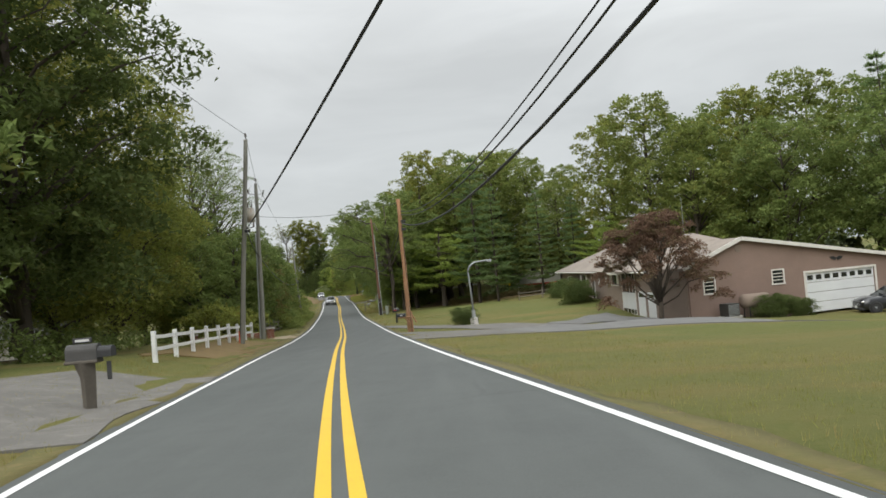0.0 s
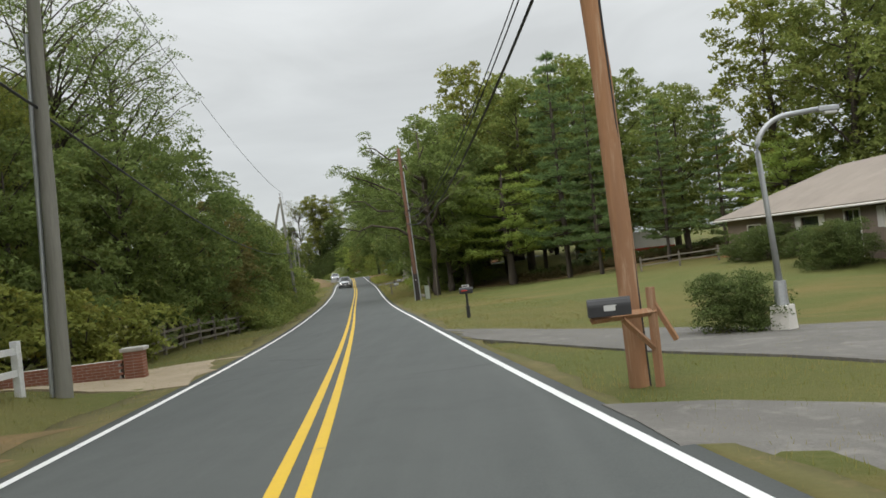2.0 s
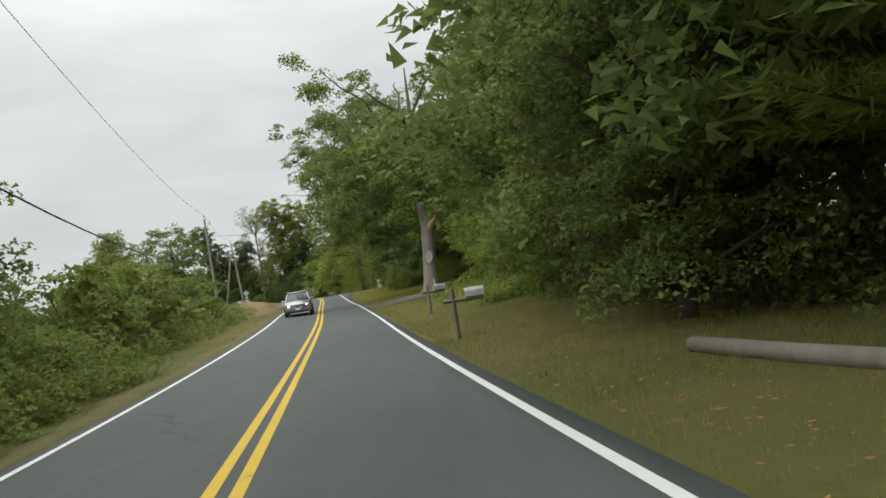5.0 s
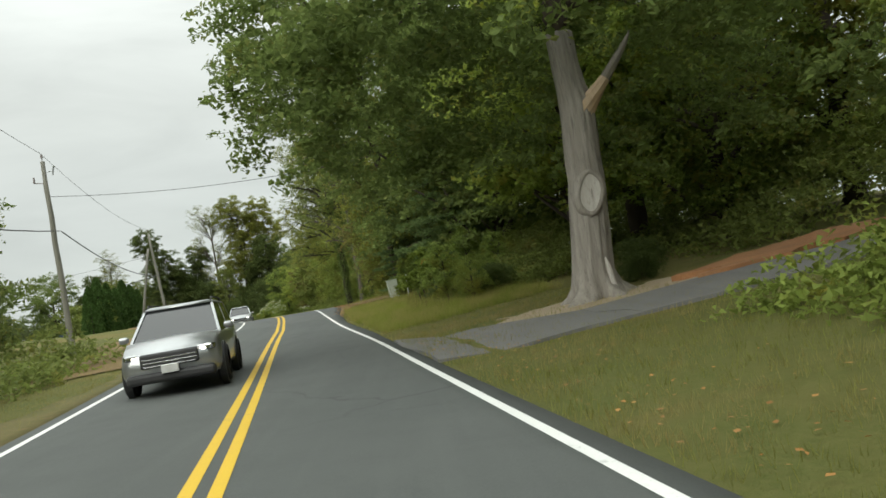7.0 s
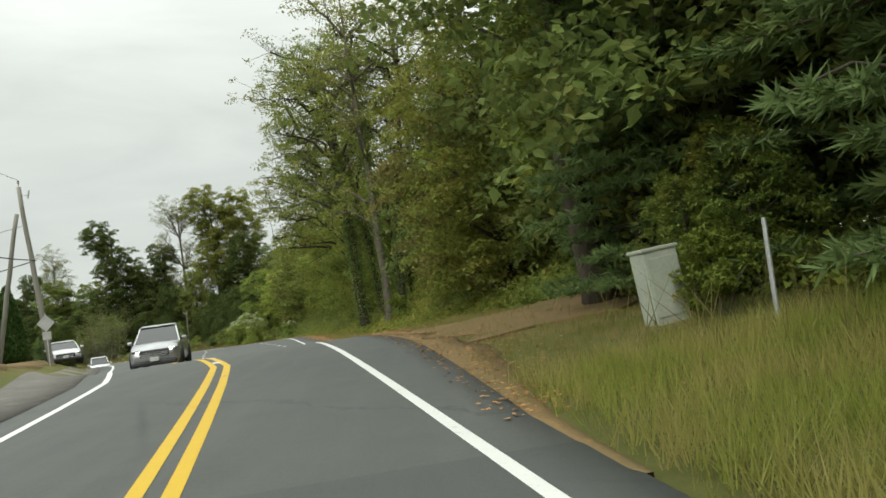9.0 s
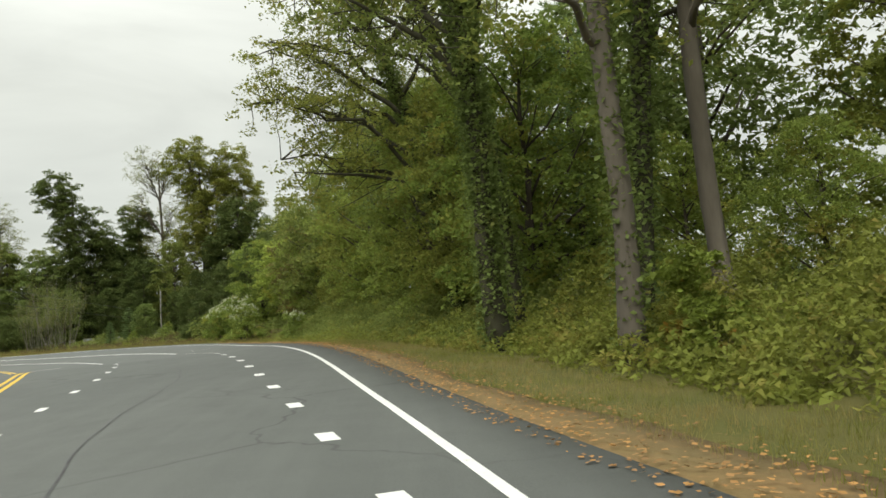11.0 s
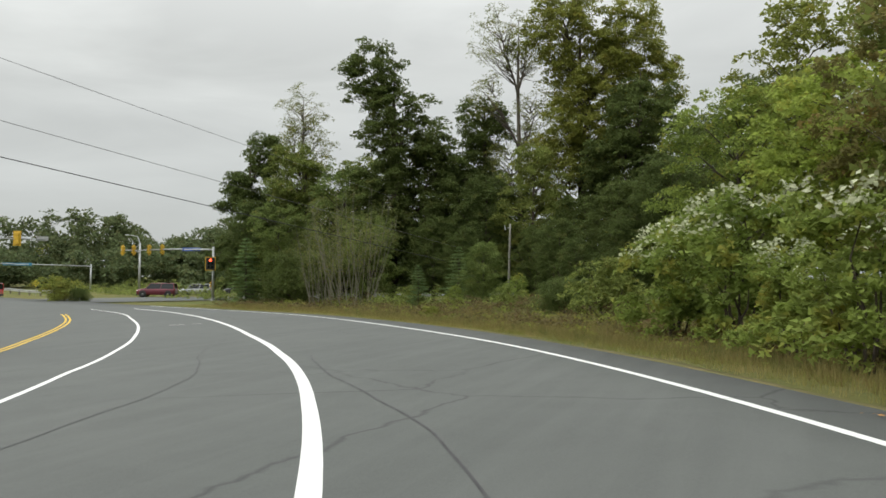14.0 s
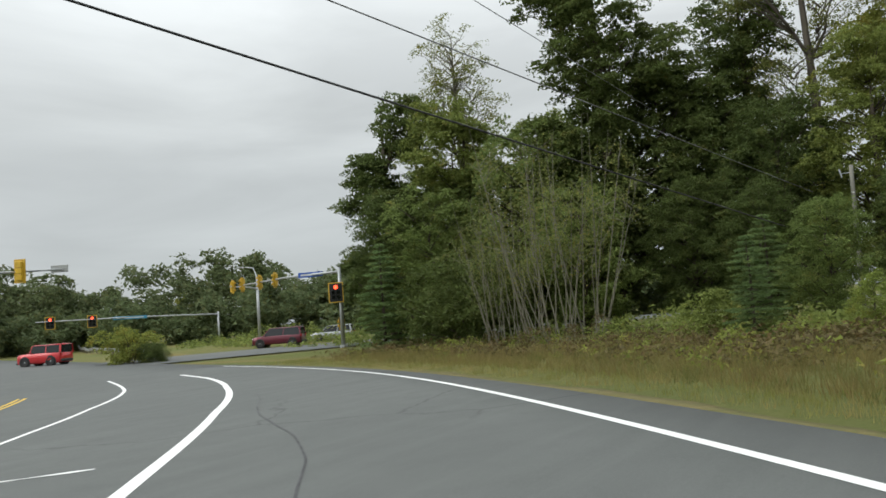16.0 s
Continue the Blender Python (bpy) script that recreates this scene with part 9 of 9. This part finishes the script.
vehicle("pickup_truck", Matrix.Translation((31.4, 55.0, gz(31.4, 55.0))) @ Matrix.Rotation(radians(175), 4, "Z"), "black pickup truck parked before the garage", PAINT_BLACK, 5.4, 1.95, 1.82, 1.14, 1.1, 1.35, 0.1, 0.40, bed=1.6, lights=False)


# ---- traffic signals ----
def signal_head(parent, place, face, lit=None, lenses=3, name="signal_head", cluster=False):
    """A signal head at a world place whose front looks towards heading face (degrees, 0 = towards -y).
    A cluster has one lens on top and two pairs below it."""
    m = Matrix.Translation(place) @ Matrix.Rotation(radians(face), 4, "Z")
    if cluster:
        spots = [(0, 0.42), (-0.2, 0.02), (0.2, 0.02), (-0.2, -0.38), (0.2, -0.38)]
        wide, tall = 0.86, 1.28
    else:
        spots = [(0, (lenses - 1) * 0.18 - 0.36 * k) for k in range(lenses)]
        wide, tall = 0.36, 0.36 * lenses

    def placed(bm):
        bmesh.ops.transform(bm, matrix=m, verts=bm.verts)
        return bm

    bm = bmesh.new()
    box(bm, (0, 0.03, 0), (wide + 0.30, 0.02, tall + 0.3), bevel=0.008)
    head = wpart(name, placed(bm), SIGNAL_YELLOW, parent, "yellow-edged signal backplate")
    bm = bmesh.new()
    box(bm, (0, 0.016, 0), (wide + 0.14, 0.02, tall + 0.14))
    wpart("backplate", placed(bm), BLACK_METAL, head)
    for k, (x, z) in enumerate(spots):
        bm = bmesh.new()
        box(bm, (x, 0.14, z), (0.34, 0.22, 0.35), bevel=0.03)
        box(bm, (x, -0.02, z), (0.35, 0.08, 0.35), bevel=0.02)
        wpart("housing", placed(bm), SIGNAL_YELLOW if not cluster else BLACK_METAL, head)
        bm = bmesh.new()
        rod(bm, (x, -0.06, z), (x, -0.075, z), 0.15, 0.15, 18)
        wpart("lens", placed(bm), RED_LAMP if lit == k else DARK_GLASS, head, "lit red lens" if lit == k else "")
        bm = bmesh.new()
        n = 14
        arc = [(x + 0.165 * math.cos(t), z + 0.165 * math.sin(t)) for t in np.linspace(-0.5, math.pi + 0.5, n)]
        rows = [[bm.verts.new((xx, y, zz)) for xx, zz in arc] for y in (-0.06, -0.24)]
        for i in range(n - 1):
            bm.faces.new((rows[0][i], rows[0][i + 1], rows[1][i + 1], rows[1][i]))
        bmesh.ops.solidify(bm, geom=bm.faces[:], thickness=0.012)
        wpart("visor", placed(bm), SIGNAL_YELLOW if not cluster else BLACK_METAL, head)
    return head


def signal_mast(base, arm_end, arm_z, label, heads, sign=None, pole_top=None, lamp=False):
    bx, by = base
    z0 = min(gz(bx, by), -4.0)
    root = thing("signal_mast", Matrix.Translation((bx, by, z0)), label, "traffic signal", "signals at the junction")
    top = pole_top or arm_z + 0.25
    bm = bmesh.new()
    tube(bm, [(bx, by, z0 - 0.3), (bx, by, z0 + 0.25)], [0.3, 0.28], 12)
    wpart("base_plate", bm, GALV, root)
    bm = bmesh.new()
    tube(bm, [(bx, by, z0), (bx, by, top)], [0.17, 0.13], 14)
    wpart("mast", bm, GALV, root, smooth=True)
    bm = bmesh.new()
    a, b = Vector((bx, by, arm_z - 0.1)), Vector((*arm_end, arm_z + 0.1))
    tube(bm, [a, a.lerp(b, 0.5) + Vector((0, 0, 0.12)), b], [0.11, 0.085, 0.055], 12)
    wpart("mast_arm", bm, GALV, root, smooth=True)
    for f, face, lit, dz in heads:
        p = a.lerp(b, f) + Vector((0, 0, dz))
        signal_head(root, p, face, lit, cluster=lit is not None)
    if sign:
        f, face, mat_, w = sign
        p = a.lerp(b, f)
        m = Matrix.Translation(p) @ Matrix.Rotation(radians(face), 4, "Z")
        bm = bmesh.new()
        box(bm, (0, -0.14, 0.06), (w, 0.03, 0.42), bevel=0.01)
        bmesh.ops.transform(bm, matrix=m, verts=bm.verts)
        plate = wpart("street_sign", bm, mat_, root, "blue street name sign")
        bm = bmesh.new()
        bars(bm, (0, -0.158, 0.06), Vector((1, 0, 0)), Vector((0, 0, 1)), 1, w * 0.8, 0.14)
        bmesh.ops.transform(bm, matrix=m, verts=bm.verts)
        wpart("lettering_bar", bm, SILVER_TAPE, plate)
    if lamp:
        bm = bmesh.new()
        tube(bm, [(bx, by, top), (bx - 0.5, by, top + 1.0), (bx - 2.2, by, top + 1.25)], [0.07, 0.05, 0.04], 8)
        box(bm, (bx - 2.4, by, top + 1.23), (0.6, 0.25, 0.12), bevel=0.03)
        wpart("lamp_arm", bm, GALV, root)
    return root


# first mast: its arm runs along the crossing, one head on the pole faces the coming road
mast = signal_mast((-105.2, 338.2), (-121.5, 342.6), 2.0, "galvanised signal mast with three side-on heads and a blue sign", ((0.62, -70, None, 0.05), (0.79, -70, None, 0.05), (1.0, -70, None, 0.05)), (0.25, 20, SIGN_BLUE, 2.2))
signal_head(mast, (-105.3, 337.8, 0.25), 38, 0, cluster=True)
signal_head(mast, (-105.5, 338.4, -2.2), -80, None, 2, "pedestrian_head")
# far mast across the junction, two red heads
signal_mast((-153.5, 366.0), (-159.5, 343.0), 0.55, "far galvanised signal mast with two red heads", ((0.72, 62, 0, -0.2), (0.93, 62, 0, -0.2)), (0.52, 62, SIGN_TEAL, 4.2))
# mast at the near corner, seen from behind
signal_mast((-123.5, 301.0), (-107.6, 317.1), 2.0, "near signal mast seen from behind with a sign back", ((0.90, 215, None, 0.05), (0.6, 215, None, 0.05)), (0.99, 215, SIGN_BACK, 1.0))
signal_mast((-127.0, 349.5), (-126.0, 345.0), 2.2, "signal pole with a street lamp arm", ((0.9, 160, None, 0.0),), None, 3.4, True)


def guard_rail(points, label):
    x0, y0 = points[0]
    root = thing("guard_rail", Matrix.Translation((x0, y0, -4.0)), label, "guard rail")
    for (xa, ya), (xb, yb) in zip(points, points[1:]):
        bm = bmesh.new()
        za, zb = gz(xa, ya) + 0.6, gz(xb, yb) + 0.6
        for dz in (-0.1, 0.1):
            rod(bm, (xa, ya, za + dz), (xb, yb, zb + dz), 0.09, 0.09, 6)
        wpart("rail", bm, GALV, root)
        bm = bmesh.new()
        box(bm, (xa, ya, za - 0.3), (0.12, 0.15, 0.9))
        wpart("post", bm, FENCE_GREY, root)
    return root


guard_rail([(-131 - 4.0 * k, 338.5 + 1.6 * k + 0.02 * k * k) for k in range(18)], "weathered steel guard rail beside the far road")
sign_post((-137.5, 341.5), "yellow diamond warning sign by the guard rail", (("diamond", 1.7, 0.7, 0.7, SIGN_YELLOW),), 2.1, 55)


def meter_box():
    root = thing("meter_box", Matrix.Translation((-71.6, 346.86, 2.2)), "pale box fixed to the slim pole", "meter box")
    bm = bmesh.new()
    box(bm, (0, -0.08, 0.35), (0.42, 0.25, 0.9), bevel=0.03)
    part("case", bm, SILVER_TAPE, root)
    return root


meter_box()
